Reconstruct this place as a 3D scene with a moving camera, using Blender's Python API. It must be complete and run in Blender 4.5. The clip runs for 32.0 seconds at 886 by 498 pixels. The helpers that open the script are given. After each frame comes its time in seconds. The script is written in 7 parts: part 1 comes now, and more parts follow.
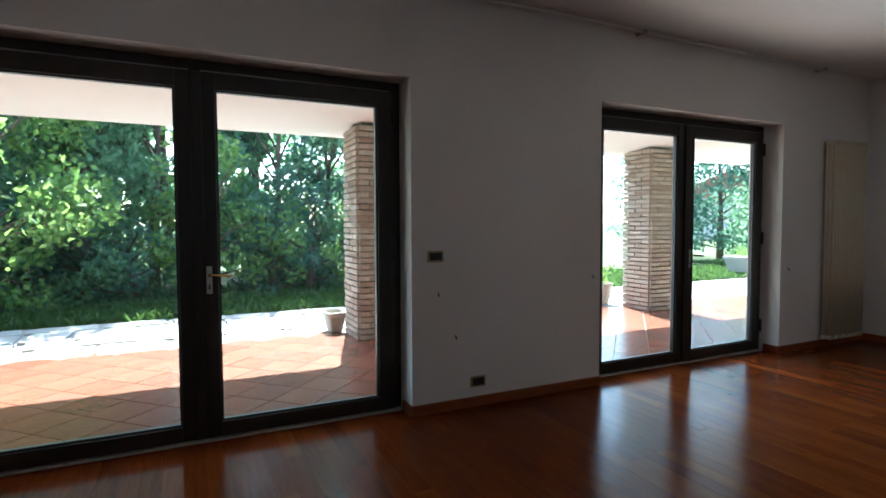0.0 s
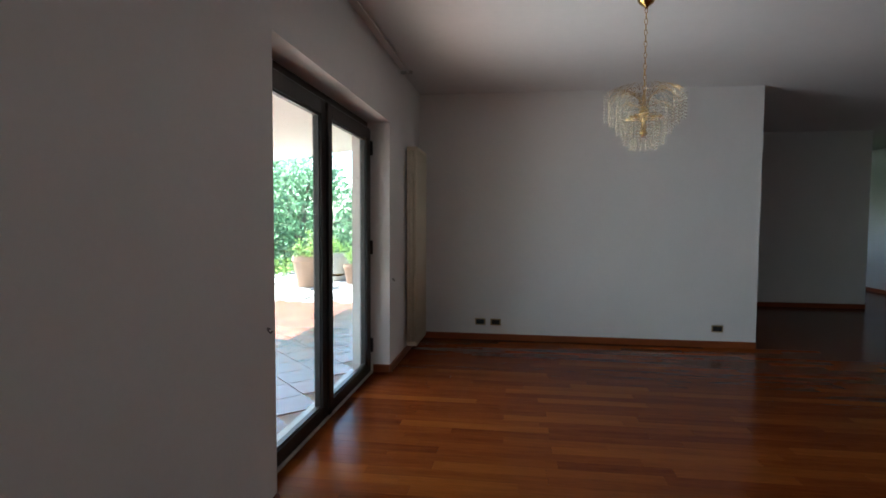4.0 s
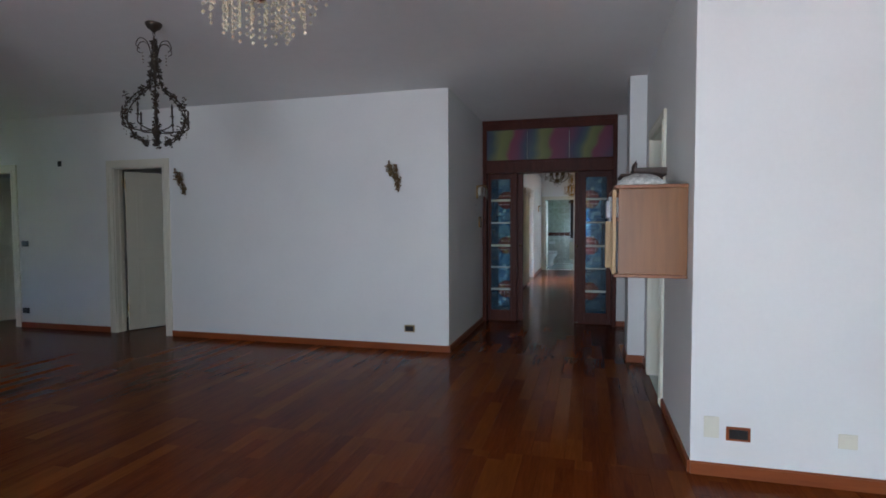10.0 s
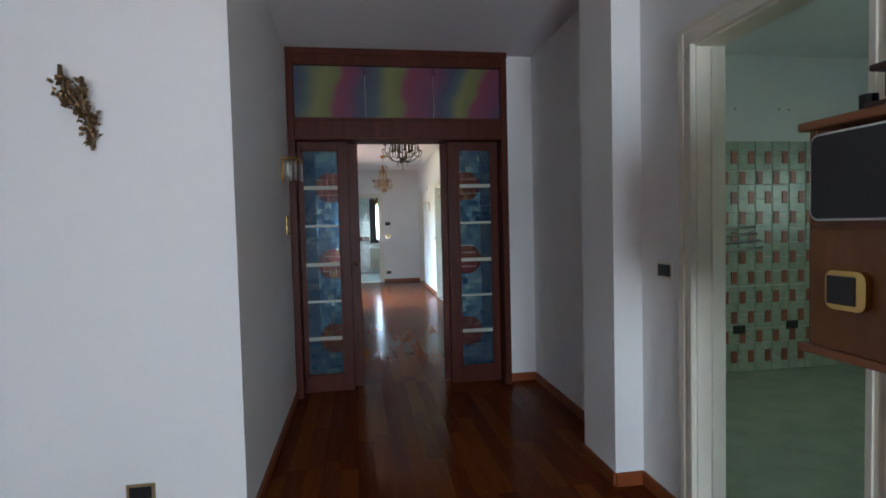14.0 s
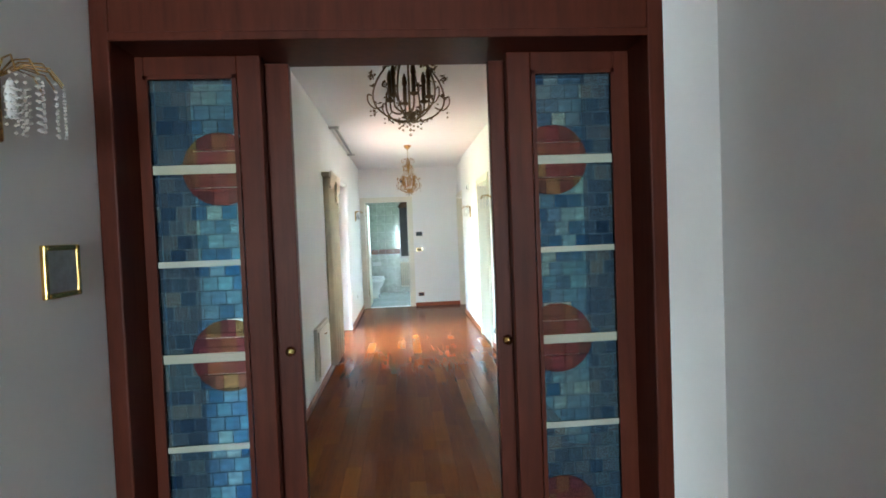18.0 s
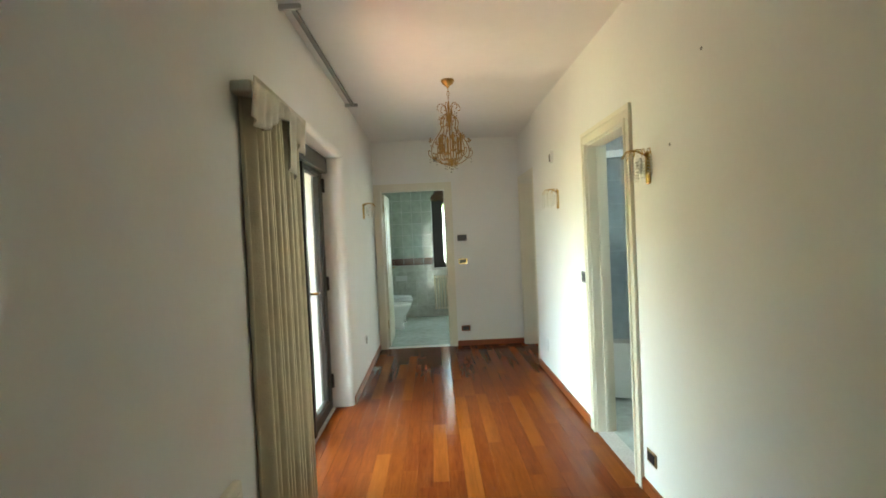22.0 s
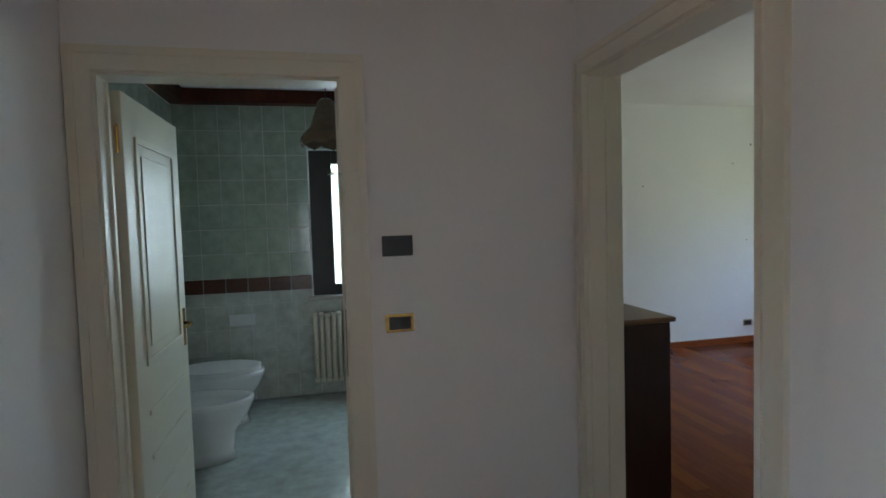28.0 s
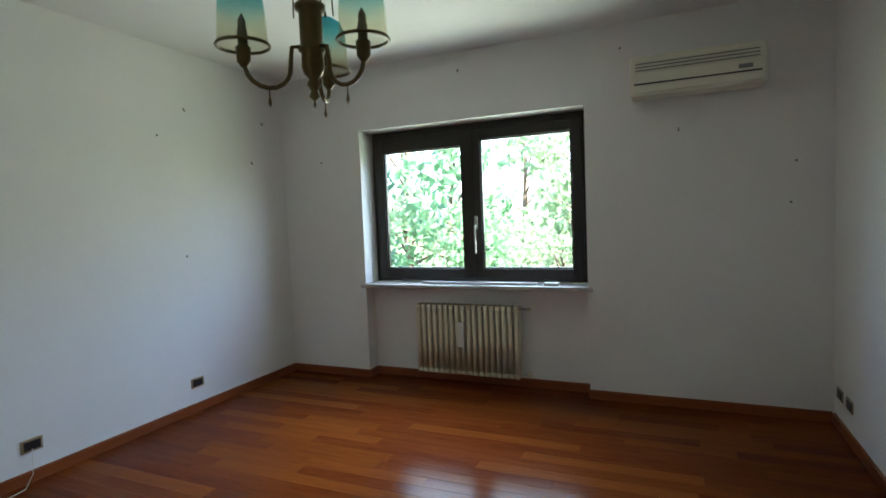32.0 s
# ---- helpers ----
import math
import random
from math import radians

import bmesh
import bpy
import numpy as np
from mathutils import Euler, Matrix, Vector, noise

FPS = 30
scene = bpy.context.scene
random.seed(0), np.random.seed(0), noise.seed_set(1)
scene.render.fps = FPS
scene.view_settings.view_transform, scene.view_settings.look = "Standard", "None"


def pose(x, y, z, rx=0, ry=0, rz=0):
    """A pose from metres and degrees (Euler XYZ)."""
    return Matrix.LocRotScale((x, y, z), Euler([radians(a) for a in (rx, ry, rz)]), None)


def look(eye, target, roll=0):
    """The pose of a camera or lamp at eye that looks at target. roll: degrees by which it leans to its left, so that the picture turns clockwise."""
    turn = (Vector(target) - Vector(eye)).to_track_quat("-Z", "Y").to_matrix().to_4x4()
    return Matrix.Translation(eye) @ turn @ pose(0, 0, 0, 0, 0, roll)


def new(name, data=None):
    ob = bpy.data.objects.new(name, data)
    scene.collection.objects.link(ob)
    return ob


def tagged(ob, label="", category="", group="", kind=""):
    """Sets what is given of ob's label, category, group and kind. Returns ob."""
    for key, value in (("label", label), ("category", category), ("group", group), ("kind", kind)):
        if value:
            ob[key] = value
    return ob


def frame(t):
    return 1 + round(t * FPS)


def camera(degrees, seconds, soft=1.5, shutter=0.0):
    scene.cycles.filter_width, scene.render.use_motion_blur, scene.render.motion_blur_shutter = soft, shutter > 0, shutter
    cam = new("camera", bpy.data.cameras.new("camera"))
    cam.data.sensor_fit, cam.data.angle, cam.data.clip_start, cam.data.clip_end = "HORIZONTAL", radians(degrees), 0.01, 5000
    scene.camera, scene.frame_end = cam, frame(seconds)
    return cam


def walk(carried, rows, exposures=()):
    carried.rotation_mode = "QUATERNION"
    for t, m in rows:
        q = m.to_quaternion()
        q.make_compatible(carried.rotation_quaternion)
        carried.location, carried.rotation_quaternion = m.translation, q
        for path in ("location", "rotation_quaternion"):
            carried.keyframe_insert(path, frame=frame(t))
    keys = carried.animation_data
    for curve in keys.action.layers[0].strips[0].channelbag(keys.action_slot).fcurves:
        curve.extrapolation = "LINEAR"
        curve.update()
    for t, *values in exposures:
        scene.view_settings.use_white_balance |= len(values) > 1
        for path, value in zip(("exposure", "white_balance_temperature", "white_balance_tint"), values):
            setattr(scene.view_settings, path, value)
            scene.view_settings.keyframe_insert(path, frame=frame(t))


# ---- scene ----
cam = camera(79.6, 32.0, soft=1.7)
PATH = [
    (0, (-0.044, 0.324, 1.268), (-0.913, -1.475, 1.175), -0.2),
    (0.5, (0.042, -0.035, 1.257), (-0.982, -1.751, 1.169), -0.2),
    (1, (0.087, -0.394, 1.265), (-1.092, -2.007, 1.181), -0.3),
    (1.5, (0.118, -0.766, 1.299), (-1.224, -2.247, 1.207), -0.2),
    (2, (0.103, -1.139, 1.307), (-1.403, -2.452, 1.211), 0.1),
    (2.5, (0.02, -1.466, 1.327), (-1.66, -2.546, 1.224), 0.3),
    (4.5, (-0.919, -1.774, 1.359), (-2.916, -1.809, 1.255), 0.2),
    (5, (-1.21, -1.663, 1.356), (-3.201, -1.501, 1.255), 0.1),
    (5.5, (-1.484, -1.592, 1.388), (-3.451, -1.246, 1.285), -0.1),
    (6, (-1.745, -1.581, 1.398), (-3.664, -1.025, 1.295), -0.1),
    (6.5, (-1.978, -1.582, 1.394), (-3.792, -0.747, 1.296), 0.0),
    (7, (-2.173, -1.616, 1.375), (-3.815, -0.479, 1.278), 0.1),
    (7.5, (-2.377, -1.59, 1.355), (-3.835, -0.225, 1.264), 0.1),
    (8, (-2.594, -1.476, 1.364), (-3.886, 0.048, 1.276), 0.1),
    (8.5, (-2.844, -1.262, 1.365), (-3.908, 0.43, 1.276), 0.1),
    (9, (-3.042, -0.962, 1.359), (-3.904, 0.84, 1.271), 0.1),
    (9.5, (-3.19, -0.61, 1.364), (-3.853, 1.274, 1.271), -0.0),
    (10, (-3.384, -0.203, 1.35), (-3.904, 1.726, 1.262), -0.2),
    (10.5, (-3.657, 0.192, 1.353), (-4.047, 2.152, 1.266), -0.3),
    (11, (-3.907, 0.58, 1.35), (-4.149, 2.563, 1.262), -0.3),
    (11.5, (-4.033, 1.012, 1.361), (-4.163, 3.005, 1.27), -0.5),
    (12, (-4.15, 1.422, 1.378), (-4.165, 3.42, 1.288), -0.7),
    (12.5, (-4.236, 1.797, 1.378), (-4.152, 3.793, 1.289), -0.9),
    (13, (-4.286, 2.154, 1.373), (-4.116, 4.145, 1.288), -1.0),
    (13.5, (-4.292, 2.473, 1.368), (-4.049, 4.457, 1.285), -1.1),
    (14, (-4.252, 2.772, 1.361), (-3.942, 4.746, 1.275), -1.4),
    (14.5, (-4.199, 3.038, 1.358), (-3.842, 5.004, 1.274), -1.5),
    (16.5, (-3.935, 4.209, 1.438), (-3.596, 6.179, 1.362), -2.1),
    (17, (-3.9, 4.601, 1.44), (-3.636, 6.582, 1.373), -2.0),
    (17.5, (-3.886, 5.017, 1.442), (-3.688, 7.006, 1.378), -2.1),
    (18, (-3.872, 5.425, 1.458), (-3.722, 7.418, 1.397), -2.2),
    (18.5, (-3.863, 5.862, 1.455), (-3.742, 7.858, 1.396), -2.3),
    (19, (-3.889, 6.326, 1.469), (-3.807, 8.324, 1.413), -2.4),
    (19.5, (-3.902, 6.784, 1.468), (-3.832, 8.782, 1.414), -2.5),
    (20, (-3.907, 7.263, 1.486), (-3.85, 9.262, 1.43), -2.5),
    (20.5, (-3.915, 7.71, 1.487), (-3.87, 9.708, 1.432), -2.5),
    (21, (-3.928, 8.156, 1.492), (-3.89, 10.155, 1.438), -2.6),
    (21.5, (-3.932, 8.585, 1.497), (-3.899, 10.584, 1.446), -2.6),
    (22, (-3.923, 9.003, 1.495), (-3.888, 11.002, 1.445), -2.6),
    (22.5, (-3.907, 9.458, 1.507), (-3.869, 11.457, 1.454), -2.8),
    (23, (-3.902, 9.9, 1.477), (-3.862, 11.899, 1.425), -2.9),
    (23.5, (-3.899, 10.336, 1.486), (-3.871, 12.336, 1.436), -2.8),
    (24, (-3.918, 10.72, 1.511), (-3.902, 12.719, 1.459), -2.8),
    (24.5, (-3.876, 11.096, 1.513), (-3.869, 13.095, 1.467), -2.7),
    (25, (-3.884, 11.504, 1.546), (-3.869, 13.503, 1.492), -2.8),
    (25.5, (-3.832, 11.923, 1.527), (-3.821, 13.922, 1.469), -2.5),
    (27.5, (-3.835, 13.544, 1.553), (-3.656, 15.534, 1.472), -2.5),
    (28, (-3.830, 14.000, 1.551), (-3.391, 15.948, 1.445), -1.7),
    (28.5, (-3.757, 14.372, 1.555), (-3.067, 16.245, 1.434), -1.5),
    (29, (-3.641, 14.665, 1.529), (-2.714, 16.433, 1.419), -2.0),
    (29.5, (-3.458, 14.957, 1.49), (-2.303, 16.587, 1.398), -2.5),
    (30, (-3.199, 15.259, 1.489), (-1.819, 16.703, 1.383), -2.7),
    (30.5, (-2.904, 15.489, 1.475), (-1.339, 16.729, 1.361), -2.5),
    (31, (-2.565, 15.656, 1.462), (-0.863, 16.699, 1.343), -2.2),
    (31.5, (-2.243, 15.788, 1.457), (-0.449, 16.664, 1.334), -2.2),
    (32, (-1.882, 15.906, 1.441), (-0.054, 16.709, 1.322), -2.3),
]
walk(cam, [(t, look(eye, target, roll)) for t, eye, target, roll in PATH],
     exposures=[
    (0, 2.85, 5500, -3), (2, 2.7, 5450, -2), (5, 3.1, 6000, 6), (6, 3.2, 6300, 13), (8, 4.0, 6200, 9), (9, 4.2, 5500, 7), (10, 4.25, 5500, 7), (11, 4.2, 5500, 7), (12, 4.55, 5550, 7), (13, 4.75, 5550, 6), (14, 4.7, 5550, 6), (16.5, 5.75, 5750, 6), (18, 5.9, 5750, -3), (19, 5.7, 7700, -2),
    (20, 5.5, 7550, -3), (22, 4.85, 7050, -7), (23, 4.1, 6700, 5), (24, 3.75, 5900, 3), (25, 3.3, 5500, 2), (28, 3.7, 6100, 8), (29, 3.95, 6500, 10), (30, 3.85, 6400, 9), (32, 3.8, 6100, 8)])

# ---- world, sun ----
SUN_EL, SUN_DIR = radians(53.4), Vector((-0.296, -0.955, 0.0))
world = bpy.data.worlds.new("sky")
scene.world = world
world.use_nodes = True
wn = world.node_tree.nodes
sky = wn.new("ShaderNodeTexSky")
sky.sky_type, sky.sun_disc = "NISHITA", False
sky.sun_elevation, sky.sun_rotation = SUN_EL, math.atan2(SUN_DIR.x, SUN_DIR.y)
sky.air_density, sky.dust_density = 1.0, 1.5
world.node_tree.links.new(sky.outputs[0], wn["Background"].inputs[0])
wn["Background"].inputs[1].default_value = 0.15
sun = new("sun", bpy.data.lights.new("sun", "SUN"))
sun.data.energy, sun.data.angle, sun.data.color = 5.0, radians(0.53), (1.0, 0.95, 0.87)
sun.matrix_world = look((0, 0, 30), Vector((0, 0, 30)) - (SUN_DIR * math.cos(SUN_EL) + Vector((0, 0, math.sin(SUN_EL)))))


SKYBLUE, GARDEN, COTTO_GLOW = (0.74, 0.87, 1.0), (0.95, 1.0, 0.90), (1.0, 0.80, 0.68)


def window_light(name, x, y, z, rz, w, h, watts, down=28, spread=150, colour=SKYBLUE):
    """Daylight in an opening. down: degrees below the level; below zero it rises from the ground outside."""
    lamp = new(name, bpy.data.lights.new(name, "AREA"))
    lamp.data.shape, lamp.data.size, lamp.data.size_y, lamp.data.energy = "RECTANGLE", w, h, watts
    lamp.data.color, lamp.data.spread = colour, radians(spread)
    lamp.matrix_world = pose(x, y, z, 90 - down, 0, rz)
    return lamp


# sky light, and light thrown up by the sunlit ground, that enters by the terrace, corridor, bedroom and bathroom
# windows
window_light("sky_light_terrace_window", -0.11, -3.24, 1.15, 0, 2.3, 1.9, 1.1, 10)
window_light("ground_light_terrace_window", -0.11, -3.24, 1.15, 0, 2.3, 1.9, 1.0, -25, 120, COTTO_GLOW)
window_light("sky_light_terrace_window_far", -4.08, -3.24, 1.15, 0, 2.1, 1.9, 4.3, 8, 125)
window_light("ground_light_terrace_window_far", -4.08, -3.24, 1.15, 0, 2.1, 1.9, 2.7, -25, 120, COTTO_GLOW)
window_light("sky_light_corridor_window", -5.07, 12.775, 1.15, -90, 1.7, 1.8, 1.9, 50, 105)
window_light("ground_light_corridor_window", -5.07, 12.775, 1.15, -90, 1.7, 1.8, 0.6, -25, 130, COTTO_GLOW)
window_light("sky_light_bedroom_window", 2.60, 17.51, 1.55, 90, 1.8, 1.1, 2.3, 38, 85)
window_light("ground_light_bedroom_window", 2.60, 17.51, 1.55, 90, 1.8, 1.1, 1.6, -28, 110, GARDEN)
window_light("sky_light_bathroom_window", -3.50, 19.26, 1.56, 180, 0.75, 1.1, 2.2)
# fill lamps added to brighten side rooms, set in unseen openings
window_light("sky_light_study_window", 1.55, 9.1, 1.55, 90, 2.0, 1.1, 0.6)
window_light("sky_light_kitchen_window", 1.55, 4.55, 1.6, 90, 0.85, 0.7, 0.34, 20, 150, (0.92, 1.0, 0.74))
window_light("sky_light_shower_window", -1.08, 12.75, 1.85, 90, 0.75, 0.8, 5, 15)

# ---- materials ----
class Nodes:
    def __init__(self, name):
        self.mat = bpy.data.materials.new(name)
        self.mat.use_nodes = True
        self.t = self.mat.node_tree
        self.b = self.t.nodes["Principled BSDF"]

    def add(self, kind, **values):
        n = self.t.nodes.new(kind)
        for key, v in values.items():
            n.inputs[key.replace("_", " ")].default_value = v
        return n

    def link(self, a, b):
        self.t.links.new(a, b)

    def coords(self, scale=(1, 1, 1), turn=0.0, which="Object"):
        c, m = self.add("ShaderNodeTexCoord"), self.add("ShaderNodeMapping")
        m.inputs["Scale"].default_value = scale
        m.inputs["Rotation"].default_value = (0, 0, turn)
        self.link(c.outputs[which], m.inputs["Vector"])
        return m.outputs[0]

    def noise(self, scale, detail=4.0, vec=None, rough=0.6):
        n = self.add("ShaderNodeTexNoise", Scale=scale, Detail=detail, Roughness=rough)
        if vec is not None:
            self.link(vec, n.inputs["Vector"])
        return n.outputs["Fac"]

    def ramp(self, fac, *stops):
        r = self.add("ShaderNodeValToRGB")
        e = r.color_ramp.elements
        while len(e) < len(stops):
            e.new(0.5)
        for el, (at, colour) in zip(e, stops):
            el.position, el.color = at, (*colour, 1.0)
        self.link(fac, r.inputs[0])
        return r.outputs[0]

    def mix(self, fac, a, b, how="MIX"):
        m = self.t.nodes.new("ShaderNodeMix")
        m.data_type, m.blend_type = "RGBA", how
        for sock, v in ((m.inputs[0], fac), (m.inputs[6], a), (m.inputs[7], b)):
            if isinstance(v, (int, float)):
                sock.default_value = v
            elif isinstance(v, tuple):
                sock.default_value = (*v, 1.0)
            else:
                self.link(v, sock)
        return m.outputs[2]

    def bump(self, height, strength=0.2, distance=0.01):
        b = self.add("ShaderNodeBump", Strength=strength, Distance=distance)
        self.link(height, b.inputs["Height"])
        self.link(b.outputs[0], self.b.inputs["Normal"])

    def put(self, colour=None, rough=None, metal=0.0, **more):
        for key, v in (("Base Color", colour), ("Roughness", rough), ("Metallic", metal)):
            if v is None:
                continue
            if isinstance(v, tuple):
                self.b.inputs[key].default_value = (*v, 1.0)
            elif isinstance(v, (int, float)):
                self.b.inputs[key].default_value = v
            else:
                self.link(v, self.b.inputs[key])
        for key, v in more.items():
            self.b.inputs[key.replace("_", " ")].default_value = v
        return self.mat


def plain(name, colour, rough=0.5, metal=0.0, wear=0.12, scale=6.0, bump=0.05, **more):
    """A material with a little variation at two scales."""
    n = Nodes(name)
    v = n.coords()
    big, fine = n.noise(scale, 3.0, v), n.noise(scale * 14, 3.0, v)
    dark = tuple(c * (1 - wear) for c in colour)
    light = tuple(min(1.0, c * (1 + wear * 0.5)) for c in colour)
    col = n.mix(0.3, n.ramp(big, (0.3, dark), (0.7, light)), n.ramp(fine, (0.3, dark), (0.7, light)))
    n.bump(fine, bump, 0.004)
    r = n.add("ShaderNodeMapRange")
    n.link(big, r.inputs[0])
    r.inputs[3].default_value, r.inputs[4].default_value = max(0.02, rough - 0.07), min(1.0, rough + 0.07)
    return n.put(col, r.outputs[0], metal, **more)


def plaster_material():
    n = Nodes("white_wall_paint")
    v = n.coords()
    soft, roll, grain = n.noise(0.7, 4.0, v), n.noise(35.0, 3.0, v), n.noise(220.0, 2.0, v)
    col = n.mix(0.25, n.ramp(soft, (0.3, (0.76, 0.75, 0.73)), (0.7, (0.84, 0.83, 0.81))), n.ramp(roll, (0.3, (0.77, 0.76, 0.74)), (0.7, (0.83, 0.82, 0.80))))
    n.bump(n.mix(0.5, roll, grain), 0.12, 0.003)
    return n.put(col, 0.85)


def parquet_material():
    n = Nodes("jatoba_parquet")
    info = n.add("ShaderNodeObjectInfo")
    rnd = n.add("ShaderNodeNewGeometry").outputs["Random Per Island"]
    c = n.add("ShaderNodeTexCoord").outputs["Object"]
    shift = n.add("ShaderNodeVectorMath")
    both = n.add("ShaderNodeMath")
    n.link(info.outputs["Random"], both.inputs[0])
    n.link(rnd, both.inputs[1])
    mul = n.add("ShaderNodeMath")
    mul.operation = "MULTIPLY"
    n.link(both.outputs[0], mul.inputs[0])
    mul.inputs[1].default_value = 37.0
    n.link(c, shift.inputs[0])
    n.link(mul.outputs[0], shift.inputs[1])
    m = n.add("ShaderNodeMapping")
    m.inputs["Scale"].default_value = (40.0, 3.0, 3.0)
    n.link(shift.outputs[0], m.inputs["Vector"])
    grain, streak = n.noise(2.2, 6.0, m.outputs[0], 0.65), n.noise(0.5, 2.0, m.outputs[0])
    frac = n.add("ShaderNodeMath")
    frac.operation = "FRACT"
    n.link(both.outputs[0], frac.inputs[0])
    board = n.ramp(frac.outputs[0], (0.0, (0.088, 0.016, 0.004)), (0.3, (0.120, 0.023, 0.005)), (0.7, (0.165, 0.039, 0.007)), (0.95, (0.25, 0.072, 0.012)))
    col = n.mix(0.42, board, n.ramp(grain, (0.30, (0.055, 0.010, 0.003)), (0.68, (0.19, 0.046, 0.009))))
    col = n.mix(0.22, col, n.ramp(streak, (0.38, (0.070, 0.013, 0.004)), (0.62, (0.18, 0.046, 0.009))))
    wear = n.noise(1.3, 4.0, n.add("ShaderNodeNewGeometry").outputs["Position"])
    r = n.add("ShaderNodeMapRange")
    n.link(wear, r.inputs[0])
    r.inputs[3].default_value, r.inputs[4].default_value = 0.13, 0.21
    return n.put(col, r.outputs[0], 0.0, Specular_IOR_Level=0.05)


def wood(name, dark, light, rough=0.4, along=(14.0, 14.0, 1.2), bump=0.08, spec=0.4):
    n = Nodes(name)
    v = n.coords(along)
    grain, big = n.noise(3.0, 6.0, v, 0.65), n.noise(0.8, 2.0, v)
    col = n.mix(0.4, n.ramp(grain, (0.3, dark), (0.7, light)), n.ramp(big, (0.3, dark), (0.7, light)))
    n.bump(grain, bump, 0.003)
    return n.put(col, rough, Specular_IOR_Level=spec)


def by_piece(name, *colours, rough=0.7, bump=0.4, grain=60.0, joined=False):
    """Pieces of one kind, each with a tone of its own."""
    n = Nodes(name)
    rnd = n.add("ShaderNodeNewGeometry").outputs["Random Per Island"] if joined else n.add("ShaderNodeObjectInfo").outputs["Random"]
    v = n.coords()
    fine, big = n.noise(grain, 5.0, v), n.noise(grain / 8, 3.0, v)
    tone = n.ramp(rnd, *[(i / max(1, len(colours) - 1), c) for i, c in enumerate(colours)])
    dirt = n.ramp(fine, (0.3, (0.62, 0.60, 0.58)), (0.7, (1.0, 1.0, 1.0)))
    col = n.mix(0.7, tone, dirt, "MULTIPLY")
    col = n.mix(0.35, col, n.ramp(big, (0.35, (0.6, 0.58, 0.55)), (0.65, (1.0, 1.0, 1.0))), "MULTIPLY")
    n.bump(fine, bump, 0.006)
    return n.put(col, rough)


def glass_material(name, tint=(1, 1, 1), rough=0.0, see=0.9):
    n = Nodes(name)
    out = n.t.nodes["Material Output"]
    clear, gloss, mixer = n.add("ShaderNodeBsdfTransparent"), n.add("ShaderNodeBsdfGlossy"), n.add("ShaderNodeMixShader")
    clear.inputs[0].default_value = (*tint, 1)
    gloss.inputs["Roughness"].default_value = rough
    f, power, grow = n.add("ShaderNodeLayerWeight"), n.add("ShaderNodeMath"), n.add("ShaderNodeMapRange")
    f.inputs["Blend"].default_value, power.operation, power.inputs[1].default_value = 0.5, "POWER", 5.0
    n.link(f.outputs["Facing"], power.inputs[0])
    n.link(power.outputs[0], grow.inputs[0])
    grow.inputs[3].default_value, grow.inputs[4].default_value = 0.03, 0.9
    n.link(grow.outputs[0], mixer.inputs[0])
    n.link(clear.outputs[0], mixer.inputs[1])
    n.link(gloss.outputs[0], mixer.inputs[2])
    n.link(mixer.outputs[0], out.inputs["Surface"])
    return n.mat


def leaf_material(name, *colours):
    n = Nodes(name)
    rnd = n.add("ShaderNodeNewGeometry").outputs["Random Per Island"]
    col = n.ramp(rnd, *[(i / max(1, len(colours) - 1), c) for i, c in enumerate(colours)])
    n.put(col, 0.55)
    tr = n.add("ShaderNodeBsdfTranslucent")
    n.link(col, tr.inputs[0])
    m = n.add("ShaderNodeMixShader")
    m.inputs[0].default_value = 0.6
    n.link(n.b.outputs[0], m.inputs[1])
    n.link(tr.outputs[0], m.inputs[2])
    n.link(m.outputs[0], n.t.nodes["Material Output"].inputs["Surface"])
    return n.mat


PLASTER = plaster_material()
CEILING = plain("white_ceiling_paint", (0.80, 0.79, 0.78), 0.9, wear=0.05, scale=0.8)
PARQUET = parquet_material()
BASEWOOD = wood("baseboard_wood", (0.19, 0.045, 0.013), (0.30, 0.085, 0.024), 0.35, (1.2, 1.2, 14.0))
FRAME = wood("dark_window_wood", (0.012, 0.009, 0.008), (0.030, 0.022, 0.017), 0.38)
CREAM = plain("cream_lacquer", (0.70, 0.66, 0.52), 0.38, wear=0.06, scale=2.5)
CASING = plain("ivory_lacquer", (0.74, 0.70, 0.58), 0.4, wear=0.05, scale=2.5)
DARKWOOD = wood("mahogany_stain", (0.048, 0.011, 0.006), (0.100, 0.024, 0.012), 0.42, spec=0.15)
RAD = plain("ivory_enamel", (0.72, 0.66, 0.50), 0.35, wear=0.05)
GLASS = glass_material("window_glass", (0.96, 0.98, 0.97))
STEEL = plain("satin_metal", (0.55, 0.54, 0.52), 0.3, 1.0)
GOLD = plain("polished_brass", (0.62, 0.41, 0.14), 0.22, 1.0, wear=0.15)
BRONZE = plain("aged_bronze", (0.16, 0.11, 0.06), 0.38, 1.0, wear=0.3)
BLACK = plain("black_plastic", (0.015, 0.015, 0.016), 0.35)
GREY = plain("grey_plastic", (0.20, 0.20, 0.20), 0.45)
WHITE = plain("white_plastic", (0.75, 0.75, 0.73), 0.35, wear=0.04)
MARBLE = by_piece("grey_marble", (0.50, 0.48, 0.45), (0.58, 0.56, 0.52), rough=0.3, bump=0.05)
CERAMIC = plain("white_ceramic", (0.80, 0.80, 0.78), 0.12, wear=0.03)

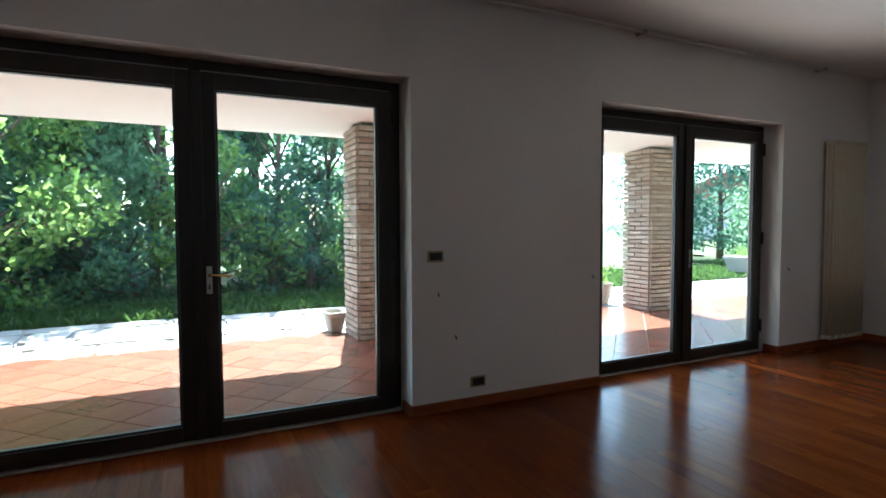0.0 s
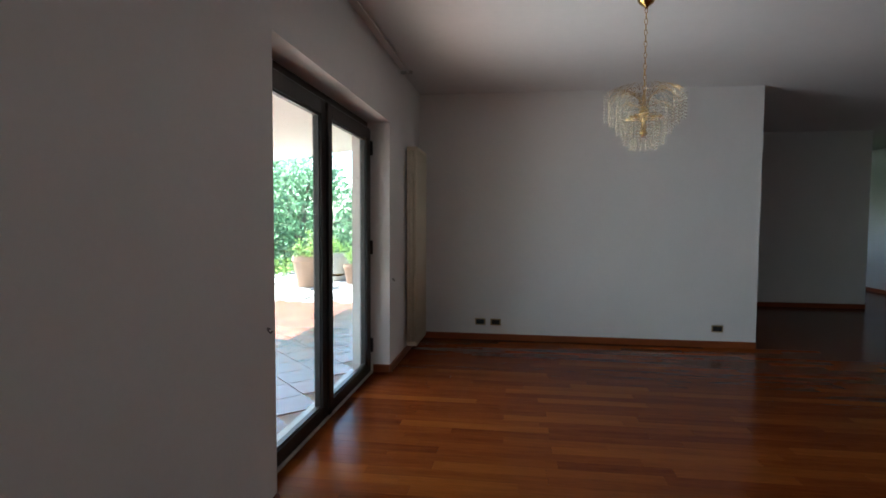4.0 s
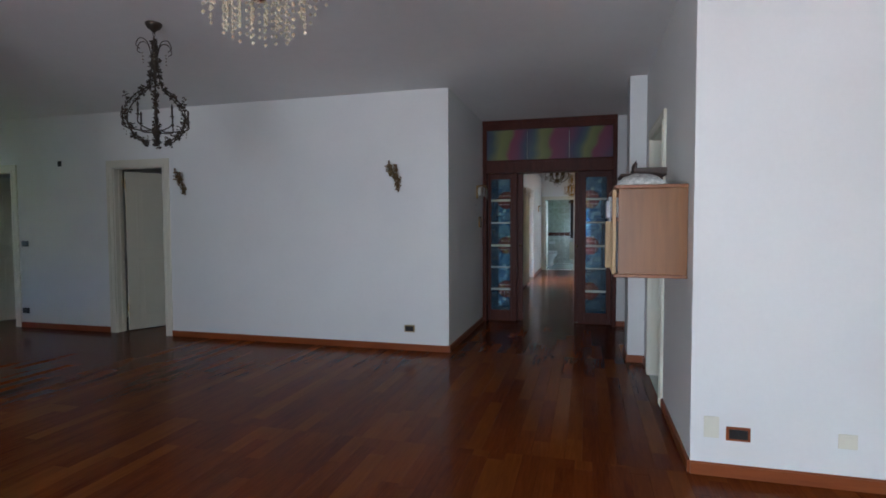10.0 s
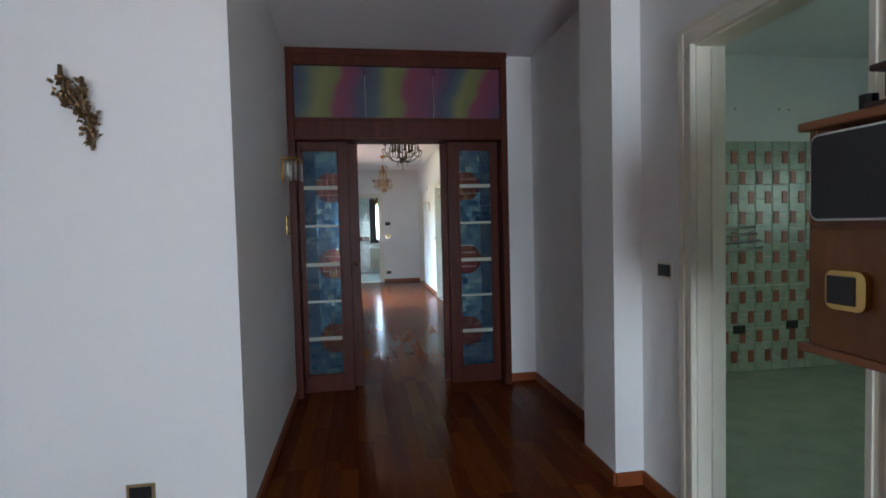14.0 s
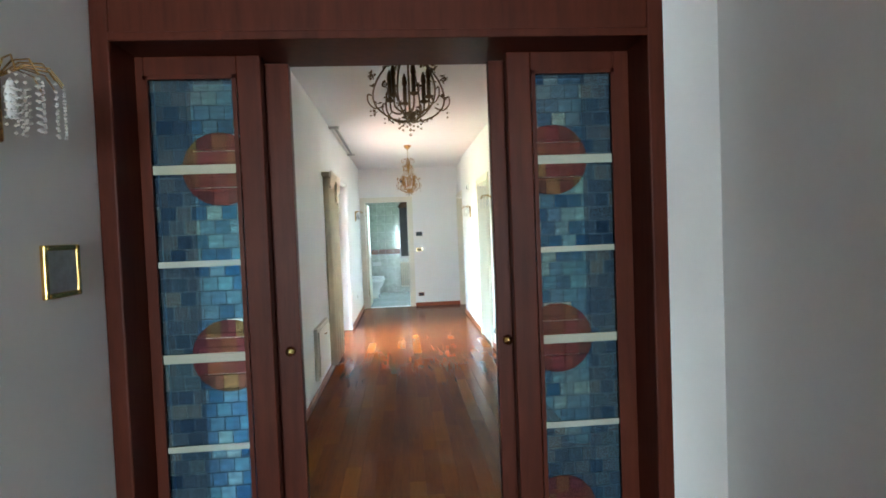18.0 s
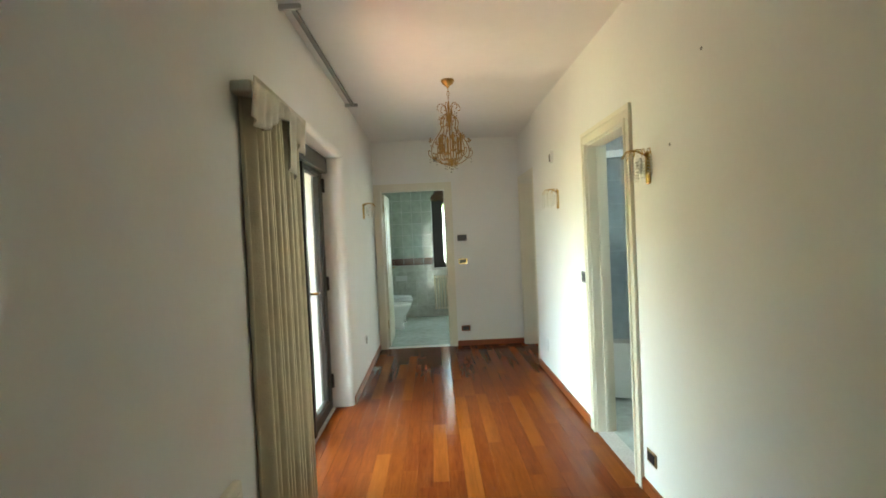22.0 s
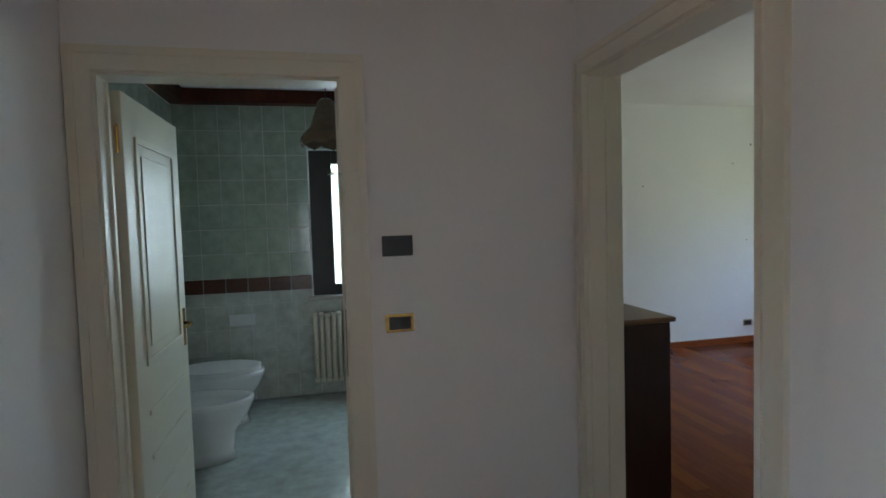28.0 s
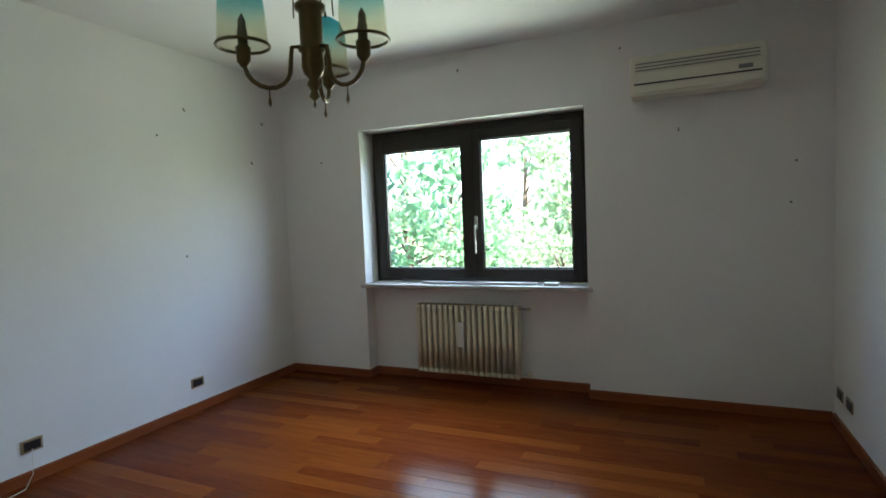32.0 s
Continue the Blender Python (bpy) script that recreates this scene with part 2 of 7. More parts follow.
# ---- tools ----
def link_bm(name, bm, material, smooth=False):
    mesh = bpy.data.meshes.new(name)
    bm.normal_update()
    bm.to_mesh(mesh)
    bm.free()
    for m in material if isinstance(material, (list, tuple)) else (material,):
        mesh.materials.append(m)
    if smooth:
        mesh.polygons.foreach_set("use_smooth", [True] * len(mesh.polygons))
    return new(name, mesh)


def part(name, bm, material, parent, label="", smooth=False):
    """One mesh under a thing or a part, modelled in its parent's space."""
    ob = link_bm(name, bm, material, smooth)
    ob.parent = parent
    return tagged(ob, label)


def structure(name, bm, material, label="", category="", smooth=False):
    return tagged(link_bm(name, bm, material, smooth), label, category or name.split("_")[0], kind="structure")


def thing(name, label, category, at=(0, 0, 0), rz=0.0, group="", kind=""):
    ob = new(name)
    ob.empty_display_size = 0.1
    ob.matrix_basis = pose(*at, 0, 0, rz)
    return tagged(ob, label, category, group, kind)


def one(name, bm, material, label, category, at=(0, 0, 0), rz=0.0, group="", smooth=False):
    """A thing of one mesh."""
    ob = link_bm(name, bm, material, smooth)
    ob.matrix_basis = pose(*at, 0, 0, rz)
    return tagged(ob, label, category, group)


def box(bm, x0, y0, z0, x1, y1, z1, bevel=0.0, m=None, mi=0):
    made = bmesh.ops.create_cube(bm, size=1.0)["verts"]
    bmesh.ops.scale(bm, vec=(abs(x1 - x0), abs(y1 - y0), abs(z1 - z0)), verts=made)
    bmesh.ops.translate(bm, vec=((x0 + x1) / 2, (y0 + y1) / 2, (z0 + z1) / 2), verts=made)
    faces = {f for v in made for f in v.link_faces}
    if bevel:
        r = bmesh.ops.bevel(bm, geom=[e for e in {e for v in made for e in v.link_edges}], offset=bevel, segments=2, affect="EDGES", profile=0.5)
        faces = set(r["faces"]) | {f for f in faces if f.is_valid}
        made = list({v for f in faces for v in f.verts})
    for f in faces:
        f.material_index = mi
    if m is not None:
        bmesh.ops.transform(bm, matrix=m, verts=made)
    return bm


def cube(*a, **k):
    return box(bmesh.new(), *a, **k)


def lathe(bm, profile, steps=16, m=None):
    """Turn a profile of (radius, z) round z."""
    rings = []
    for r, z in profile:
        rings.append([bm.verts.new((r * math.cos(2 * math.pi * i / steps), r * math.sin(2 * math.pi * i / steps), z)) for i in range(steps)])
    for a, b in zip(rings, rings[1:]):
        for i in range(steps):
            j = (i + 1) % steps
            bm.faces.new((a[i], a[j], b[j], b[i]))
    for ring, flip in ((rings[0], True), (rings[-1], False)):
        if (ring[0].co - ring[steps // 2].co).length > 1e-4:
            bm.faces.new(ring[::-1] if flip else ring)
    verts = [v for ring in rings for v in ring]
    if m is not None:
        bmesh.ops.transform(bm, matrix=m, verts=verts)
    return bm


def tube(bm, points, radius, steps=8, closed=False):
    """A round bar along points; radius may be a list."""
    pts = [Vector(p) for p in points]
    n, rings, up = len(pts), [], None
    for i, p in enumerate(pts):
        a, b = pts[max(0, i - 1)], pts[min(n - 1, i + 1)]
        if closed:
            a, b = pts[i - 1], pts[(i + 1) % n]
        d = (b - a).normalized()
        if up is None:
            up = d.orthogonal().normalized()
        up = (up - d * up.dot(d)).normalized()
        side = d.cross(up)
        r = radius[i] if isinstance(radius, (list, tuple)) else radius
        rings.append([bm.verts.new(p + (up * math.cos(2 * math.pi * k / steps) + side * math.sin(2 * math.pi * k / steps)) * r) for k in range(steps)])
    pairs = list(zip(rings, rings[1:])) + ([(rings[-1], rings[0])] if closed else [])
    for a, b in pairs:
        for k in range(steps):
            j = (k + 1) % steps
            bm.faces.new((a[k], a[j], b[j], b[k]))
    if not closed:
        bm.faces.new(rings[0][::-1])
        bm.faces.new(rings[-1])
    return bm


def ball(bm, x, y, z, r, u=8, v=6, squash=1.0):
    made = bmesh.ops.create_uvsphere(bm, u_segments=u, v_segments=v, radius=r)["verts"]
    bmesh.ops.scale(bm, vec=(1, 1, squash), verts=made)
    bmesh.ops.translate(bm, vec=(x, y, z), verts=made)
    return bm


def smooth_line(points, per=5):
    """A soft curve through the points."""
    p = [Vector(q) for q in points]
    p = [p[0] * 2 - p[1]] + p + [p[-1] * 2 - p[-2]]
    out = []
    for a, b, c, d in zip(p, p[1:], p[2:], p[3:]):
        for k in range(per):
            t = k / per
            out.append(0.5 * (2 * b + (c - a) * t + (2 * a - 5 * b + 4 * c - d) * t * t + (3 * b - a - 3 * c + d) * t ** 3))
    return out + [p[-2]]


def prism(bm, outline, z0, z1):
    """A flat outline of (x, y), counter-clockwise, raised from z0 to z1."""
    low, high = [bm.verts.new((x, y, z0)) for x, y in outline], [bm.verts.new((x, y, z1)) for x, y in outline]
    bm.faces.new(low[::-1])
    bm.faces.new(high)
    for i in range(len(outline)):
        j = (i + 1) % len(outline)
        bm.faces.new((low[i], low[j], high[j], high[i]))
    return bm


def wall(name, axis, face, thick, lo, hi, z0, z1, holes=(), label="white painted plaster wall", material=None):
    """A wall along x or y. face: where its inner face lies; thick: signed depth away from the room. holes: (lo, hi, z0, z1)."""
    bm = bmesh.new()

    def slab(a, b, c, d):
        if b - a > 1e-4 and d - c > 1e-4:
            if axis == "x":
                box(bm, a, min(face, face + thick), c, b, max(face, face + thick), d)
            else:
                box(bm, min(face, face + thick), a, c, max(face, face + thick), b, d)

    at = lo
    for a, b, c, d in sorted(holes):
        slab(at, a, z0, z1)
        slab(a, b, z0, c)
        slab(a, b, d, z1)
        at = b
    slab(at, hi, z0, z1)
    bmesh.ops.remove_doubles(bm, verts=bm.verts, dist=1e-5)
    return structure(name, bm, material or PLASTER, label, "wall")

# ---- large structure ----
CEIL = 2.785
wall("wall_south", "x", -2.872, -0.34, -6.822, 4.6, -0.1, 3.0, [(-1.36, 1.145, -0.1, 2.215), (-5.21, -2.95, -0.1, 2.215)])
wall("wall_a", "y", -6.672, -0.15, -2.872, 0.64, 0, CEIL)
wall("wall_recess_south", "x", 0.79, -0.15, -9.79, -6.672, 0, CEIL)
wall("wall_b", "y", -9.79, -0.15, 0.64, 3.70, 0, CEIL)
wall("wall_passage_south", "x", 3.70, -0.15, -13.15, -9.94, 0, CEIL)
# the opening is unseen, added to bring daylight into the passage
wall("wall_passage_end", "y", -13.0, -0.15, 3.55, 8.2, 0, CEIL, [(4.0, 4.5, 1.0, 1.7)])
wall("wall_sconces", "x", 5.222, 0.12, -13.0, -4.785, 0, CEIL, [(-11.59, -10.84, 0, 2.09), (-9.15, -8.39, 0, 2.09)])
wall("wall_behind_doors", "x", 8.2, 0.15, -13.15, -4.905, 0, CEIL)
wall("wall_between_rooms", "y", -10.1, 0.1, 5.342, 8.2, 0, CEIL)
wall("wall_hall_left", "y", -4.785, -0.12, 5.342, 7.40, 0, CEIL)
wall("wall_hall_strip", "x", 7.20, 0.20, -3.0, -2.66, 0, CEIL)
wall("wall_hall_right", "y", -2.76, 0.12, 5.67, 7.20, 0, CEIL)
wall("pilaster", "y", -2.985, 0.275, 5.29, 5.67, 0, CEIL, label="white painted plaster pilaster beside the kitchen door")
wall("wall_kitchen", "y", -2.83, 0.12, 2.89, 5.29, 0, CEIL, [(4.056, 4.85, 0, 2.10)])
wall("wall_pier", "x", 2.89, 0.12, -2.71, 4.6, 0, CEIL)
wall("wall_east", "y", 4.6, 0.15, -3.212, 3.01, 0, CEIL)
# corridor
wall("wall_corridor_left", "y", -4.70, -0.40, 7.40, 16.15, -0.1, 3.0, [(11.92 - 0.05, 13.76 + 0.05, -0.1, 2.23 + 0.05)])
ROUND = [(-4.75 + 0.05 * math.sin(f), 0.05 - 0.05 * math.cos(f)) for f in np.linspace(0, math.pi / 2, 7)]
for edge, out in ((13.76, 1), (11.92, -1)):
    line = [(-5.10, edge)] + [(x, edge + out * o) for x, o in ROUND] + [(-5.10, edge + out * 0.05)]
    structure("window_reveal", prism(bmesh.new(), line if out > 0 else line[::-1], -0.1, 2.23), PLASTER, "rounded white plaster edge of the window recess", "wall")
bm = prism(bmesh.new(), ([(-5.10, 2.23)] + [(x, 2.23 + o) for x, o in ROUND] + [(-5.10, 2.28)])[::-1], 11.87, 13.81)
bmesh.ops.transform(bm, matrix=Matrix(((1, 0, 0, 0), (0, 0, 1, 0), (0, 1, 0, 0), (0, 0, 0, 1))), verts=bm.verts)
bmesh.ops.recalc_face_normals(bm, faces=bm.faces)
structure("window_reveal_head", bm, PLASTER, "rounded white plaster head of the window recess", "wall")
wall("wall_corridor_right", "y", -2.78, 0.12, 7.40, 14.93, 0, CEIL, [(8.12, 8.92, 0, 2.105), (12.075, 12.86, 0, 2.105)])
wall("wall_bedroom_door", "y", -2.735, 0.14, 14.93, 16.15, 0, CEIL, [(15.150, 16.055, 0, 2.142)])
wall("wall_corridor_end", "x", 16.15, 0.12, -5.05, -2.595, 0, CEIL, [(-4.605, -3.742, 0, 2.12)])
# bedroom
wall("wall_bedroom_north", "x", 19.356, 0.15, -2.735, 2.59, 0, CEIL)
wall("wall_bedroom_south", "x", 14.97, -0.12, -2.595, 2.247, 0, CEIL)
wall("wall_bedroom_west", "y", -2.595, -0.14, 16.27, 19.356, 0, CEIL)
wall("wall_bedroom_window", "y", 2.247, 0.34, 14.85, 19.356, -0.1, 3.0, [(16.525, 18.50, -0.1, 2.24)])
wall("wall_under_window", "y", 2.39, 0.197, 16.525, 18.50, -0.1, 0.83)
# bathroom behind the end wall
wall("wall_bath_left", "y", -5.05, -0.15, 16.15, 18.95, -0.1, 3.0)
wall("wall_bath_far", "x", 18.95, 0.30, -5.20, -2.735, -0.1, 3.0, [(-3.93, -3.09, 0.90, 2.22)])
# rooms off the corridor, and the kitchen; the far walls' openings are unseen, added for the fill lamps
wall("wall_shower_room_far", "y", -1.15, 0.12, 11.70, 14.72, 0, CEIL, [(12.35, 13.15, 1.4, 2.3)])
wall("wall_shower_room_north", "x", 14.60, 0.12, -2.66, -1.15, 0, CEIL)
wall("wall_study_far", "y", 1.4, 0.12, 7.28, 11.70, 0, CEIL, [(8.0, 10.2, 0.9, 2.2)])
wall("wall_study_south", "x", 7.40, -0.12, -2.66, 1.40, 0, CEIL)
wall("wall_study_north", "x", 11.58, 0.12, -2.66, 1.40, 0, CEIL)
wall("wall_kitchen_far", "y", 1.4, 0.12, 3.01, 7.28, 0, CEIL, [(4.1, 5.0, 1.2, 2.0)])
wall("wall_kitchen_north", "x", 7.0, 0.10, -2.64, 1.40, 0, CEIL)

structure("ceiling", box(cube(-13.15, -3.2, CEIL, 4.75, 8.35, CEIL + 0.2), -5.2, 8.35, CEIL, 2.58, 19.5, CEIL + 0.2), CEILING, "flat white painted ceiling", "ceiling")

# ---- baseboards, door casings, windows, doors ----
def baseboard(axis, face, side, lo, hi, gaps=()):
    """A skirting along a wall. side: +1 or -1, towards the room."""
    at = lo
    for a, b in [*sorted(gaps), (hi, hi)]:
        if a - at > 0.01:
            bm = bmesh.new()
            d0, d1 = sorted((face, face + side * 0.014))
            t0, t1 = sorted((face, face + side * 0.008))
            if axis == "x":
                box(bm, at, d0, 0.001, a, d1, 0.063)
                box(bm, at, t0, 0.063, a, t1, 0.070)
            else:
                box(bm, d0, at, 0.001, d1, a, 0.063)
                box(bm, t0, at, 0.063, t1, a, 0.070)
            structure("baseboard", bm, BASEWOOD, "reddish wooden skirting board along the wall", "baseboard")
        at = b


CAS = 0.09
baseboard("x", -2.872, 1, -6.672, 4.6, [(-1.36, 1.145), (-5.21, -2.95)])
baseboard("y", -6.672, 1, -2.858, 0.79)
baseboard("y", -9.79, 1, 0.79, 3.70)
baseboard("x", 5.222, -1, -13.0, -4.785, [(-11.59 - CAS, -10.84 + CAS), (-9.15 - CAS, -8.39 + CAS)])
baseboard("y", -4.785, 1, 5.222, 7.11)
baseboard("x", 7.20, -1, -3.0, -2.76)
baseboard("y", -2.76, -1, 5.67, 7.186)
baseboard("y", -2.985, -1, 5.29, 5.67)
baseboard("x", 5.29, -1, -2.985, -2.83)
baseboard("y", -2.83, -1, 2.89, 5.276, [(4.056 - CAS, 4.85 + CAS)])
baseboard("x", 2.89, -1, -2.83, 4.6)
baseboard("y", 4.6, -1, -2.858, 2.876)
baseboard("y", -4.70, 1, 7.40, 16.15, [(11.87, 13.81)])
baseboard("y", -2.78, -1, 7.40, 14.93, [(8.12 - CAS, 8.92 + CAS), (12.075 - CAS, 12.86 + CAS)])
baseboard("y", -2.735, -1, 14.93, 16.15, [(15.10 - CAS, 16.15)])
baseboard("x", 16.15, -1, -4.686, -2.749, [(-4.70, -3.742 + CAS)])
baseboard("x", 19.356, -1, -2.595, 2.247)
baseboard("x", 14.97, 1, -2.595, 2.233)
baseboard("y", -2.595, 1, 16.17, 19.342)
baseboard("y", 2.247, -1, 14.984, 19.342, [(16.525, 18.50)])
baseboard("y", 2.39, -1, 16.525, 18.50)
baseboard("x", 11.58, -1, -2.66, 1.4)
# skirtings that turn into the window recesses
baseboard("y", -1.36, 1, -3.02, -2.872)
baseboard("y", -5.21, 1, -3.02, -2.872)
baseboard("x", 18.50, -1, 2.247, 2.376)
baseboard("x", 16.525, 1, 2.247, 2.376)


def door_frame(name, lo, hi, top, depth, at, rz, label, both=True):
    """Casing and jambs of a doorway, in a space where x runs along the wall, y into it and the wall's face is y = 0."""
    d = thing(name, label, "door frame", at, rz, kind="structure")
    for y0, out in ((0.0, -1),) + (((depth, 1),) if both else ()):
        for x0, x1 in ((lo - CAS, lo), (hi, hi + CAS)):
            bm = bmesh.new()
            box(bm, x0, y0, 0, x1, y0 + out * 0.014, top + CAS)
            inner = x1 if x0 < lo else x0
            s = -1 if x0 < lo else 1
            box(bm, inner + s * 0.002, y0 + out * 0.014, 0, inner + s * 0.022, y0 + out * 0.022, top + 0.002)
            box(bm, inner + s * 0.060, y0 + out * 0.014, 0, inner + s * CAS, y0 + out * 0.020, top + CAS)
            part("side_casing", bm, CASING, d)
        bm = bmesh.new()
        box(bm, lo, y0, top, hi, y0 + out * 0.0135, top + CAS)
        box(bm, lo - 0.022, y0 + out * 0.0135, top + 0.002, hi + 0.022, y0 + out * 0.022, top + 0.022)
        box(bm, lo - 0.06, y0 + out * 0.0135, top + 0.060, hi + 0.06, y0 + out * 0.020, top + CAS - 0.001)
        part("head_casing", bm, CASING, d)
    for x0, x1 in ((lo, lo + 0.008), (hi - 0.008, hi)):
        bm = cube(x0, 0.001, 0, x1, depth - 0.001, top)
        box(bm, x0 - (0 if x0 == lo else 0.010), depth * 0.55, 0, x1 + (0.010 if x0 == lo else 0), depth * 0.72, top - 0.022)
        part("jamb", bm, CASING, d)
    part("head_jamb", cube(lo + 0.008, 0.001, top - 0.010, hi - 0.008, depth - 0.001, top), CASING, d)
    for z in (0.35, 1.75):
        part("screw_cap", lathe(bmesh.new(), [(0.0, 0), (0.006, 0.0), (0.006, 0.003), (0.0, 0.003)], 8, pose(hi - 0.009, depth * 0.35, z, 0, -90, 0)), GREY, d)
    part("strike_plate", cube(hi - 0.0105, depth * 0.25, 0.93, hi - 0.0082, depth * 0.45, 1.20), BLACK, d, "dark metal strike plate")
    return d


# wall face at y = 0 of the local space; the room is towards -y
door_frame("door_frame_1", -9.15, -8.39, 2.09, 0.12, (0, 5.222, 0), 0, "ivory lacquered door casing in the white wall")
door_frame("door_frame_2", -11.59, -10.84, 2.09, 0.12, (0, 5.222, 0), 0, "ivory lacquered door casing in the white wall")
door_frame("door_frame_kitchen", -4.85, -4.056, 2.10, 0.12, (-2.83, 0, 0), -90, "ivory lacquered casing of the kitchen doorway")
door_frame("door_frame_study", -8.92, -8.12, 2.105, 0.12, (-2.78, 0, 0), -90, "ivory lacquered door casing off the corridor")
door_frame("door_frame_shower", -12.86, -12.075, 2.105, 0.12, (-2.78, 0, 0), -90, "ivory lacquered casing of the shower room doorway")
door_frame("door_frame_bedroom", -16.055, -15.150, 2.142, 0.14, (-2.735, 0, 0), -90, "ivory lacquered casing of the bedroom doorway")
door_frame("door_frame_bath", -4.605, -3.742, 2.12, 0.12, (0, 16.15, 0), 0, "ivory lacquered casing of the bathroom doorway")


def panel_door(name, width, height, at, rz, label, louvres=False):
    """An interior leaf hung at x = 0, reaching along +x, 4 cm thick in y."""
    d = thing(name, label, "door", at, rz)
    part("leaf", cube(0, -0.02, 0.008, width, 0.02, height, bevel=0.003), CREAM, d)
    for side in (-1, 1):
        for z0, z1 in (((0.98, height - 0.16),) if louvres else ((1.06, height - 0.14), (0.14, 0.92))):
            bm = bmesh.new()
            y = side * 0.02
            for a, b, c, e in ((0.12, z0, width - 0.12, z0 + 0.025), (0.12, z1 - 0.025, width - 0.12, z1), (0.12, z0 + 0.025, 0.145, z1 - 0.025), (width - 0.145, z0 + 0.025, width - 0.12, z1 - 0.025)):
                box(bm, a, y, b, c, y + side * 0.009, e, bevel=0.003)
            part("moulding", bm, CREAM, d)
            part("raised_panel", cube(0.19, y, z0 + 0.07, width - 0.19, y + side * 0.006, z1 - 0.07, bevel=0.004), CREAM, d)
        if louvres:
            for k in range(4):
                z = 0.20 + k * 0.19
                part("moulding", cube(0.12, side * 0.02, z, width - 0.12, side * 0.029, z + 0.022, bevel=0.003), CREAM, d)
        h = part("handle_plate", cube(width - 0.075, side * 0.02, 0.93, width - 0.035, side * 0.024, 1.13, bevel=0.002), GOLD, d, "brass handle plate")
        bm = bmesh.new()
        tube(bm, [(width - 0.055, side * 0.024, 1.05), (width - 0.055, side * 0.055, 1.05), (width - 0.085, side * 0.062, 1.05), (width - 0.165, side * 0.060, 1.045)], [0.009, 0.009, 0.009, 0.007])
        part("lever", bm, GOLD, h, "brass door lever", smooth=True)
    for z in (0.25, 1.85):
        part("hinge", lathe(bmesh.new(), [(0.007, z), (0.007, z + 0.10), (0.004, z + 0.112), (0.0, z + 0.115)], 8), GOLD, d, "brass hinge")
    return d


panel_door("panel_door", 0.72, 2.06, (-9.125, 5.37, 0), 62, "cream panelled wooden door standing open into a dark room")
panel_door("panel_door", 0.71, 2.06, (-11.565, 5.37, 0), 66, "cream panelled wooden door standing open into a dark room")
panel_door("panel_door", 0.80, 2.09, (-4.588, 16.295, 0), 90, "cream panelled bathroom door standing open", louvres=True)


def glazed_leaf(parent, x0, x1, z0, z1, stile, bottom, top, y=0.0, thick=0.062):
    """One window leaf with its glass, in the window's plane; returns the leaf's frame."""
    bm = bmesh.new()
    for a, b, c, d in ((x0, z0, x0 + stile, z1), (x1 - stile, z0, x1, z1), (x0 + stile, z0, x1 - stile, z0 + bottom), (x0 + stile, z1 - top, x1 - stile, z1)):
        box(bm, a, y - thick / 2, b, c, y + thick / 2, d, bevel=0.004)
    leaf = part("leaf", bm, FRAME, parent)
    bm = bmesh.new()
    for a, b, c, d in ((x0 + stile, z0 + bottom, x0 + stile + 0.012, z1 - top), (x1 - stile - 0.012, z0 + bottom, x1 - stile, z1 - top), (x0 + stile, z0 + bottom, x1 - stile, z0 + bottom + 0.012), (x0 + stile, z1 - top - 0.012, x1 - stile, z1 - top)):
        box(bm, a, y - 0.016, b, c, y + 0.016, d)
    part("glazing_bead", bm, FRAME, leaf)
    g = part("pane", cube(x0 + stile + 0.001, y - 0.004, z0 + bottom + 0.001, x1 - stile - 0.001, y + 0.004, z1 - top - 0.001), GLASS, leaf, "clear window pane")
    g.visible_shadow = False
    return leaf


def window_handle(parent, x, z, y, side=1):
    plate = part("handle_plate", cube(x - 0.016, y, z - 0.11, x + 0.016, y + side * 0.008, z + 0.05, bevel=0.003), STEEL, parent, "worn steel handle plate")
    bm = tube(bmesh.new(), [(x, y + side * 0.008, z), (x, y + side * 0.05, z), (x - 0.02, y + side * 0.056, z), (x - 0.125, y + side * 0.054, z - 0.006)], [0.008, 0.008, 0.009, 0.007])
    part("lever", bm, GOLD, plate, "worn brass lever", smooth=True)
    part("keyhole", cube(x - 0.005, y + side * 0.008, z - 0.085, x + 0.005, y + side * 0.011, z - 0.055), BLACK, plate)


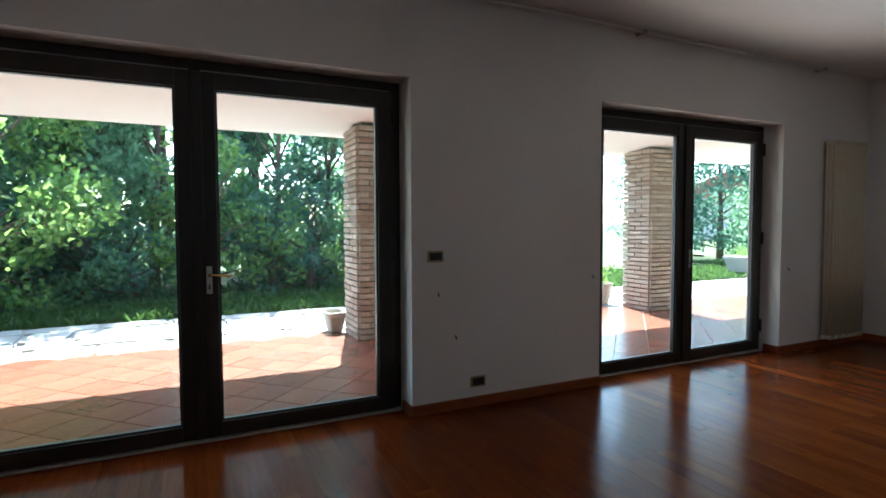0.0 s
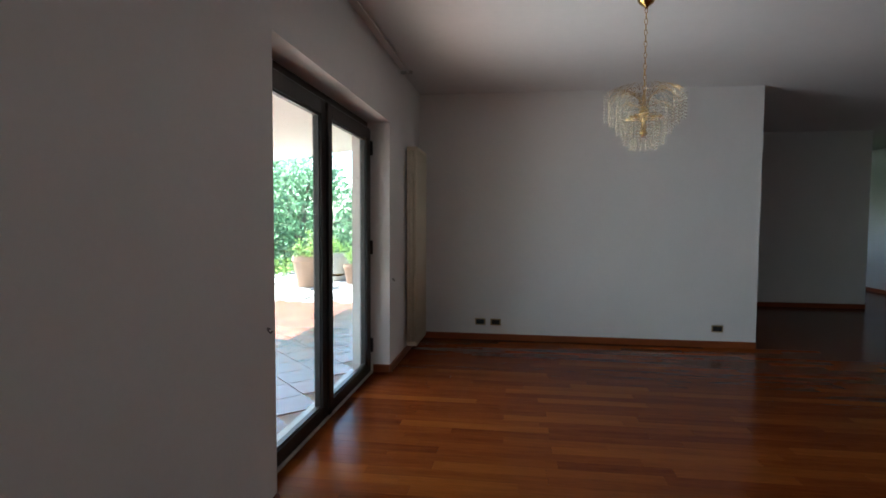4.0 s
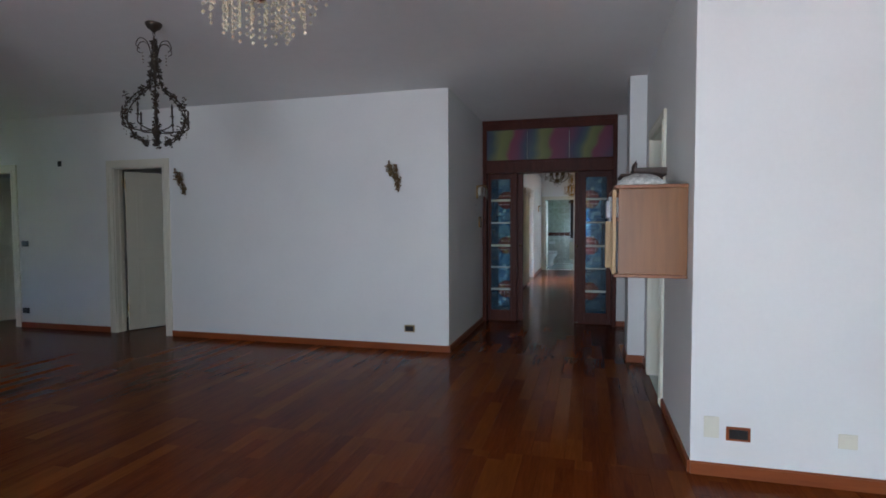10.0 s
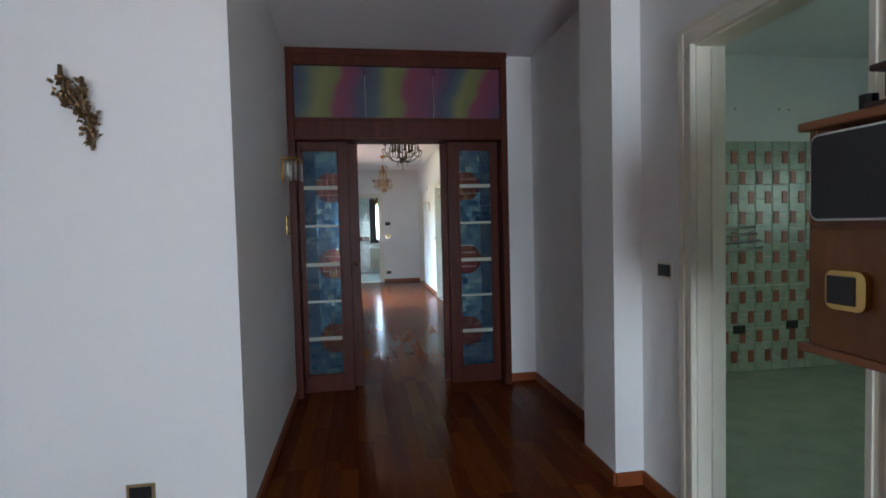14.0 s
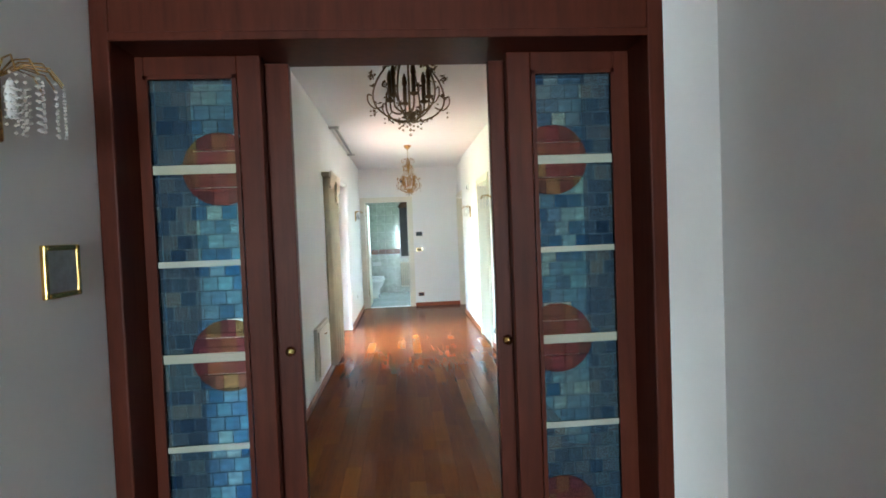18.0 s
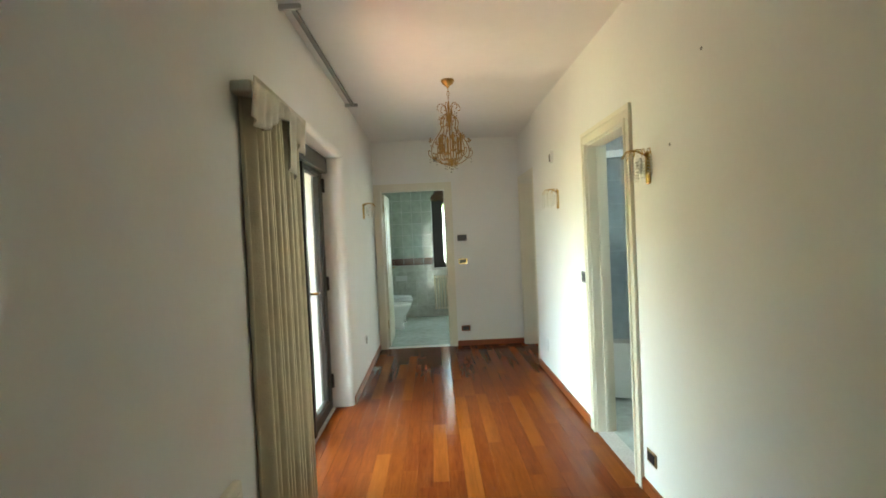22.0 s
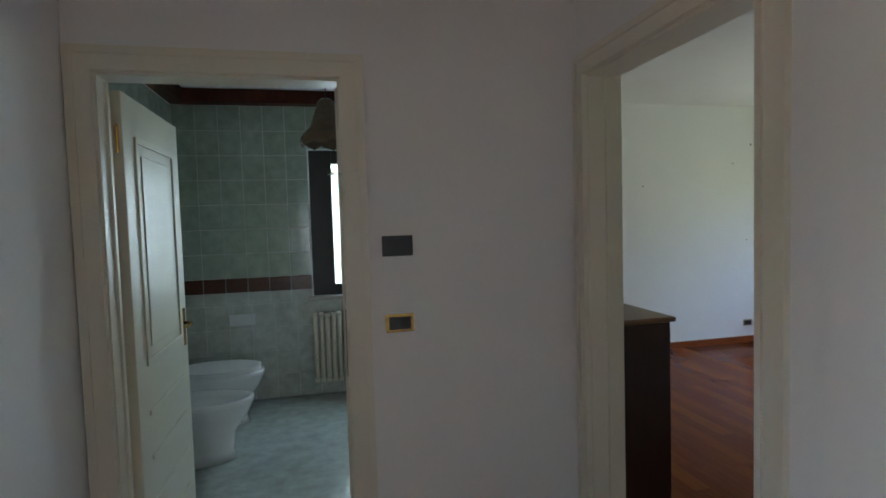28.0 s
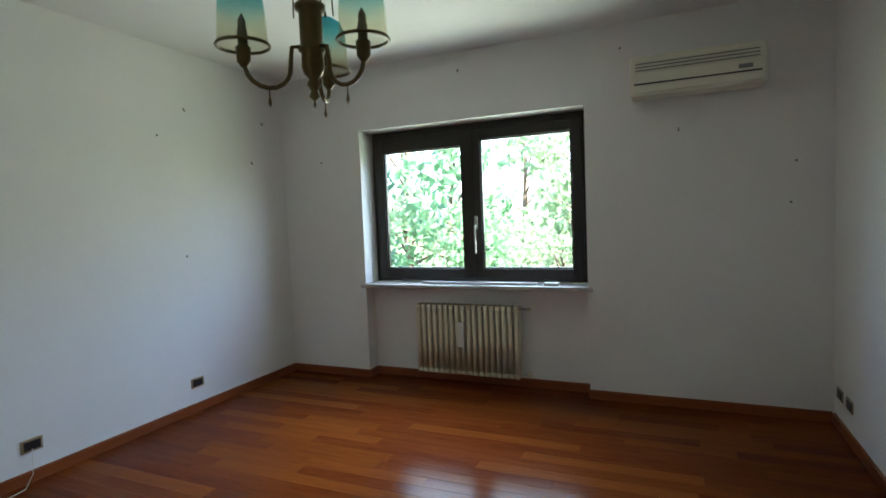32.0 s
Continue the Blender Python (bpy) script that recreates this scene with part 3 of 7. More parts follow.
def french_window(name, width, height, at, rz, label, mid=None, lever=0.98):
    """Double-leaf glazed door in an opening that runs from x = 0 to width; inside is towards +y."""
    w = thing(name, label, "window", at, rz, kind="structure")
    bm = bmesh.new()
    for a, b, c, d in ((0, 0, 0.075, height), (width - 0.075, 0, width, height), (0.075, height - 0.085, width - 0.075, height), (0.075, 0, width - 0.075, 0.03)):
        box(bm, a, -0.05, b, c, 0.0, d, bevel=0.004)
    part("window_frame", bm, FRAME, w)
    mid = mid or width / 2
    glazed_leaf(w, 0.065, mid + 0.002, 0.022, height - 0.075, 0.105, 0.085, 0.095, 0.012)
    leaf = glazed_leaf(w, mid - 0.0, width - 0.065, 0.022, height - 0.075, 0.105, 0.085, 0.095, 0.012)
    part("cover_strip", cube(mid - 0.03, 0.043, 0.03, mid + 0.03, 0.062, height - 0.08, bevel=0.006), FRAME, w)
    part("seal_strip", cube(0.09, 0.030, height - 0.078, mid - 0.03, 0.038, height - 0.066), GREY, w, "pale weather strip along the head")
    part("seal_strip", cube(mid + 0.03, 0.030, height - 0.078, width - 0.09, 0.038, height - 0.066), GREY, w, "pale weather strip along the head")
    window_handle(w, mid - 0.052, lever, 0.043)
    for x in (0.068, width - 0.068):
        for z in (0.20, 1.06, 1.92):
            h = lathe(bmesh.new(), [(0.013, z), (0.013, z + 0.055), (0.016, z + 0.058), (0.013, z + 0.062), (0.013, z + 0.115), (0.006, z + 0.122)], 10, pose(x, 0.052, 0))
            part("hinge", h, BLACK, w, "dark barrel hinge", smooth=True)
    return w


french_window("window_1", 2.505, 2.215, (-1.36, -3.07, 0), 0, "dark wooden double French window to the terrace, closed")
french_window("window_2", 2.26, 2.215, (-5.21, -3.07, 0), 0, "dark wooden double French window to the terrace, closed")
w3 = french_window("window_3", 1.84, 2.23, (-4.92, 13.76, 0), -90, "dark wooden double French window off the corridor, closed", 0.80, 1.10)
part("roller_blind_box", cube(0.02, -0.001, 2.09, 1.82, 0.085, 2.225, bevel=0.006), FRAME, w3, "dark shutter box over the leaves")
for k, (x0, x1, y) in enumerate(((-1.36, 1.145, -3.2), (-5.21, -2.95, -3.2))):
    one("door_sill", cube(x0, -3.24, -0.06, x1, -3.02, 0.012, bevel=0.004), MARBLE, "grey stone threshold under the French window", "sill")
one("door_sill", cube(-5.11, 11.92, -0.06, -4.86, 13.76, 0.012, bevel=0.004), MARBLE, "grey stone threshold under the French window", "sill")

# bedroom window: x along the wall from the south reveal, inside towards +y
bw = thing("window_4", "dark wooden two-leaf bedroom window, closed", "window", (2.47, 16.525, 0), 90, kind="structure")
bm = bmesh.new()
for a, b, c, d in ((0, 0.865, 0.06, 2.24), (1.915, 0.865, 1.975, 2.24), (0.06, 2.17, 1.915, 2.24), (0.06, 0.865, 1.915, 0.915)):
    box(bm, a, -0.05, b, c, 0.0, d, bevel=0.004)
part("window_frame", bm, FRAME, bw)
glazed_leaf(bw, 0.05, 0.988, 0.90, 2.175, 0.085, 0.085, 0.085, 0.01)
glazed_leaf(bw, 0.988, 1.925, 0.90, 2.175, 0.085, 0.085, 0.125, 0.01)
part("cover_strip", cube(0.963, 0.041, 0.91, 1.013, 0.056, 2.16, bevel=0.005), FRAME, bw)
bm = tube(bmesh.new(), [(0.948, 0.056, 1.36), (0.948, 0.09, 1.36), (0.948, 0.095, 1.34), (0.948, 0.09, 1.12)], [0.008, 0.008, 0.009, 0.007])
part("handle", bm, STEEL, bw, "steel cremone handle", smooth=True)
part("handle_plate", cube(0.933, 0.056, 1.33, 0.963, 0.062, 1.44, bevel=0.003), STEEL, bw)
one("window_sill", cube(2.215, 16.485, 0.83, 2.47, 18.54, 0.865, bevel=0.006), MARBLE, "grey marble sill under the bedroom window", "sill")
one("blind_rod", tube(bmesh.new(), [(2.30, 16.93, 0.878), (2.30, 17.95, 0.878)], 0.012), WHITE, "white plastic rod lying on the sill", "rod", smooth=True)
one("blind_bracket", cube(2.26, 16.75, 0.866, 2.32, 16.87, 0.892, bevel=0.005), WHITE, "white plastic bracket lying on the sill", "bracket")

# bathroom window
tw = thing("window_5", "dark wooden bathroom window with a thin white curtain", "window", (-3.93, 19.0, 0), 0, kind="structure")
bm = bmesh.new()
for a, b, c, d in ((0, 0.90, 0.20, 2.22), (0.69, 0.90, 0.84, 2.22), (0.20, 2.10, 0.69, 2.22), (0.20, 0.90, 0.69, 1.0)):
    box(bm, a, 0, b, c, 0.06, d, bevel=0.004)
part("window_frame", bm, FRAME, tw)
part("pane", cube(0.20, 0.03, 1.0, 0.69, 0.036, 2.10), GLASS, tw).visible_shadow = False
one("window_sill", cube(-3.98, 18.90, 0.865, -3.02, 19.0, 0.899, bevel=0.005), MARBLE, "grey marble bathroom sill", "sill")

# ---- stained-glass partition between hall and corridor ----
def stained(name, *stops, clear=0.55, pale=False):
    n = Nodes(name)
    info = n.add("ShaderNodeObjectInfo")
    isl = n.add("ShaderNodeNewGeometry")
    both, frac = n.add("ShaderNodeMath"), n.add("ShaderNodeMath")
    frac.operation = "FRACT"
    n.link(info.outputs["Random"], both.inputs[0])
    n.link(isl.outputs["Random Per Island"], both.inputs[1])
    n.link(both.outputs[0], frac.inputs[0])
    col = n.ramp(frac.outputs[0], *[(i / (len(stops) - 1), c) for i, c in enumerate(stops)])
    streak = n.noise(14.0, 3.0, n.coords((1, 1, 4)))
    col = n.mix(0.35, col, n.ramp(streak, (0.3, (0.25, 0.30, 0.32)), (0.7, (1, 1, 1))), "MULTIPLY")
    n.put(col, 0.18)
    n.bump(streak, 0.25, 0.004)
    tr, m = n.add("ShaderNodeBsdfTransparent"), n.add("ShaderNodeMixShader")
    n.link(n.mix(0.25, col, (1, 1, 1), "SCREEN") if pale else col, tr.inputs[0])
    m.inputs[0].default_value = clear
    n.link(n.b.outputs[0], m.inputs[1])
    n.link(tr.outputs[0], m.inputs[2])
    n.link(m.outputs[0], n.t.nodes["Material Output"].inputs["Surface"])
    return n.mat


SG_BLUE = stained("blue_stained_glass", (0.14, 0.32, 0.56), (0.60, 0.78, 0.86), (0.30, 0.50, 0.72), (0.74, 0.88, 0.88), (0.21, 0.42, 0.66), (0.46, 0.68, 0.80), (0.52, 0.74, 0.84), clear=0.90)
SG_RED = stained("ruby_stained_glass", (0.56, 0.24, 0.24), (0.66, 0.34, 0.28), (0.62, 0.24, 0.30), (0.70, 0.42, 0.28), (0.60, 0.28, 0.26), (0.80, 0.66, 0.36), clear=0.88)
SG_PALE = stained("pale_stained_glass", (0.84, 0.88, 0.74), (0.92, 0.94, 0.84), (0.90, 0.90, 0.72), clear=0.6)
LEAFGLASS = glass_material("sliding_leaf_glass", (0.90, 0.94, 0.94), 0.02)
LEAD = plain("lead_came", (0.055, 0.085, 0.10), 0.5, 0.3)


def swirl_glass():
    n = Nodes("painted_transom_glass")
    c = n.add("ShaderNodeTexCoord").outputs["Object"]
    m = n.add("ShaderNodeMapping")
    m.inputs["Scale"].default_value, m.inputs["Rotation"].default_value = (1.84, 1, 1), (0, radians(-22), 0)
    n.link(c, m.inputs["Vector"])
    w = n.noise(1.6, 2.0, c)
    sep = n.add("ShaderNodeSeparateXYZ")
    n.link(m.outputs[0], sep.inputs[0])
    add, frac, mul = n.add("ShaderNodeMath"), n.add("ShaderNodeMath"), n.add("ShaderNodeMath")
    mul.operation, frac.operation = "MULTIPLY", "FRACT"
    mul.inputs[1].default_value = 0.8
    n.link(w, mul.inputs[0])
    n.link(sep.outputs["X"], add.inputs[0])
    n.link(mul.outputs[0], add.inputs[1])
    n.link(add.outputs[0], frac.inputs[0])
    col = n.ramp(frac.outputs[0], (0.0, (0.34, 0.10, 0.15)), (0.22, (0.26, 0.10, 0.17)), (0.40, (0.13, 0.13, 0.20)), (0.55, (0.15, 0.19, 0.20)), (0.72, (0.34, 0.34, 0.14)), (0.88, (0.28, 0.29, 0.12)), (1.0, (0.34, 0.10, 0.15)))
    n.put(col, 0.25)
    tr, mx = n.add("ShaderNodeBsdfTranslucent"), n.add("ShaderNodeMixShader")
    n.link(col, tr.inputs[0])
    mx.inputs[0].default_value = 0.45
    n.link(n.b.outputs[0], mx.inputs[1])
    n.link(tr.outputs[0], mx.inputs[2])
    n.link(mx.outputs[0], n.t.nodes["Material Output"].inputs["Surface"])
    return n.mat


SWIRL = swirl_glass()
PX0, PX1, PY = -4.783, -3.0, 7.11
gp = thing("glass_partition", "dark mahogany partition with stained-glass side lights and painted transom", "partition", (0, PY, 0))
bm = bmesh.new()
for a, b, c, d, y1 in ((PX0, 0, PX0 + 0.055, 2.785, 0.288), (PX1 - 0.055, 0, PX1, 2.785, 0.288), (PX0 + 0.055, 2.656, PX1 - 0.055, 2.785, 0.288), (PX0 + 0.055, 2.075, PX1 - 0.055, 2.235, 0.288)):
    box(bm, a, 0, b, c, y1, d, bevel=0.006)
box(bm, PX0 - 0.0, -0.014, 2.735, PX1, 0.0, 2.785, bevel=0.004)
box(bm, PX0 + 0.055, -0.012, 2.215, PX1 - 0.055, 0.0, 2.242, bevel=0.004)
box(bm, PX0 + 0.055, -0.012, 2.068, PX1 - 0.055, 0.0, 2.095, bevel=0.004)
part("frame", bm, DARKWOOD, gp)
third = (PX1 - PX0 - 0.11) / 3
for k in range(3):
    a = PX0 + 0.055 + k * third
    part("transom_pane", cube(a + 0.003, 0.03, 2.237, a + third - 0.003, 0.04, 2.654), SWIRL, gp, "painted glass pane with pink, blue and yellow swirls")


def side_light(x0, x1, g0, g1):
    """A fixed side light from x0 to x1 with glass between g0 and g1."""
    bm = bmesh.new()
    for a, b, c, d in ((x0, 0, g0, 2.075), (g1, 0, x1, 2.075), (g0, 0, g1, 0.14), (g0, 2.01, g1, 2.075)):
        box(bm, a, 0.150, b, c, 0.195, d, bevel=0.004)
    panel = part("side_light", bm, DARKWOOD, gp)
    bm = bmesh.new()
    for a, b, c, d in ((g0, 0.14, g0 + 0.014, 2.01), (g1 - 0.014, 0.14, g1, 2.01), (g0, 0.14, g1, 0.154), (g0, 1.996, g1, 2.01)):
        box(bm, a, 0.141, b, c, 0.150, d)
    part("bead", bm, DARKWOOD, panel)
    return panel


CELL, CELLZ = 0.0497, 0.0479
cell_mesh, half_mesh, bar_mesh = (bpy.data.meshes.new(k) for k in ("glass_piece", "glass_half_piece", "glass_bar"))
for mesh, half, mat in ((cell_mesh, (CELL / 2 - 0.001, 0.003, CELLZ / 2 - 0.001), SG_BLUE), (half_mesh, (CELL / 4 - 0.001, 0.003, CELLZ / 2 - 0.001), SG_BLUE), (bar_mesh, (0.5, 0.003, 0.5), SG_PALE)):
    bm = cube(-half[0], -half[1], -half[2], half[0], half[1], half[2])
    bm.to_mesh(mesh)
    bm.free()
    mesh.materials.append(mat)


def roundel_mesh(cut):
    """A leaded disc of small panes, cut off straight beside the frame; cut: +1 or -1, the side that is cut."""
    disc = bmesh.new()
    for i in range(5):
        for j in range(4):
            x0, z0 = -0.1225 + i * 0.049, -0.1225 + j * 0.06125
            box(disc, x0 + 0.001, -0.004, z0 + 0.001, x0 + 0.048, 0.003, z0 + 0.060)
    bmesh.ops.subdivide_edges(disc, edges=disc.edges[:], cuts=3, use_grid_fill=True)
    for v in disc.verts:
        r = math.hypot(v.co.x, v.co.z)
        if r > 0.1225:
            v.co.x, v.co.z = v.co.x * 0.1225 / r, v.co.z * 0.1225 / r
    bmesh.ops.bisect_plane(disc, geom=[*disc.verts, *disc.edges, *disc.faces], plane_co=(cut * 0.07, 0, 0), plane_no=(cut, 0, 0), clear_outer=True)
    mesh = bpy.data.meshes.new("ruby_roundel")
    disc.to_mesh(mesh)
    disc.free()
    mesh.materials.append(SG_RED)
    return mesh


def put_piece(name, mesh, parent, x, y, z, sx=1.0, sz=1.0):
    ob = new(name, mesh)
    ob.parent = parent
    ob.matrix_basis = Matrix.Translation((x, y, z)) @ Matrix.Diagonal((sx, 1, sz, 1))
    return ob


for x0, x1, g0, g1, leaf_edge, way in ((PX0 + 0.055, -4.323, -4.70, -4.402, -4.246, 1), (-3.49, PX1 - 0.055, -3.406, -3.11, -3.541, -1)):
    panel = side_light(x0, x1, g0, g1)
    rows, cols = 39, 6
    pitch, high = (g1 - g0) / cols, 1.87 / rows
    mid = (g0 + g1) / 2
    eye = g1 - 0.07 if way > 0 else g0 + 0.07
    discs = (0.45, 1.07, 1.70)
    came = bmesh.new()
    for j in range(rows):
        z = 0.14 + (j + 0.5) * high
        if j:
            box(came, g0, 0.1655, z - high / 2 - 0.0012, g1, 0.1685, z - high / 2 + 0.0012)
        for i in range(cols + j % 2):
            x = g0 + (i + (0.5 if j % 2 == 0 else 0.0)) * pitch
            small = j % 2 and i in (0, cols)
            if small:
                x += pitch / 4 * (1 if i == 0 else -1)
            inside = any(math.hypot(x - eye, z - c) < 0.105 for c in discs)
            if not inside:
                put_piece("glass_piece", half_mesh if small else cell_mesh, panel, x, 0.167, z, pitch / CELL)
            if i and not any(math.hypot(x - pitch / 2 - eye, z - c) < 0.12 for c in discs):
                left = x - pitch / 2 if not small else g1 - pitch / 2
                box(came, left - 0.0012, 0.1655, z - high / 2, left + 0.0012, 0.1685, z + high / 2)
    tagged(part("lead_came", came, LEAD, panel, "dark lead strips between the glass squares"), kind="stuff")
    disc_mesh = roundel_mesh(way)
    for c in discs:
        put_piece("ruby_roundel", disc_mesh, panel, eye, 0.160, c)
    for c, thick in ((0.45, 0.030), (0.76, 0.020), (1.067, 0.030), (1.385, 0.020), (1.70, 0.030)):
        put_piece("glass_bar", bar_mesh, panel, mid, 0.1525, c, g1 - g0, thick)
    # the sliding leaf pushed back behind the side light
    far = leaf_edge - way * 0.455
    a, b = sorted((leaf_edge, far))
    e0, e1 = sorted((leaf_edge, leaf_edge - way * 0.105))
    f0, f1 = sorted((far, far + way * 0.105))
    lo, hi = min(e1, f1), max(e0, f0)
    bm = bmesh.new()
    for u, v, w_, d in ((e0, 0.0, e1, 2.07), (f0, 0.0, f1, 2.07), (lo, 0.0, hi, 0.2), (lo, 2.0, hi, 2.07)):
        box(bm, u, 0.225, v + 0.012, w_, 0.265, d, bevel=0.003)
    s = part("sliding_leaf", bm, DARKWOOD, gp, "mahogany sliding leaf pushed open")
    part("leaf_glass", cube(lo, 0.240, 0.205, hi, 0.246, 2.0), LEAFGLASS, s, "clear glass of the sliding leaf")
    part("knob", lathe(bmesh.new(), [(0.0, 0.0), (0.016, 0.0), (0.018, 0.008), (0.010, 0.014), (0.016, 0.022), (0.012, 0.030), (0.0, 0.032)], 14, pose(leaf_edge - way * 0.035, 0.225, 1.06, 90, 0, 0)), GOLD, s, "small brass knob", smooth=True)

# ---- wall plates, sockets, switches ----
def plate(x, y, z, rz, label, w=0.118, h=0.075, rim=GOLD, name="wall_socket", keys=2, face=BLACK, category="socket"):
    """A plate on a wall; the room is towards local -y."""
    p = thing(name, label, category, (x, y, z), rz)
    part("cover", cube(-w / 2, -0.009, -h / 2, w / 2, -0.001, h / 2, bevel=0.003), rim, p)
    part("insert", cube(-w / 2 + 0.014, -0.0115, -h / 2 + 0.012, w / 2 - 0.014, -0.0088, h / 2 - 0.012), face, p)
    for k in range(keys):
        x0 = -w / 2 + 0.018 + k * (w - 0.036) / keys
        part("key", cube(x0 + 0.001, -0.0135, -h / 2 + 0.016, x0 + (w - 0.036) / keys - 0.001, -0.0112, h / 2 - 0.016, bevel=0.001), face, p)
    return p


BRASSY = plain("dull_brass_plate", (0.46, 0.36, 0.20), 0.35, 0.8)
SOCK, SWI = "dark electric socket plate with a brass rim", "dark light switch plate with a brass rim"
for y in (-2.16, -1.986, 0.397):
    plate(-6.672, y, 0.205, 90, SOCK, rim=BRASSY)
plate(-1.853, -2.872, 0.175, 180, SOCK, rim=BRASSY)
plate(-1.53, -2.872, 1.055, 180, SWI, rim=BRASSY, name="light_switch", category="switch")
plate(-5.223, 5.222, 0.237, 0, SOCK, rim=BRASSY)
plate(-2.597, 2.89, 0.237, 0, SOCK, rim=BASEWOOD)
plate(-2.727, 2.89, 0.265, 0, "blank ivory cover plate beside the socket", 0.075, 0.115, CASING, "cover_plate", 0, CASING, "cover plate")
plate(-2.096, 2.89, 0.248, 0, "ivory telephone socket low on the wall", 0.085, 0.075, CASING, "phone_socket", 1, CASING)
plate(-2.83, 5.078, 1.128, -90, "dark light switch with an ivory rim", 0.125, 0.08, CASING, "light_switch", 3, BLACK, "switch")
plate(-3.536, 16.15, 1.455, 0, "dark heating thermostat on the end wall", 0.125, 0.083, BLACK, "thermostat", 0, BLACK, "thermostat")
plate(-3.536, 16.15, 1.139, 0, SWI, rim=GOLD, name="light_switch", category="switch")
plate(-3.536, 16.15, 0.235, 0, SOCK, rim=BASEWOOD)
plate(-2.78, 13.04, 1.131, -90, SWI, 0.115, 0.085, GREY, "light_switch", 2, BLACK, "switch")
plate(-2.78, 11.858, 0.23, -90, SOCK, rim=BRASSY)
plate(-2.78, 14.484, 0.323, -90, "white blank plate low on the corridor wall", 0.07, 0.13, WHITE, "cover_plate", 0, WHITE, "cover plate")
plate(-4.70, 14.8, 0.40, 90, "white socket on the corridor wall", 0.08, 0.08, WHITE, "wall_socket", 1, WHITE)
plate(1.082, 19.356, 0.23, 0, SOCK, rim=BRASSY)
plate(-0.093, 19.356, 0.217, 0, SOCK, rim=BRASSY)
plate(2.10, 14.97, 0.23, 180, SOCK, rim=BRASSY)
plate(1.90, 14.97, 0.23, 180, SOCK, rim=BRASSY)
plate(-10.007, 5.222, 2.17, 0, "dark alarm sensor high on the wall", 0.06, 0.07, BLACK, "alarm_sensor", 1, BLACK, "sensor")
plate(-10.646, 5.222, 1.127, 0, SWI, rim=BLACK, name="light_switch", category="switch")
plate(-10.67, 5.222, 0.226, 0, SOCK, rim=BLACK)
for y, x in ((13.95, -2.78),):
    s = thing("alarm_sensor", "small dark alarm sensor high on the corridor wall", "sensor", (x, y, 2.184), -90)
    part("housing", cube(-0.03, -0.028, -0.055, 0.03, 0, 0.055, bevel=0.006), WHITE, s)
    part("window", cube(-0.022, -0.032, -0.045, 0.022, -0.027, 0.02, bevel=0.003), BLACK, s)
s = thing("alarm_sensor", "white thermostat box with a dark window near the ceiling", "sensor", (-2.749, 2.89, 2.571), 0)
part("housing", cube(-0.04, -0.03, -0.055, 0.04, 0, 0.055, bevel=0.006), WHITE, s)
part("window", cube(-0.032, -0.034, -0.005, 0.032, -0.029, 0.042, bevel=0.003), GREY, s)
part("switch_bar", cube(-0.032, -0.034, -0.042, 0.032, -0.029, -0.032), BLACK, s)
s = thing("alarm_sensor", "small dark sensor above the bathroom door", "sensor", (-3.85, 16.15, 2.52), 0)
part("housing", cube(-0.03, -0.03, -0.03, 0.03, 0, 0.03, bevel=0.005), GREY, s)
part("lens", lathe(bmesh.new(), [(0.018, 0.0), (0.016, 0.008), (0.0, 0.011)], 12, pose(0, -0.03, 0, 90, 0, 0)), BLACK, s)


def wall_mark(x, y, z, rz, kind):
    if kind == "hole":
        one("wall_plug", lathe(bmesh.new(), [(0.009, -0.001), (0.008, 0.002), (0.004, 0.0015), (0.0, 0.001)], 10, pose(0, 0, 0, 90, 0, 0)), GREY, "small grey plug in a drill hole in the wall", "wall plug", (x, y, z), rz)
    else:
        h = thing("picture_hook", "small dark metal hook on the bare wall", "hook", (x, y, z), rz)
        part("nail", tube(bmesh.new(), [(0, 0.0, 0.012), (0, -0.016, 0.006)], 0.0025, 6), BLACK, h)
        part("bend", tube(bmesh.new(), [(0, -0.001, 0.012), (0, -0.006, -0.004), (0, -0.016, -0.012), (0.0, -0.024, -0.002)], 0.0035, 6), BLACK, h)


for x, z, k in ((-0.3, 1.87, "hole"), (0.88, 2.12, "hole"), (1.808, 1.988, "hook"), (1.96, 2.35, "hook"), (1.07, 1.22, "hole"), (1.12, 2.34, "hook")):
    wall_mark(x, 19.356, z, 0, k)
for y, z, k in ((17.523, 2.632, "hook"), (18.92, 1.99, "hole"), (15.88, 1.99, "hook"), (15.18, 1.72, "hole"), (16.26, 2.61, "hole"), (15.21, 1.45, "hole")):
    wall_mark(2.247, y, z, -90, k)
for x, z in ((-1.55, 0.80), (-1.68, 0.50), (-2.87, 0.86)):
    wall_mark(x, -2.872, z, 180, "hook")
for y, z in ((9.2, 1.82), (9.08, 1.54), (10.7, 2.22), (11.52, 1.88), (11.2, 2.22)):
    wall_mark(-2.78, y, z, -90, "hole")
wall_mark(-4.785, 6.66, 1.62, 90, "hole")
wall_mark(-5.32, -2.872, 0.82, 180, "hook")

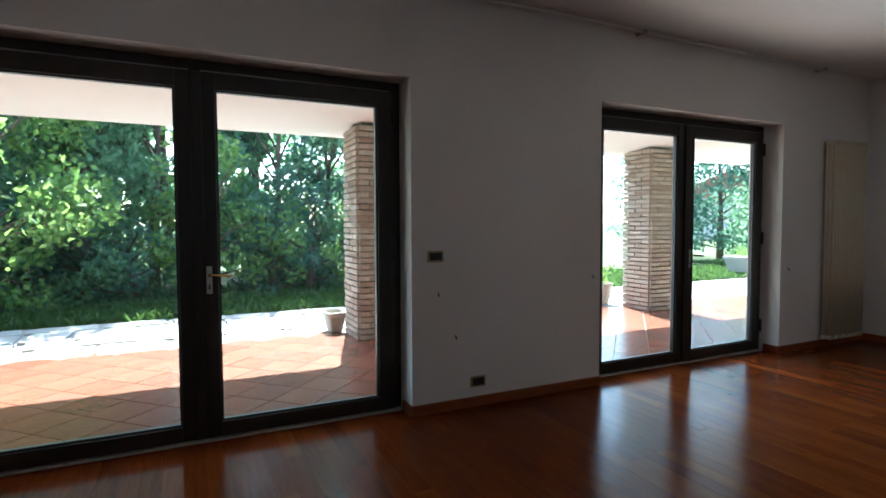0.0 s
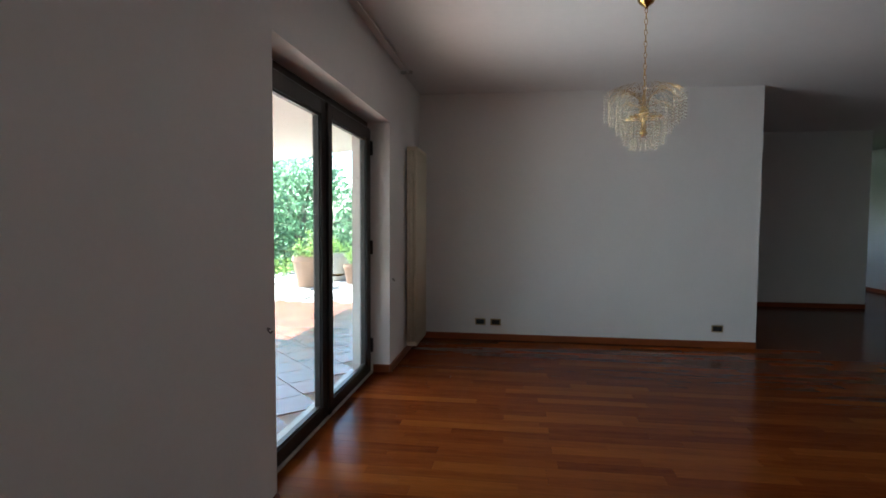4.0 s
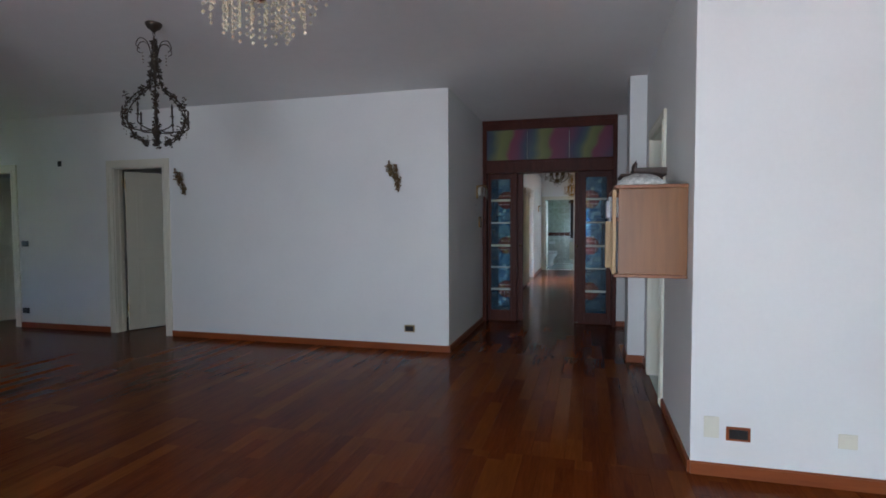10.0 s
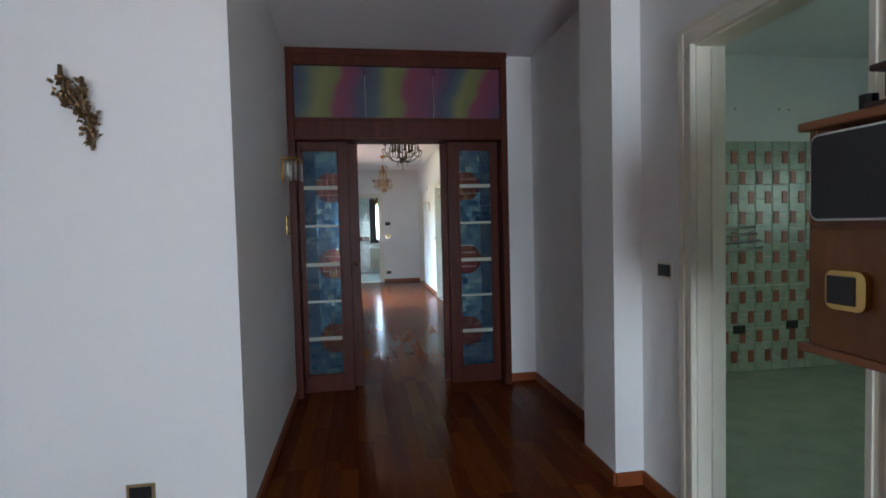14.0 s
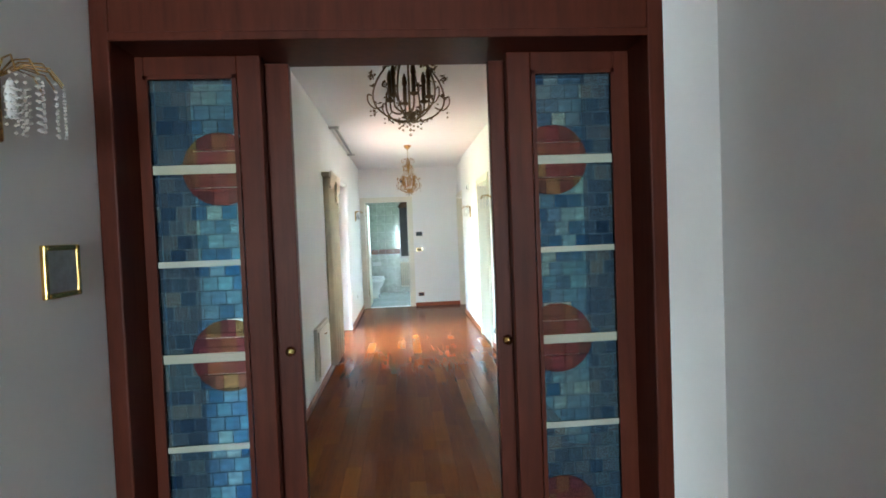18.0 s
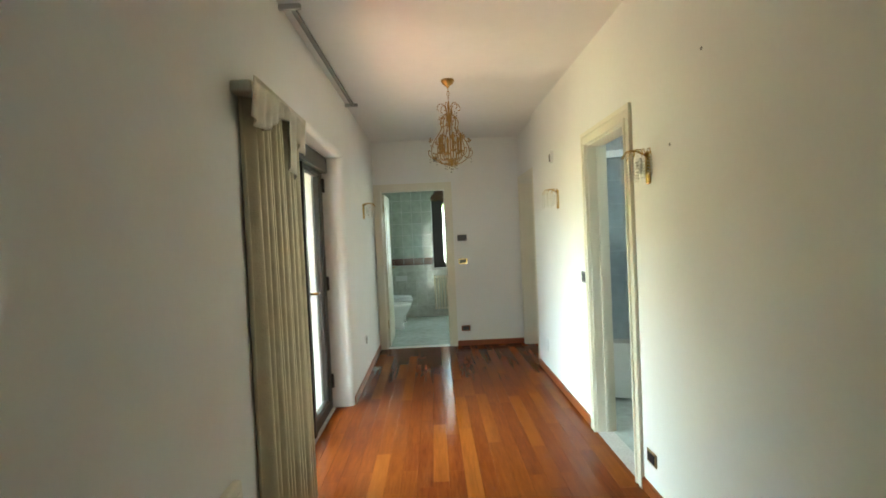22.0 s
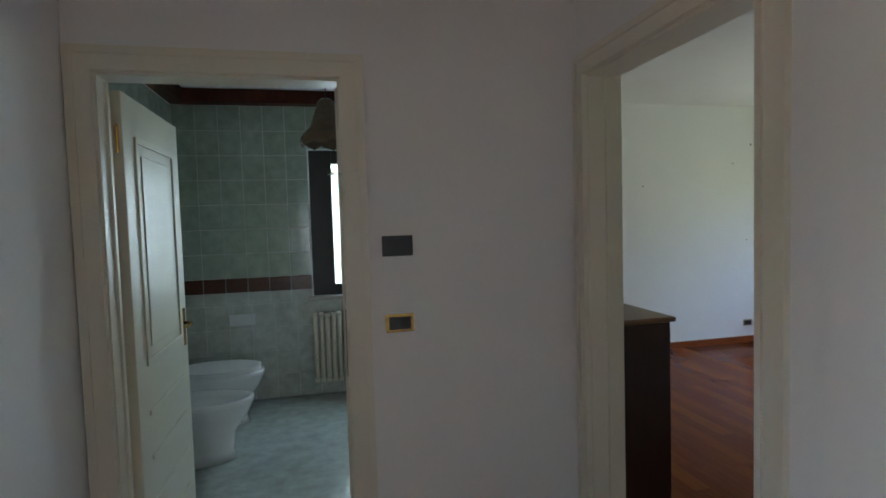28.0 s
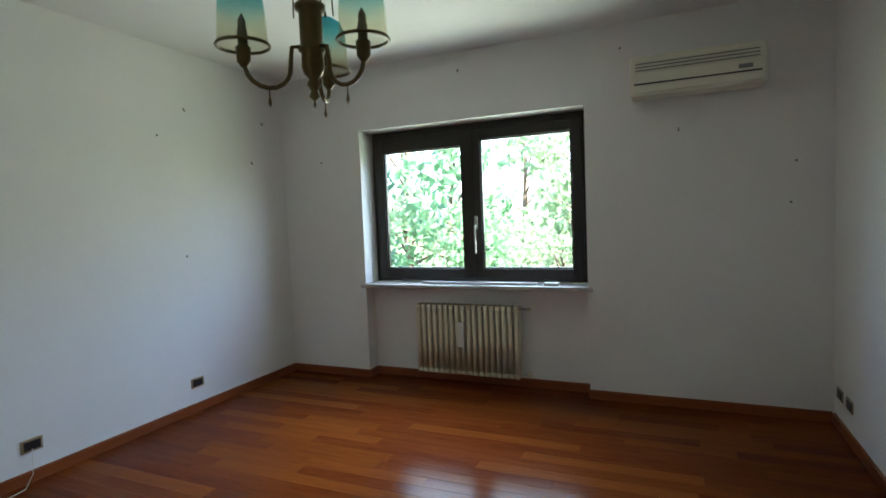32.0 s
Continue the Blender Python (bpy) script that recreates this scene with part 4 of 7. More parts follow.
# small picture in a gilt frame in the hall
pf = thing("gilt_picture", "tiny gilt frame with a faded picture", "picture", (-4.785, 6.91, 1.395), 90)
bm = bmesh.new()
for a, b, c, d in ((-0.075, -0.07, -0.060, 0.07), (0.060, -0.07, 0.075, 0.07), (-0.060, 0.055, 0.060, 0.07), (-0.060, -0.07, 0.060, -0.055)):
    box(bm, a, -0.014, b, c, 0.0, d, bevel=0.004)
part("frame", bm, GOLD, pf)
part("picture", cube(-0.060, -0.010, -0.055, 0.060, -0.004, 0.055), by_piece("faded_print", (0.25, 0.27, 0.30), (0.4, 0.4, 0.4), rough=0.3, bump=0.0, grain=40), pf, "grey faded print behind glass")

# ---- radiators ----
def radiator(at, rz, n, height, label, pitch=0.052, deep=3):
    r = thing("radiator", label, "radiator", at, rz)
    tube_mesh, head_mesh = bpy.data.meshes.new("tube"), bpy.data.meshes.new("header")
    bm = tube(bmesh.new(), [(0, 0, 0.03), (0, 0, height - 0.03)], 0.0205, 8)
    bm.to_mesh(tube_mesh)
    bm.free()
    tube_mesh.polygons.foreach_set("use_smooth", [len(f.vertices) == 4 for f in tube_mesh.polygons])
    bm = cube(-0.020, -0.035 - (deep - 1) * 0.036 - 0.017, -0.02, 0.020, -0.018, 0.02, bevel=0.006)
    bm.to_mesh(head_mesh)
    bm.free()
    for mesh in (tube_mesh, head_mesh):
        mesh.materials.append(RAD)
    for k in range(n):
        x = pitch * (k + 0.5)
        column = new("column", head_mesh)
        column.parent = r
        column.location = (x, 0, height - 0.02)
        foot = new("foot", head_mesh)
        foot.parent = column
        foot.location = (0, 0, 0.04 - height)
        for j in range(deep):
            o = new("tube", tube_mesh)
            o.parent = column
            o.location = (0, -0.035 - j * 0.036, 0.02 - height)
    for z, x, s in ((0.03, n * pitch, 1), (height - 0.03, n * pitch, 1)):
        v = part("valve", tube(bmesh.new(), [(x, -0.06, z), (x + s * 0.05, -0.06, z), (x + s * 0.055, -0.03, z), (x + s * 0.055, 0.0, z)], 0.010, 8), STEEL, r, "metal valve", smooth=True)
        part("knob", lathe(bmesh.new(), [(0.015, 0), (0.017, 0.02), (0.012, 0.028), (0, 0.03)], 12, pose(x + s * 0.055, -0.06, z, 0, 90, 0)), RAD, v)
    return r


radiator((-5.85, -2.872, 0.09), 180, 11, 2.0, "tall ivory column radiator beside the French window")
br = radiator((2.39, 18.02, 0.09), -90, 18, 0.60, "ivory column radiator under the bedroom window")
part("heat_meter", cube(0.40, -0.145, 0.24, 0.46, -0.125, 0.46, bevel=0.008), WHITE, br, "white plastic heat cost meter")
radiator((-3.95, 18.94, 0.14), 0, 10, 0.62, "ivory column radiator under the bathroom window")

# ---- air conditioner ----
ac = thing("air_conditioner", "white wall-mounted split air conditioner", "air conditioner", (2.247, 15.775, 2.212), -90)
bm = cube(-0.41, -0.195, 0.0, 0.41, 0.0, 0.27, bevel=0.02)
part("housing", bm, CASING, ac, smooth=False)
for k in range(7):
    part("grille_slat", cube(-0.37, -0.201, 0.155 + k * 0.011, 0.37, -0.193, 0.161 + k * 0.011), GREY if k % 2 else CASING, ac)
part("flap", cube(-0.385, -0.205, 0.018, 0.385, -0.190, 0.070, bevel=0.004), CASING, ac)
part("outlet_slot", cube(-0.38, -0.199, 0.074, 0.38, -0.193, 0.084), BLACK, ac)
part("display", cube(0.25, -0.201, 0.100, 0.33, -0.194, 0.125), GREY, ac)

# ---- curtain, valance, hatch and rail in the corridor ----
CLOTH = plain("cream_curtain_cloth", (0.74, 0.65, 0.46), 0.8, wear=0.12, scale=9, bump=0.3)
LACE = plain("ivory_valance_cloth", (0.72, 0.67, 0.56), 0.85, wear=0.15, scale=14, bump=0.4)
cu = thing("curtain", "cream pleated curtain drawn together at the window side", "curtain", (-4.70, 11.16, 0.0))
bm = bmesh.new()
ys = np.linspace(0.04, 0.775, 160)
rows = []
for z in (0.07, 0.5, 1.0, 1.5, 1.95, 2.12):
    amp = 0.030 + 0.008 * (2.12 - z) / 2
    rows.append([bm.verts.new((0.040 + amp * math.sin(y / 0.62 * 2 * math.pi * 9 + 0.2 * math.sin(z * 3)) + 0.006 * math.sin(y * 31 + z), y * (1.0 - 0.06 * (z / 2.1)), z)) for y in ys])
for a, b in zip(rows, rows[1:]):
    for i in range(len(ys) - 1):
        bm.faces.new((a[i], a[i + 1], b[i + 1], b[i]))
cl = part("cloth", bm, CLOTH, cu, smooth=True)
mod = cl.modifiers.new("thick", "SOLIDIFY")
mod.thickness = 0.003
bm = bmesh.new()
rows = []
for k in range(7):
    f = k / 6
    row = []
    for i, y in enumerate(np.linspace(-0.04, 0.80, 60)):
        sag = 0.13 + 0.06 * math.sin((y + 0.04) / 0.84 * math.pi * 2.3 + 0.5) + (0.22 if 0.50 < y < 0.62 else 0.0)
        row.append(bm.verts.new((0.085 + 0.014 * math.sin(i * 0.9) * f + 0.02 * (1 - f), y, 2.16 - sag * f)))
    rows.append(row)
for a, b in zip(rows, rows[1:]):
    for i in range(59):
        bm.faces.new((a[i], b[i], b[i + 1], a[i + 1]))
va = part("valance", bm, LACE, cu, "ivory draped cloth valance", smooth=True)
va.modifiers.new("thick", "SOLIDIFY").thickness = 0.004
part("header_board", cube(0.0, -0.03, 2.10, 0.085, 0.78, 2.15, bevel=0.01), LACE, cu)
ra = thing("curtain_rail", "thin grey curtain rail bare on the wall near the ceiling", "curtain rail", (-4.70, 0, 0))
part("rail", cube(0.06, 11.91, 2.755, 0.085, 14.09, 2.775), GREY, ra)
for y in (11.92, 14.08):
    part("bracket", cube(0.0, y - 0.012, 2.75, 0.12, y + 0.012, 2.78, bevel=0.004), STEEL, ra)
lr = thing("curtain_rail", "thin grey curtain rail bare over the French windows", "curtain rail", (0, -2.872, 0))
part("rail", cube(-5.7, 0.06, 2.757, -1.0, 0.08, 2.772), WHITE, lr)
for x in (-5.68, -3.3, -1.05):
    part("bracket", cube(x - 0.012, 0.0, 2.75, x + 0.012, 0.11, 2.777, bevel=0.004), STEEL, lr)
ha = thing("access_hatch", "ivory lacquered access hatch low on the corridor wall", "hatch", (-4.70, 10.23, 0.165))
part("frame", cube(0.0, 0.0, 0.0, 0.035, 0.72, 0.47, bevel=0.008), CASING, ha)
part("lid", cube(0.035, 0.03, 0.03, 0.048, 0.69, 0.44, bevel=0.006), CASING, ha)
part("latch", tube(bmesh.new(), [(0.048, 0.34, 0.37), (0.062, 0.34, 0.37), (0.064, 0.38, 0.375)], 0.005, 6), GOLD, ha, "small brass latch")


# ---- wall lamps ----
CRYSTAL = plain("cut_crystal", (0.90, 0.82, 0.62), 0.06, wear=0.05, Transmission_Weight=0.75, IOR=1.5)


def strand(bm, x, y, z, n, step=0.017, r=0.0065):
    for k in range(n):
        zz = z - k * step
        top = bm.verts.new((x, y, zz + r * 0.95))
        low = bm.verts.new((x, y, zz - r * 0.95))
        ring = [bm.verts.new((x + r * math.cos(a), y + r * math.sin(a), zz)) for a in (0, math.pi / 2, math.pi, 3 * math.pi / 2)]
        for i in range(4):
            bm.faces.new((ring[i], ring[(i + 1) % 4], top))
            bm.faces.new((ring[(i + 1) % 4], ring[i], low))


DROPS = plain("pale_crystal", (0.90, 0.88, 0.82), 0.05, wear=0.03, Transmission_Weight=0.3, IOR=1.5)


def crystal_sconce(x, y, z, rz, label):
    s = thing("wall_lamp", label, "wall lamp", (x, y, z), rz, "crystal wall lamps")
    bm = bmesh.new()
    box(bm, -0.018, -0.020, -0.085, 0.018, 0.0, 0.085, bevel=0.008)
    part("back_plate", bm, GOLD, s, "polished brass back plate")
    bm = bmesh.new()
    for k in range(9):
        a = radians(-80 + 20 * k)
        dx, dy = math.sin(a), -math.cos(a)
        tube(bm, [(0, -0.02, 0.06), (dx * 0.05, -0.02 + dy * 0.05, 0.092), (dx * 0.10, -0.02 + dy * 0.10, 0.088), (dx * 0.125, -0.02 + dy * 0.125, 0.05)], 0.0022, 5)
    tagged(part("wire_spray", bm, GOLD, s, "fine brass wire spray"), kind="stuff")
    bm = bmesh.new()
    for k in range(9):
        a = radians(-80 + 20 * k)
        for r, z0, n in ((0.125, 0.042, 8), (0.085, 0.055, 8), (0.05, 0.03, 7)):
            strand(bm, math.sin(a) * r, -0.02 - math.cos(a) * r, z0, n - abs(k - 4) // 2, 0.0165, 0.0048)
    tagged(part("crystal_beading", bm, DROPS, s, "hanging strands of cut crystal"), kind="stuff")
    part("bulb", lathe(bmesh.new(), [(0.010, -0.03), (0.012, 0.0), (0.014, 0.02), (0.008, 0.05), (0, 0.056)], 10, pose(0, -0.05, 0)), WHITE, s, "small unlit bulb", smooth=True)
    return s


CS = "brass wall lamp hung with strands of crystal"
crystal_sconce(-4.785, 6.70, 1.785, 90, CS)
crystal_sconce(-2.78, 9.505, 1.82, -90, CS)
crystal_sconce(-2.78, 11.76, 1.80, -90, CS)
crystal_sconce(-2.78, 13.77, 1.775, -90, CS)
crystal_sconce(-4.70, 15.0, 1.807, 90, CS)


def leaf_sprig(bm, p, size, seed):
    rr = random.Random(seed)
    for _ in range(3):
        d = Vector((rr.uniform(-1, 1), rr.uniform(-1, 1), rr.uniform(-0.6, 1))).normalized()
        side = d.orthogonal().normalized() * size * 0.35
        a, b = Vector(p), Vector(p) + d * size
        mid = (a + b) / 2 + d.cross(side).normalized() * size * 0.15
        v = [bm.verts.new(q) for q in (a, mid + side, b, mid - side)]
        bm.faces.new(v)


SCONCE = plain("gilt_leaf_metal", (0.24, 0.155, 0.075), 0.42, 0.8, wear=0.4, scale=20)


def iron_sconce(x, z, label):
    """A drooping spray of metal leaves and flowers that tapers to a point below, with two candle cups."""
    s = thing("wall_lamp", label, "wall lamp", (x, 5.222, z), 0, "leafy wall lamps")
    spine = smooth_line([(-0.045, -0.040, 0.12), (-0.030, -0.055, 0.06), (0.004, -0.060, 0.01), (0.030, -0.045, -0.05), (0.024, -0.020, -0.135)], 5)
    part("stem", tube(bmesh.new(), spine, [0.012 - 0.009 * k / (len(spine) - 1) for k in range(len(spine))], 8), SCONCE, s, smooth=True)
    for a, b, c in ((-0.055, -0.07, 0.125), (0.030, -0.085, 0.075)):
        arm = part("arm", tube(bmesh.new(), smooth_line([(0.0, -0.05, 0.02), (a * 0.5, -0.07, 0.02), (a, b, c - 0.02)], 4), 0.005, 7), SCONCE, s, smooth=True)
        part("candle_cup", lathe(bmesh.new(), [(0.004, -0.02), (0.020, -0.010), (0.022, 0.0), (0.010, 0.003), (0.009, 0.045), (0.0, 0.047)], 10, pose(a, b, c)), SCONCE, arm, smooth=True)
    bm = bmesh.new()
    rr = random.Random(int(abs(x) * 100))
    for k in range(95):
        f = rr.random() ** 0.8
        p = spine[min(len(spine) - 1, int(f * len(spine)))]
        wide = 0.052 * (1 - f) ** 0.6 + 0.008
        leaf_sprig(bm, (p.x + rr.uniform(-wide, wide), p.y + rr.uniform(-0.02, 0.02), p.z + rr.uniform(-0.02, 0.02)), 0.026, k)
    tagged(part("leaves", bm, SCONCE, s, "gilt and dark metal leaves"), kind="stuff")
    return s


iron_sconce(-5.365, 1.877, "bronze wall lamp of leaves and candle cups")
iron_sconce(-8.10, 1.877, "bronze wall lamp of leaves and candle cups")


# ---- chandeliers ----
def chain(bm, z0, z1, x=0.0, y=0.0, link=0.034):
    n = max(1, int((z1 - z0) / link))
    for k in range(n):
        zc, flat = z0 + (k + 0.5) * (z1 - z0) / n, k % 2
        pts = []
        for i in range(8):
            a = 2 * math.pi * i / 8
            u, w = 0.009 * math.cos(a), 0.021 * math.sin(a)
            pts.append((x + (u if flat else 0), y + (0 if flat else u), zc + w))
        tube(bm, pts, 0.0024, 5, closed=True)
    return bm


def canopy(parent, z=CEIL, material=None):
    part("canopy", lathe(bmesh.new(), [(0.055, z), (0.056, z - 0.012), (0.042, z - 0.035), (0.014, z - 0.055), (0.006, z - 0.07), (0, z - 0.07)], 18), material or GOLD, parent, smooth=True)


def spray_chandelier(x, y, mid, label):
    c = thing("chandelier", label, "chandelier", (x, y, 0), 0, "crystal fountain chandeliers")
    canopy(c)
    part("chain", chain(bmesh.new(), mid + 0.16, CEIL - 0.06), GOLD, c)
    part("stem", lathe(bmesh.new(), [(0.0, mid - 0.13), (0.018, mid - 0.125), (0.026, mid - 0.10), (0.014, mid - 0.08), (0.018, mid), (0.040, mid + 0.015), (0.022, mid + 0.04), (0.010, mid + 0.09), (0.008, mid + 0.17), (0, mid + 0.175)], 16), GOLD, c, "polished brass stem", smooth=True)
    for k in range(6):
        a = 2 * math.pi * k / 6
        part("lamp_holder", lathe(bmesh.new(), [(0.012, 0.03), (0.014, 0.08), (0.009, 0.085), (0.011, 0.11), (0.0, 0.118)], 10, pose(0, 0, mid - 0.01, 0, 90, math.degrees(a))), GOLD, c, "brass lamp holder", smooth=True)
    drops = bmesh.new()
    for ring, (count, radius, base, peak, tip, beads) in enumerate(((36, 0.25, 0.07, 0.185, 0.125, 9), (32, 0.215, 0.06, 0.165, 0.09, 9), (28, 0.172, 0.02, 0.09, 0.035, 9), (22, 0.128, -0.03, 0.03, -0.03, 9), (16, 0.085, -0.08, -0.045, -0.085, 8))):
        for k in range(count):
            a = 2 * math.pi * (k + 0.5 * (ring % 2)) / count
            ca, sa = math.cos(a), math.sin(a)
            r = radius * (1.0 if k % 2 else 0.9)
            swell = [(0.02, base), (r * 0.18, base + (peak - base) * 0.55), (r * 0.40, peak - 0.012), (r * 0.62, peak), (r * 0.82, peak - (peak - tip) * 0.25), (r * 0.95, peak - (peak - tip) * 0.6), (r, tip + 0.01)]
            wire = tube(bmesh.new(), [(u * ca, u * sa, mid + w) for u, w in swell], 0.0010, 4)
            part("gilt_wire", wire, GOLD, c)
            strand(drops, r * ca, r * sa, mid + tip, beads - 1, 0.0205, 0.0062)
    for k in range(10):
        a = 2 * math.pi * k / 10
        strand(drops, 0.055 * math.cos(a), 0.055 * math.sin(a), mid - 0.15, 4, 0.0165, 0.0055)
    tagged(part("crystal_beading", drops, CRYSTAL, c, "hanging strands of cut crystal"), kind="stuff")
    return c


spray_chandelier(-4.25, -0.96, 2.035, "brass fountain chandelier with strands of crystal")
spray_chandelier(-4.19, 1.0, 2.045, "brass fountain chandelier with strands of crystal")


PEAR = ((0.10, 0.84), (0.34, 0.78), (0.46, 0.70), (0.42, 0.61), (0.58, 0.52), (0.84, 0.41), (0.98, 0.29), (0.92, 0.19), (0.62, 0.11), (0.25, 0.075), (0.08, 0.08))
BULB = ((0.05, 0.96), (0.10, 0.80), (0.14, 0.66), (0.26, 0.54), (0.64, 0.46), (0.97, 0.34), (1.00, 0.23), (0.78, 0.11), (0.48, 0.05), (0.36, 0.03))


def cage_chandelier(x, y, low, high, r, metal, label, leaves, prof=PEAR, arms=6, candle=None, ring=0.55, size=1.0):
    """A cage of curved arms with candles inside; low: its lowest point, high: the top of the cage."""
    c = thing("chandelier", label, "chandelier", (x, y, 0), 0)
    canopy(c, material=metal)
    part("chain", chain(bmesh.new(), high + 0.02, CEIL - 0.06), metal, c)
    h = high - low
    part("stem", lathe(bmesh.new(), [(0, low + h * 0.10), (0.006, low + h * 0.11), (0.005, low + h * 0.55), (0.014, low + h * 0.70), (0.026, low + h * 0.78), (0.010, low + h * 0.83), (0.006, high), (0.0, high + 0.02)], 12), metal, c, smooth=True)
    part("bottom_bowl", lathe(bmesh.new(), [(0, low + h * 0.06), (0.012, low + h * 0.07), (0.018, low + h * 0.10), (0.030, low + h * 0.12), (0.034, low + h * 0.14), (0.028, low + h * 0.14), (0, low + h * 0.12)], 14), metal, c, smooth=True)
    rr = random.Random(int(abs(x) * 100))
    sprigs, drops = bmesh.new(), bmesh.new()
    for k in range(arms):
        a = 2 * math.pi * k / arms + 0.2
        ca, sa = math.cos(a), math.sin(a)
        line = smooth_line([(r * u * ca, r * u * sa, low + h * w) for u, w in prof])
        part("cage_arm", tube(bmesh.new(), line, 0.0042, 6), metal, c, smooth=True)
        top = smooth_line([(0.015 * ca, 0.015 * sa, low + h * 0.80), (r * 0.22 * ca, r * 0.22 * sa, low + h * 0.95), (r * 0.48 * ca, r * 0.48 * sa, low + h * 0.97), (r * 0.60 * ca, r * 0.60 * sa, low + h * 0.90), (r * 0.48 * ca, r * 0.48 * sa, low + h * 0.87)], 4)
        part("crown_scroll", tube(bmesh.new(), top, 0.0030, 6), metal, c, smooth=True)
        curl = smooth_line([(r * 0.70 * ca, r * 0.70 * sa, low + h * 0.19), (r * 0.95 * ca, r * 0.95 * sa, low + h * 0.17), (r * 1.12 * ca, r * 1.12 * sa, low + h * 0.22), (r * 1.12 * ca, r * 1.12 * sa, low + h * 0.28), (r * 1.02 * ca, r * 1.02 * sa, low + h * 0.27)], 4)
        part("foot_scroll", tube(bmesh.new(), curl, 0.0034, 6), metal, c, smooth=True)
        b = a + math.pi / arms
        cb, sb = math.cos(b), math.sin(b)
        arm = part("candle_arm", tube(bmesh.new(), smooth_line([(0.03 * cb, 0.03 * sb, low + h * 0.16), (r * 0.3 * cb, r * 0.3 * sb, low + h * 0.14), (r * (ring - 0.03) * cb, r * (ring - 0.03) * sb, low + h * 0.17), (r * ring * cb, r * ring * sb, low + h * 0.24)], 3), 0.0045, 6), metal, c, smooth=True)
        part("candle", lathe(bmesh.new(), [(0.006, 0), (0.020, 0.006), (0.024, 0.014), (0.010, 0.018), (0.010, 0.085), (0.008, 0.09), (0.013, 0.11), (0.010, 0.135), (0.002, 0.155), (0, 0.156)], 10, pose(r * ring * cb, r * ring * sb, low + h * 0.24) @ Matrix.Scale(size, 4)), candle or metal, arm, smooth=True)
        strand(drops, r * 0.40 * ca, r * 0.40 * sa, low + h * 0.84, 3, 0.022, 0.007)
        strand(drops, r * 0.30 * ca, r * 0.30 * sa, low + h * 0.09, 3, 0.022, 0.007)
        strand(drops, r * 1.06 * ca, r * 1.06 * sa, low + h * 0.15, 2, 0.022, 0.006)
        # a flower at the widest place, leaves along the arm
        for q in range(5):
            f = 2 * math.pi * q / 5
            leaf_sprig(sprigs, (r * 0.99 * ca + 0.006 * math.cos(f), r * 0.99 * sa + 0.006 * math.cos(f), low + h * 0.43 + 0.012 * math.sin(f)), 0.020, k * 5 + q)
        for _ in range(leaves // arms):
            p = line[rr.randrange(len(line))]
            leaf_sprig(sprigs, (p.x + rr.uniform(-0.010, 0.010), p.y + rr.uniform(-0.010, 0.010), p.z + rr.uniform(-0.02, 0.02)), 0.024, rr.random())
    strand(drops, 0, 0, low + h * 0.045, 3, 0.024, 0.009)
    tagged(part("metal_leaves", sprigs, metal, c, "small metal leaves and flowers"), kind="stuff")
    tagged(part("crystal_beading", drops, CRYSTAL, c, "hanging crystal drops"), kind="stuff")
    return c


ANTIQUE = plain("antique_gilt", (0.40, 0.23, 0.075), 0.30, 1.0, wear=0.35, scale=25)
IRON = plain("dark_iron", (0.075, 0.058, 0.044), 0.45, 0.7, wear=0.3)
cage_chandelier(-6.35, 2.96, 1.92, 2.68, 0.21, IRON, "dark wrought-iron chandelier of leaves and candle arms", 330, BULB, 6, ring=0.98, size=0.6)
cage_chandelier(-3.813, 7.97, 1.95, 2.53, 0.175, BRONZE, "dark bronze cage chandelier with crystal drops", 54, candle=BRONZE)
cage_chandelier(-3.745, 13.45, 2.045, 2.60, 0.165, ANTIQUE, "gilt cage chandelier with flowers and crystal drops", 66)


def shade_glass():
    n = Nodes("blue_tinted_shade_glass")
    c = n.add("ShaderNodeTexCoord").outputs["Generated"]
    sep = n.add("ShaderNodeSeparateXYZ")
    n.link(c, sep.inputs[0])
    col = n.ramp(sep.outputs["Z"], (0.0, (0.95, 0.94, 0.86)), (0.42, (0.92, 0.94, 0.88)), (0.66, (0.66, 0.86, 0.88)), (1.0, (0.38, 0.72, 0.78)))
    n.put(col, 0.12, 0.0)
    clear, mx = n.add("ShaderNodeBsdfTransparent"), n.add("ShaderNodeMixShader")
    n.link(col, clear.inputs[0])
    mx.inputs[0].default_value = 0.92
    n.link(n.b.outputs[0], mx.inputs[1])
    n.link(clear.outputs[0], mx.inputs[2])
    n.link(mx.outputs[0], n.t.nodes["Material Output"].inputs["Surface"])
    return n.mat


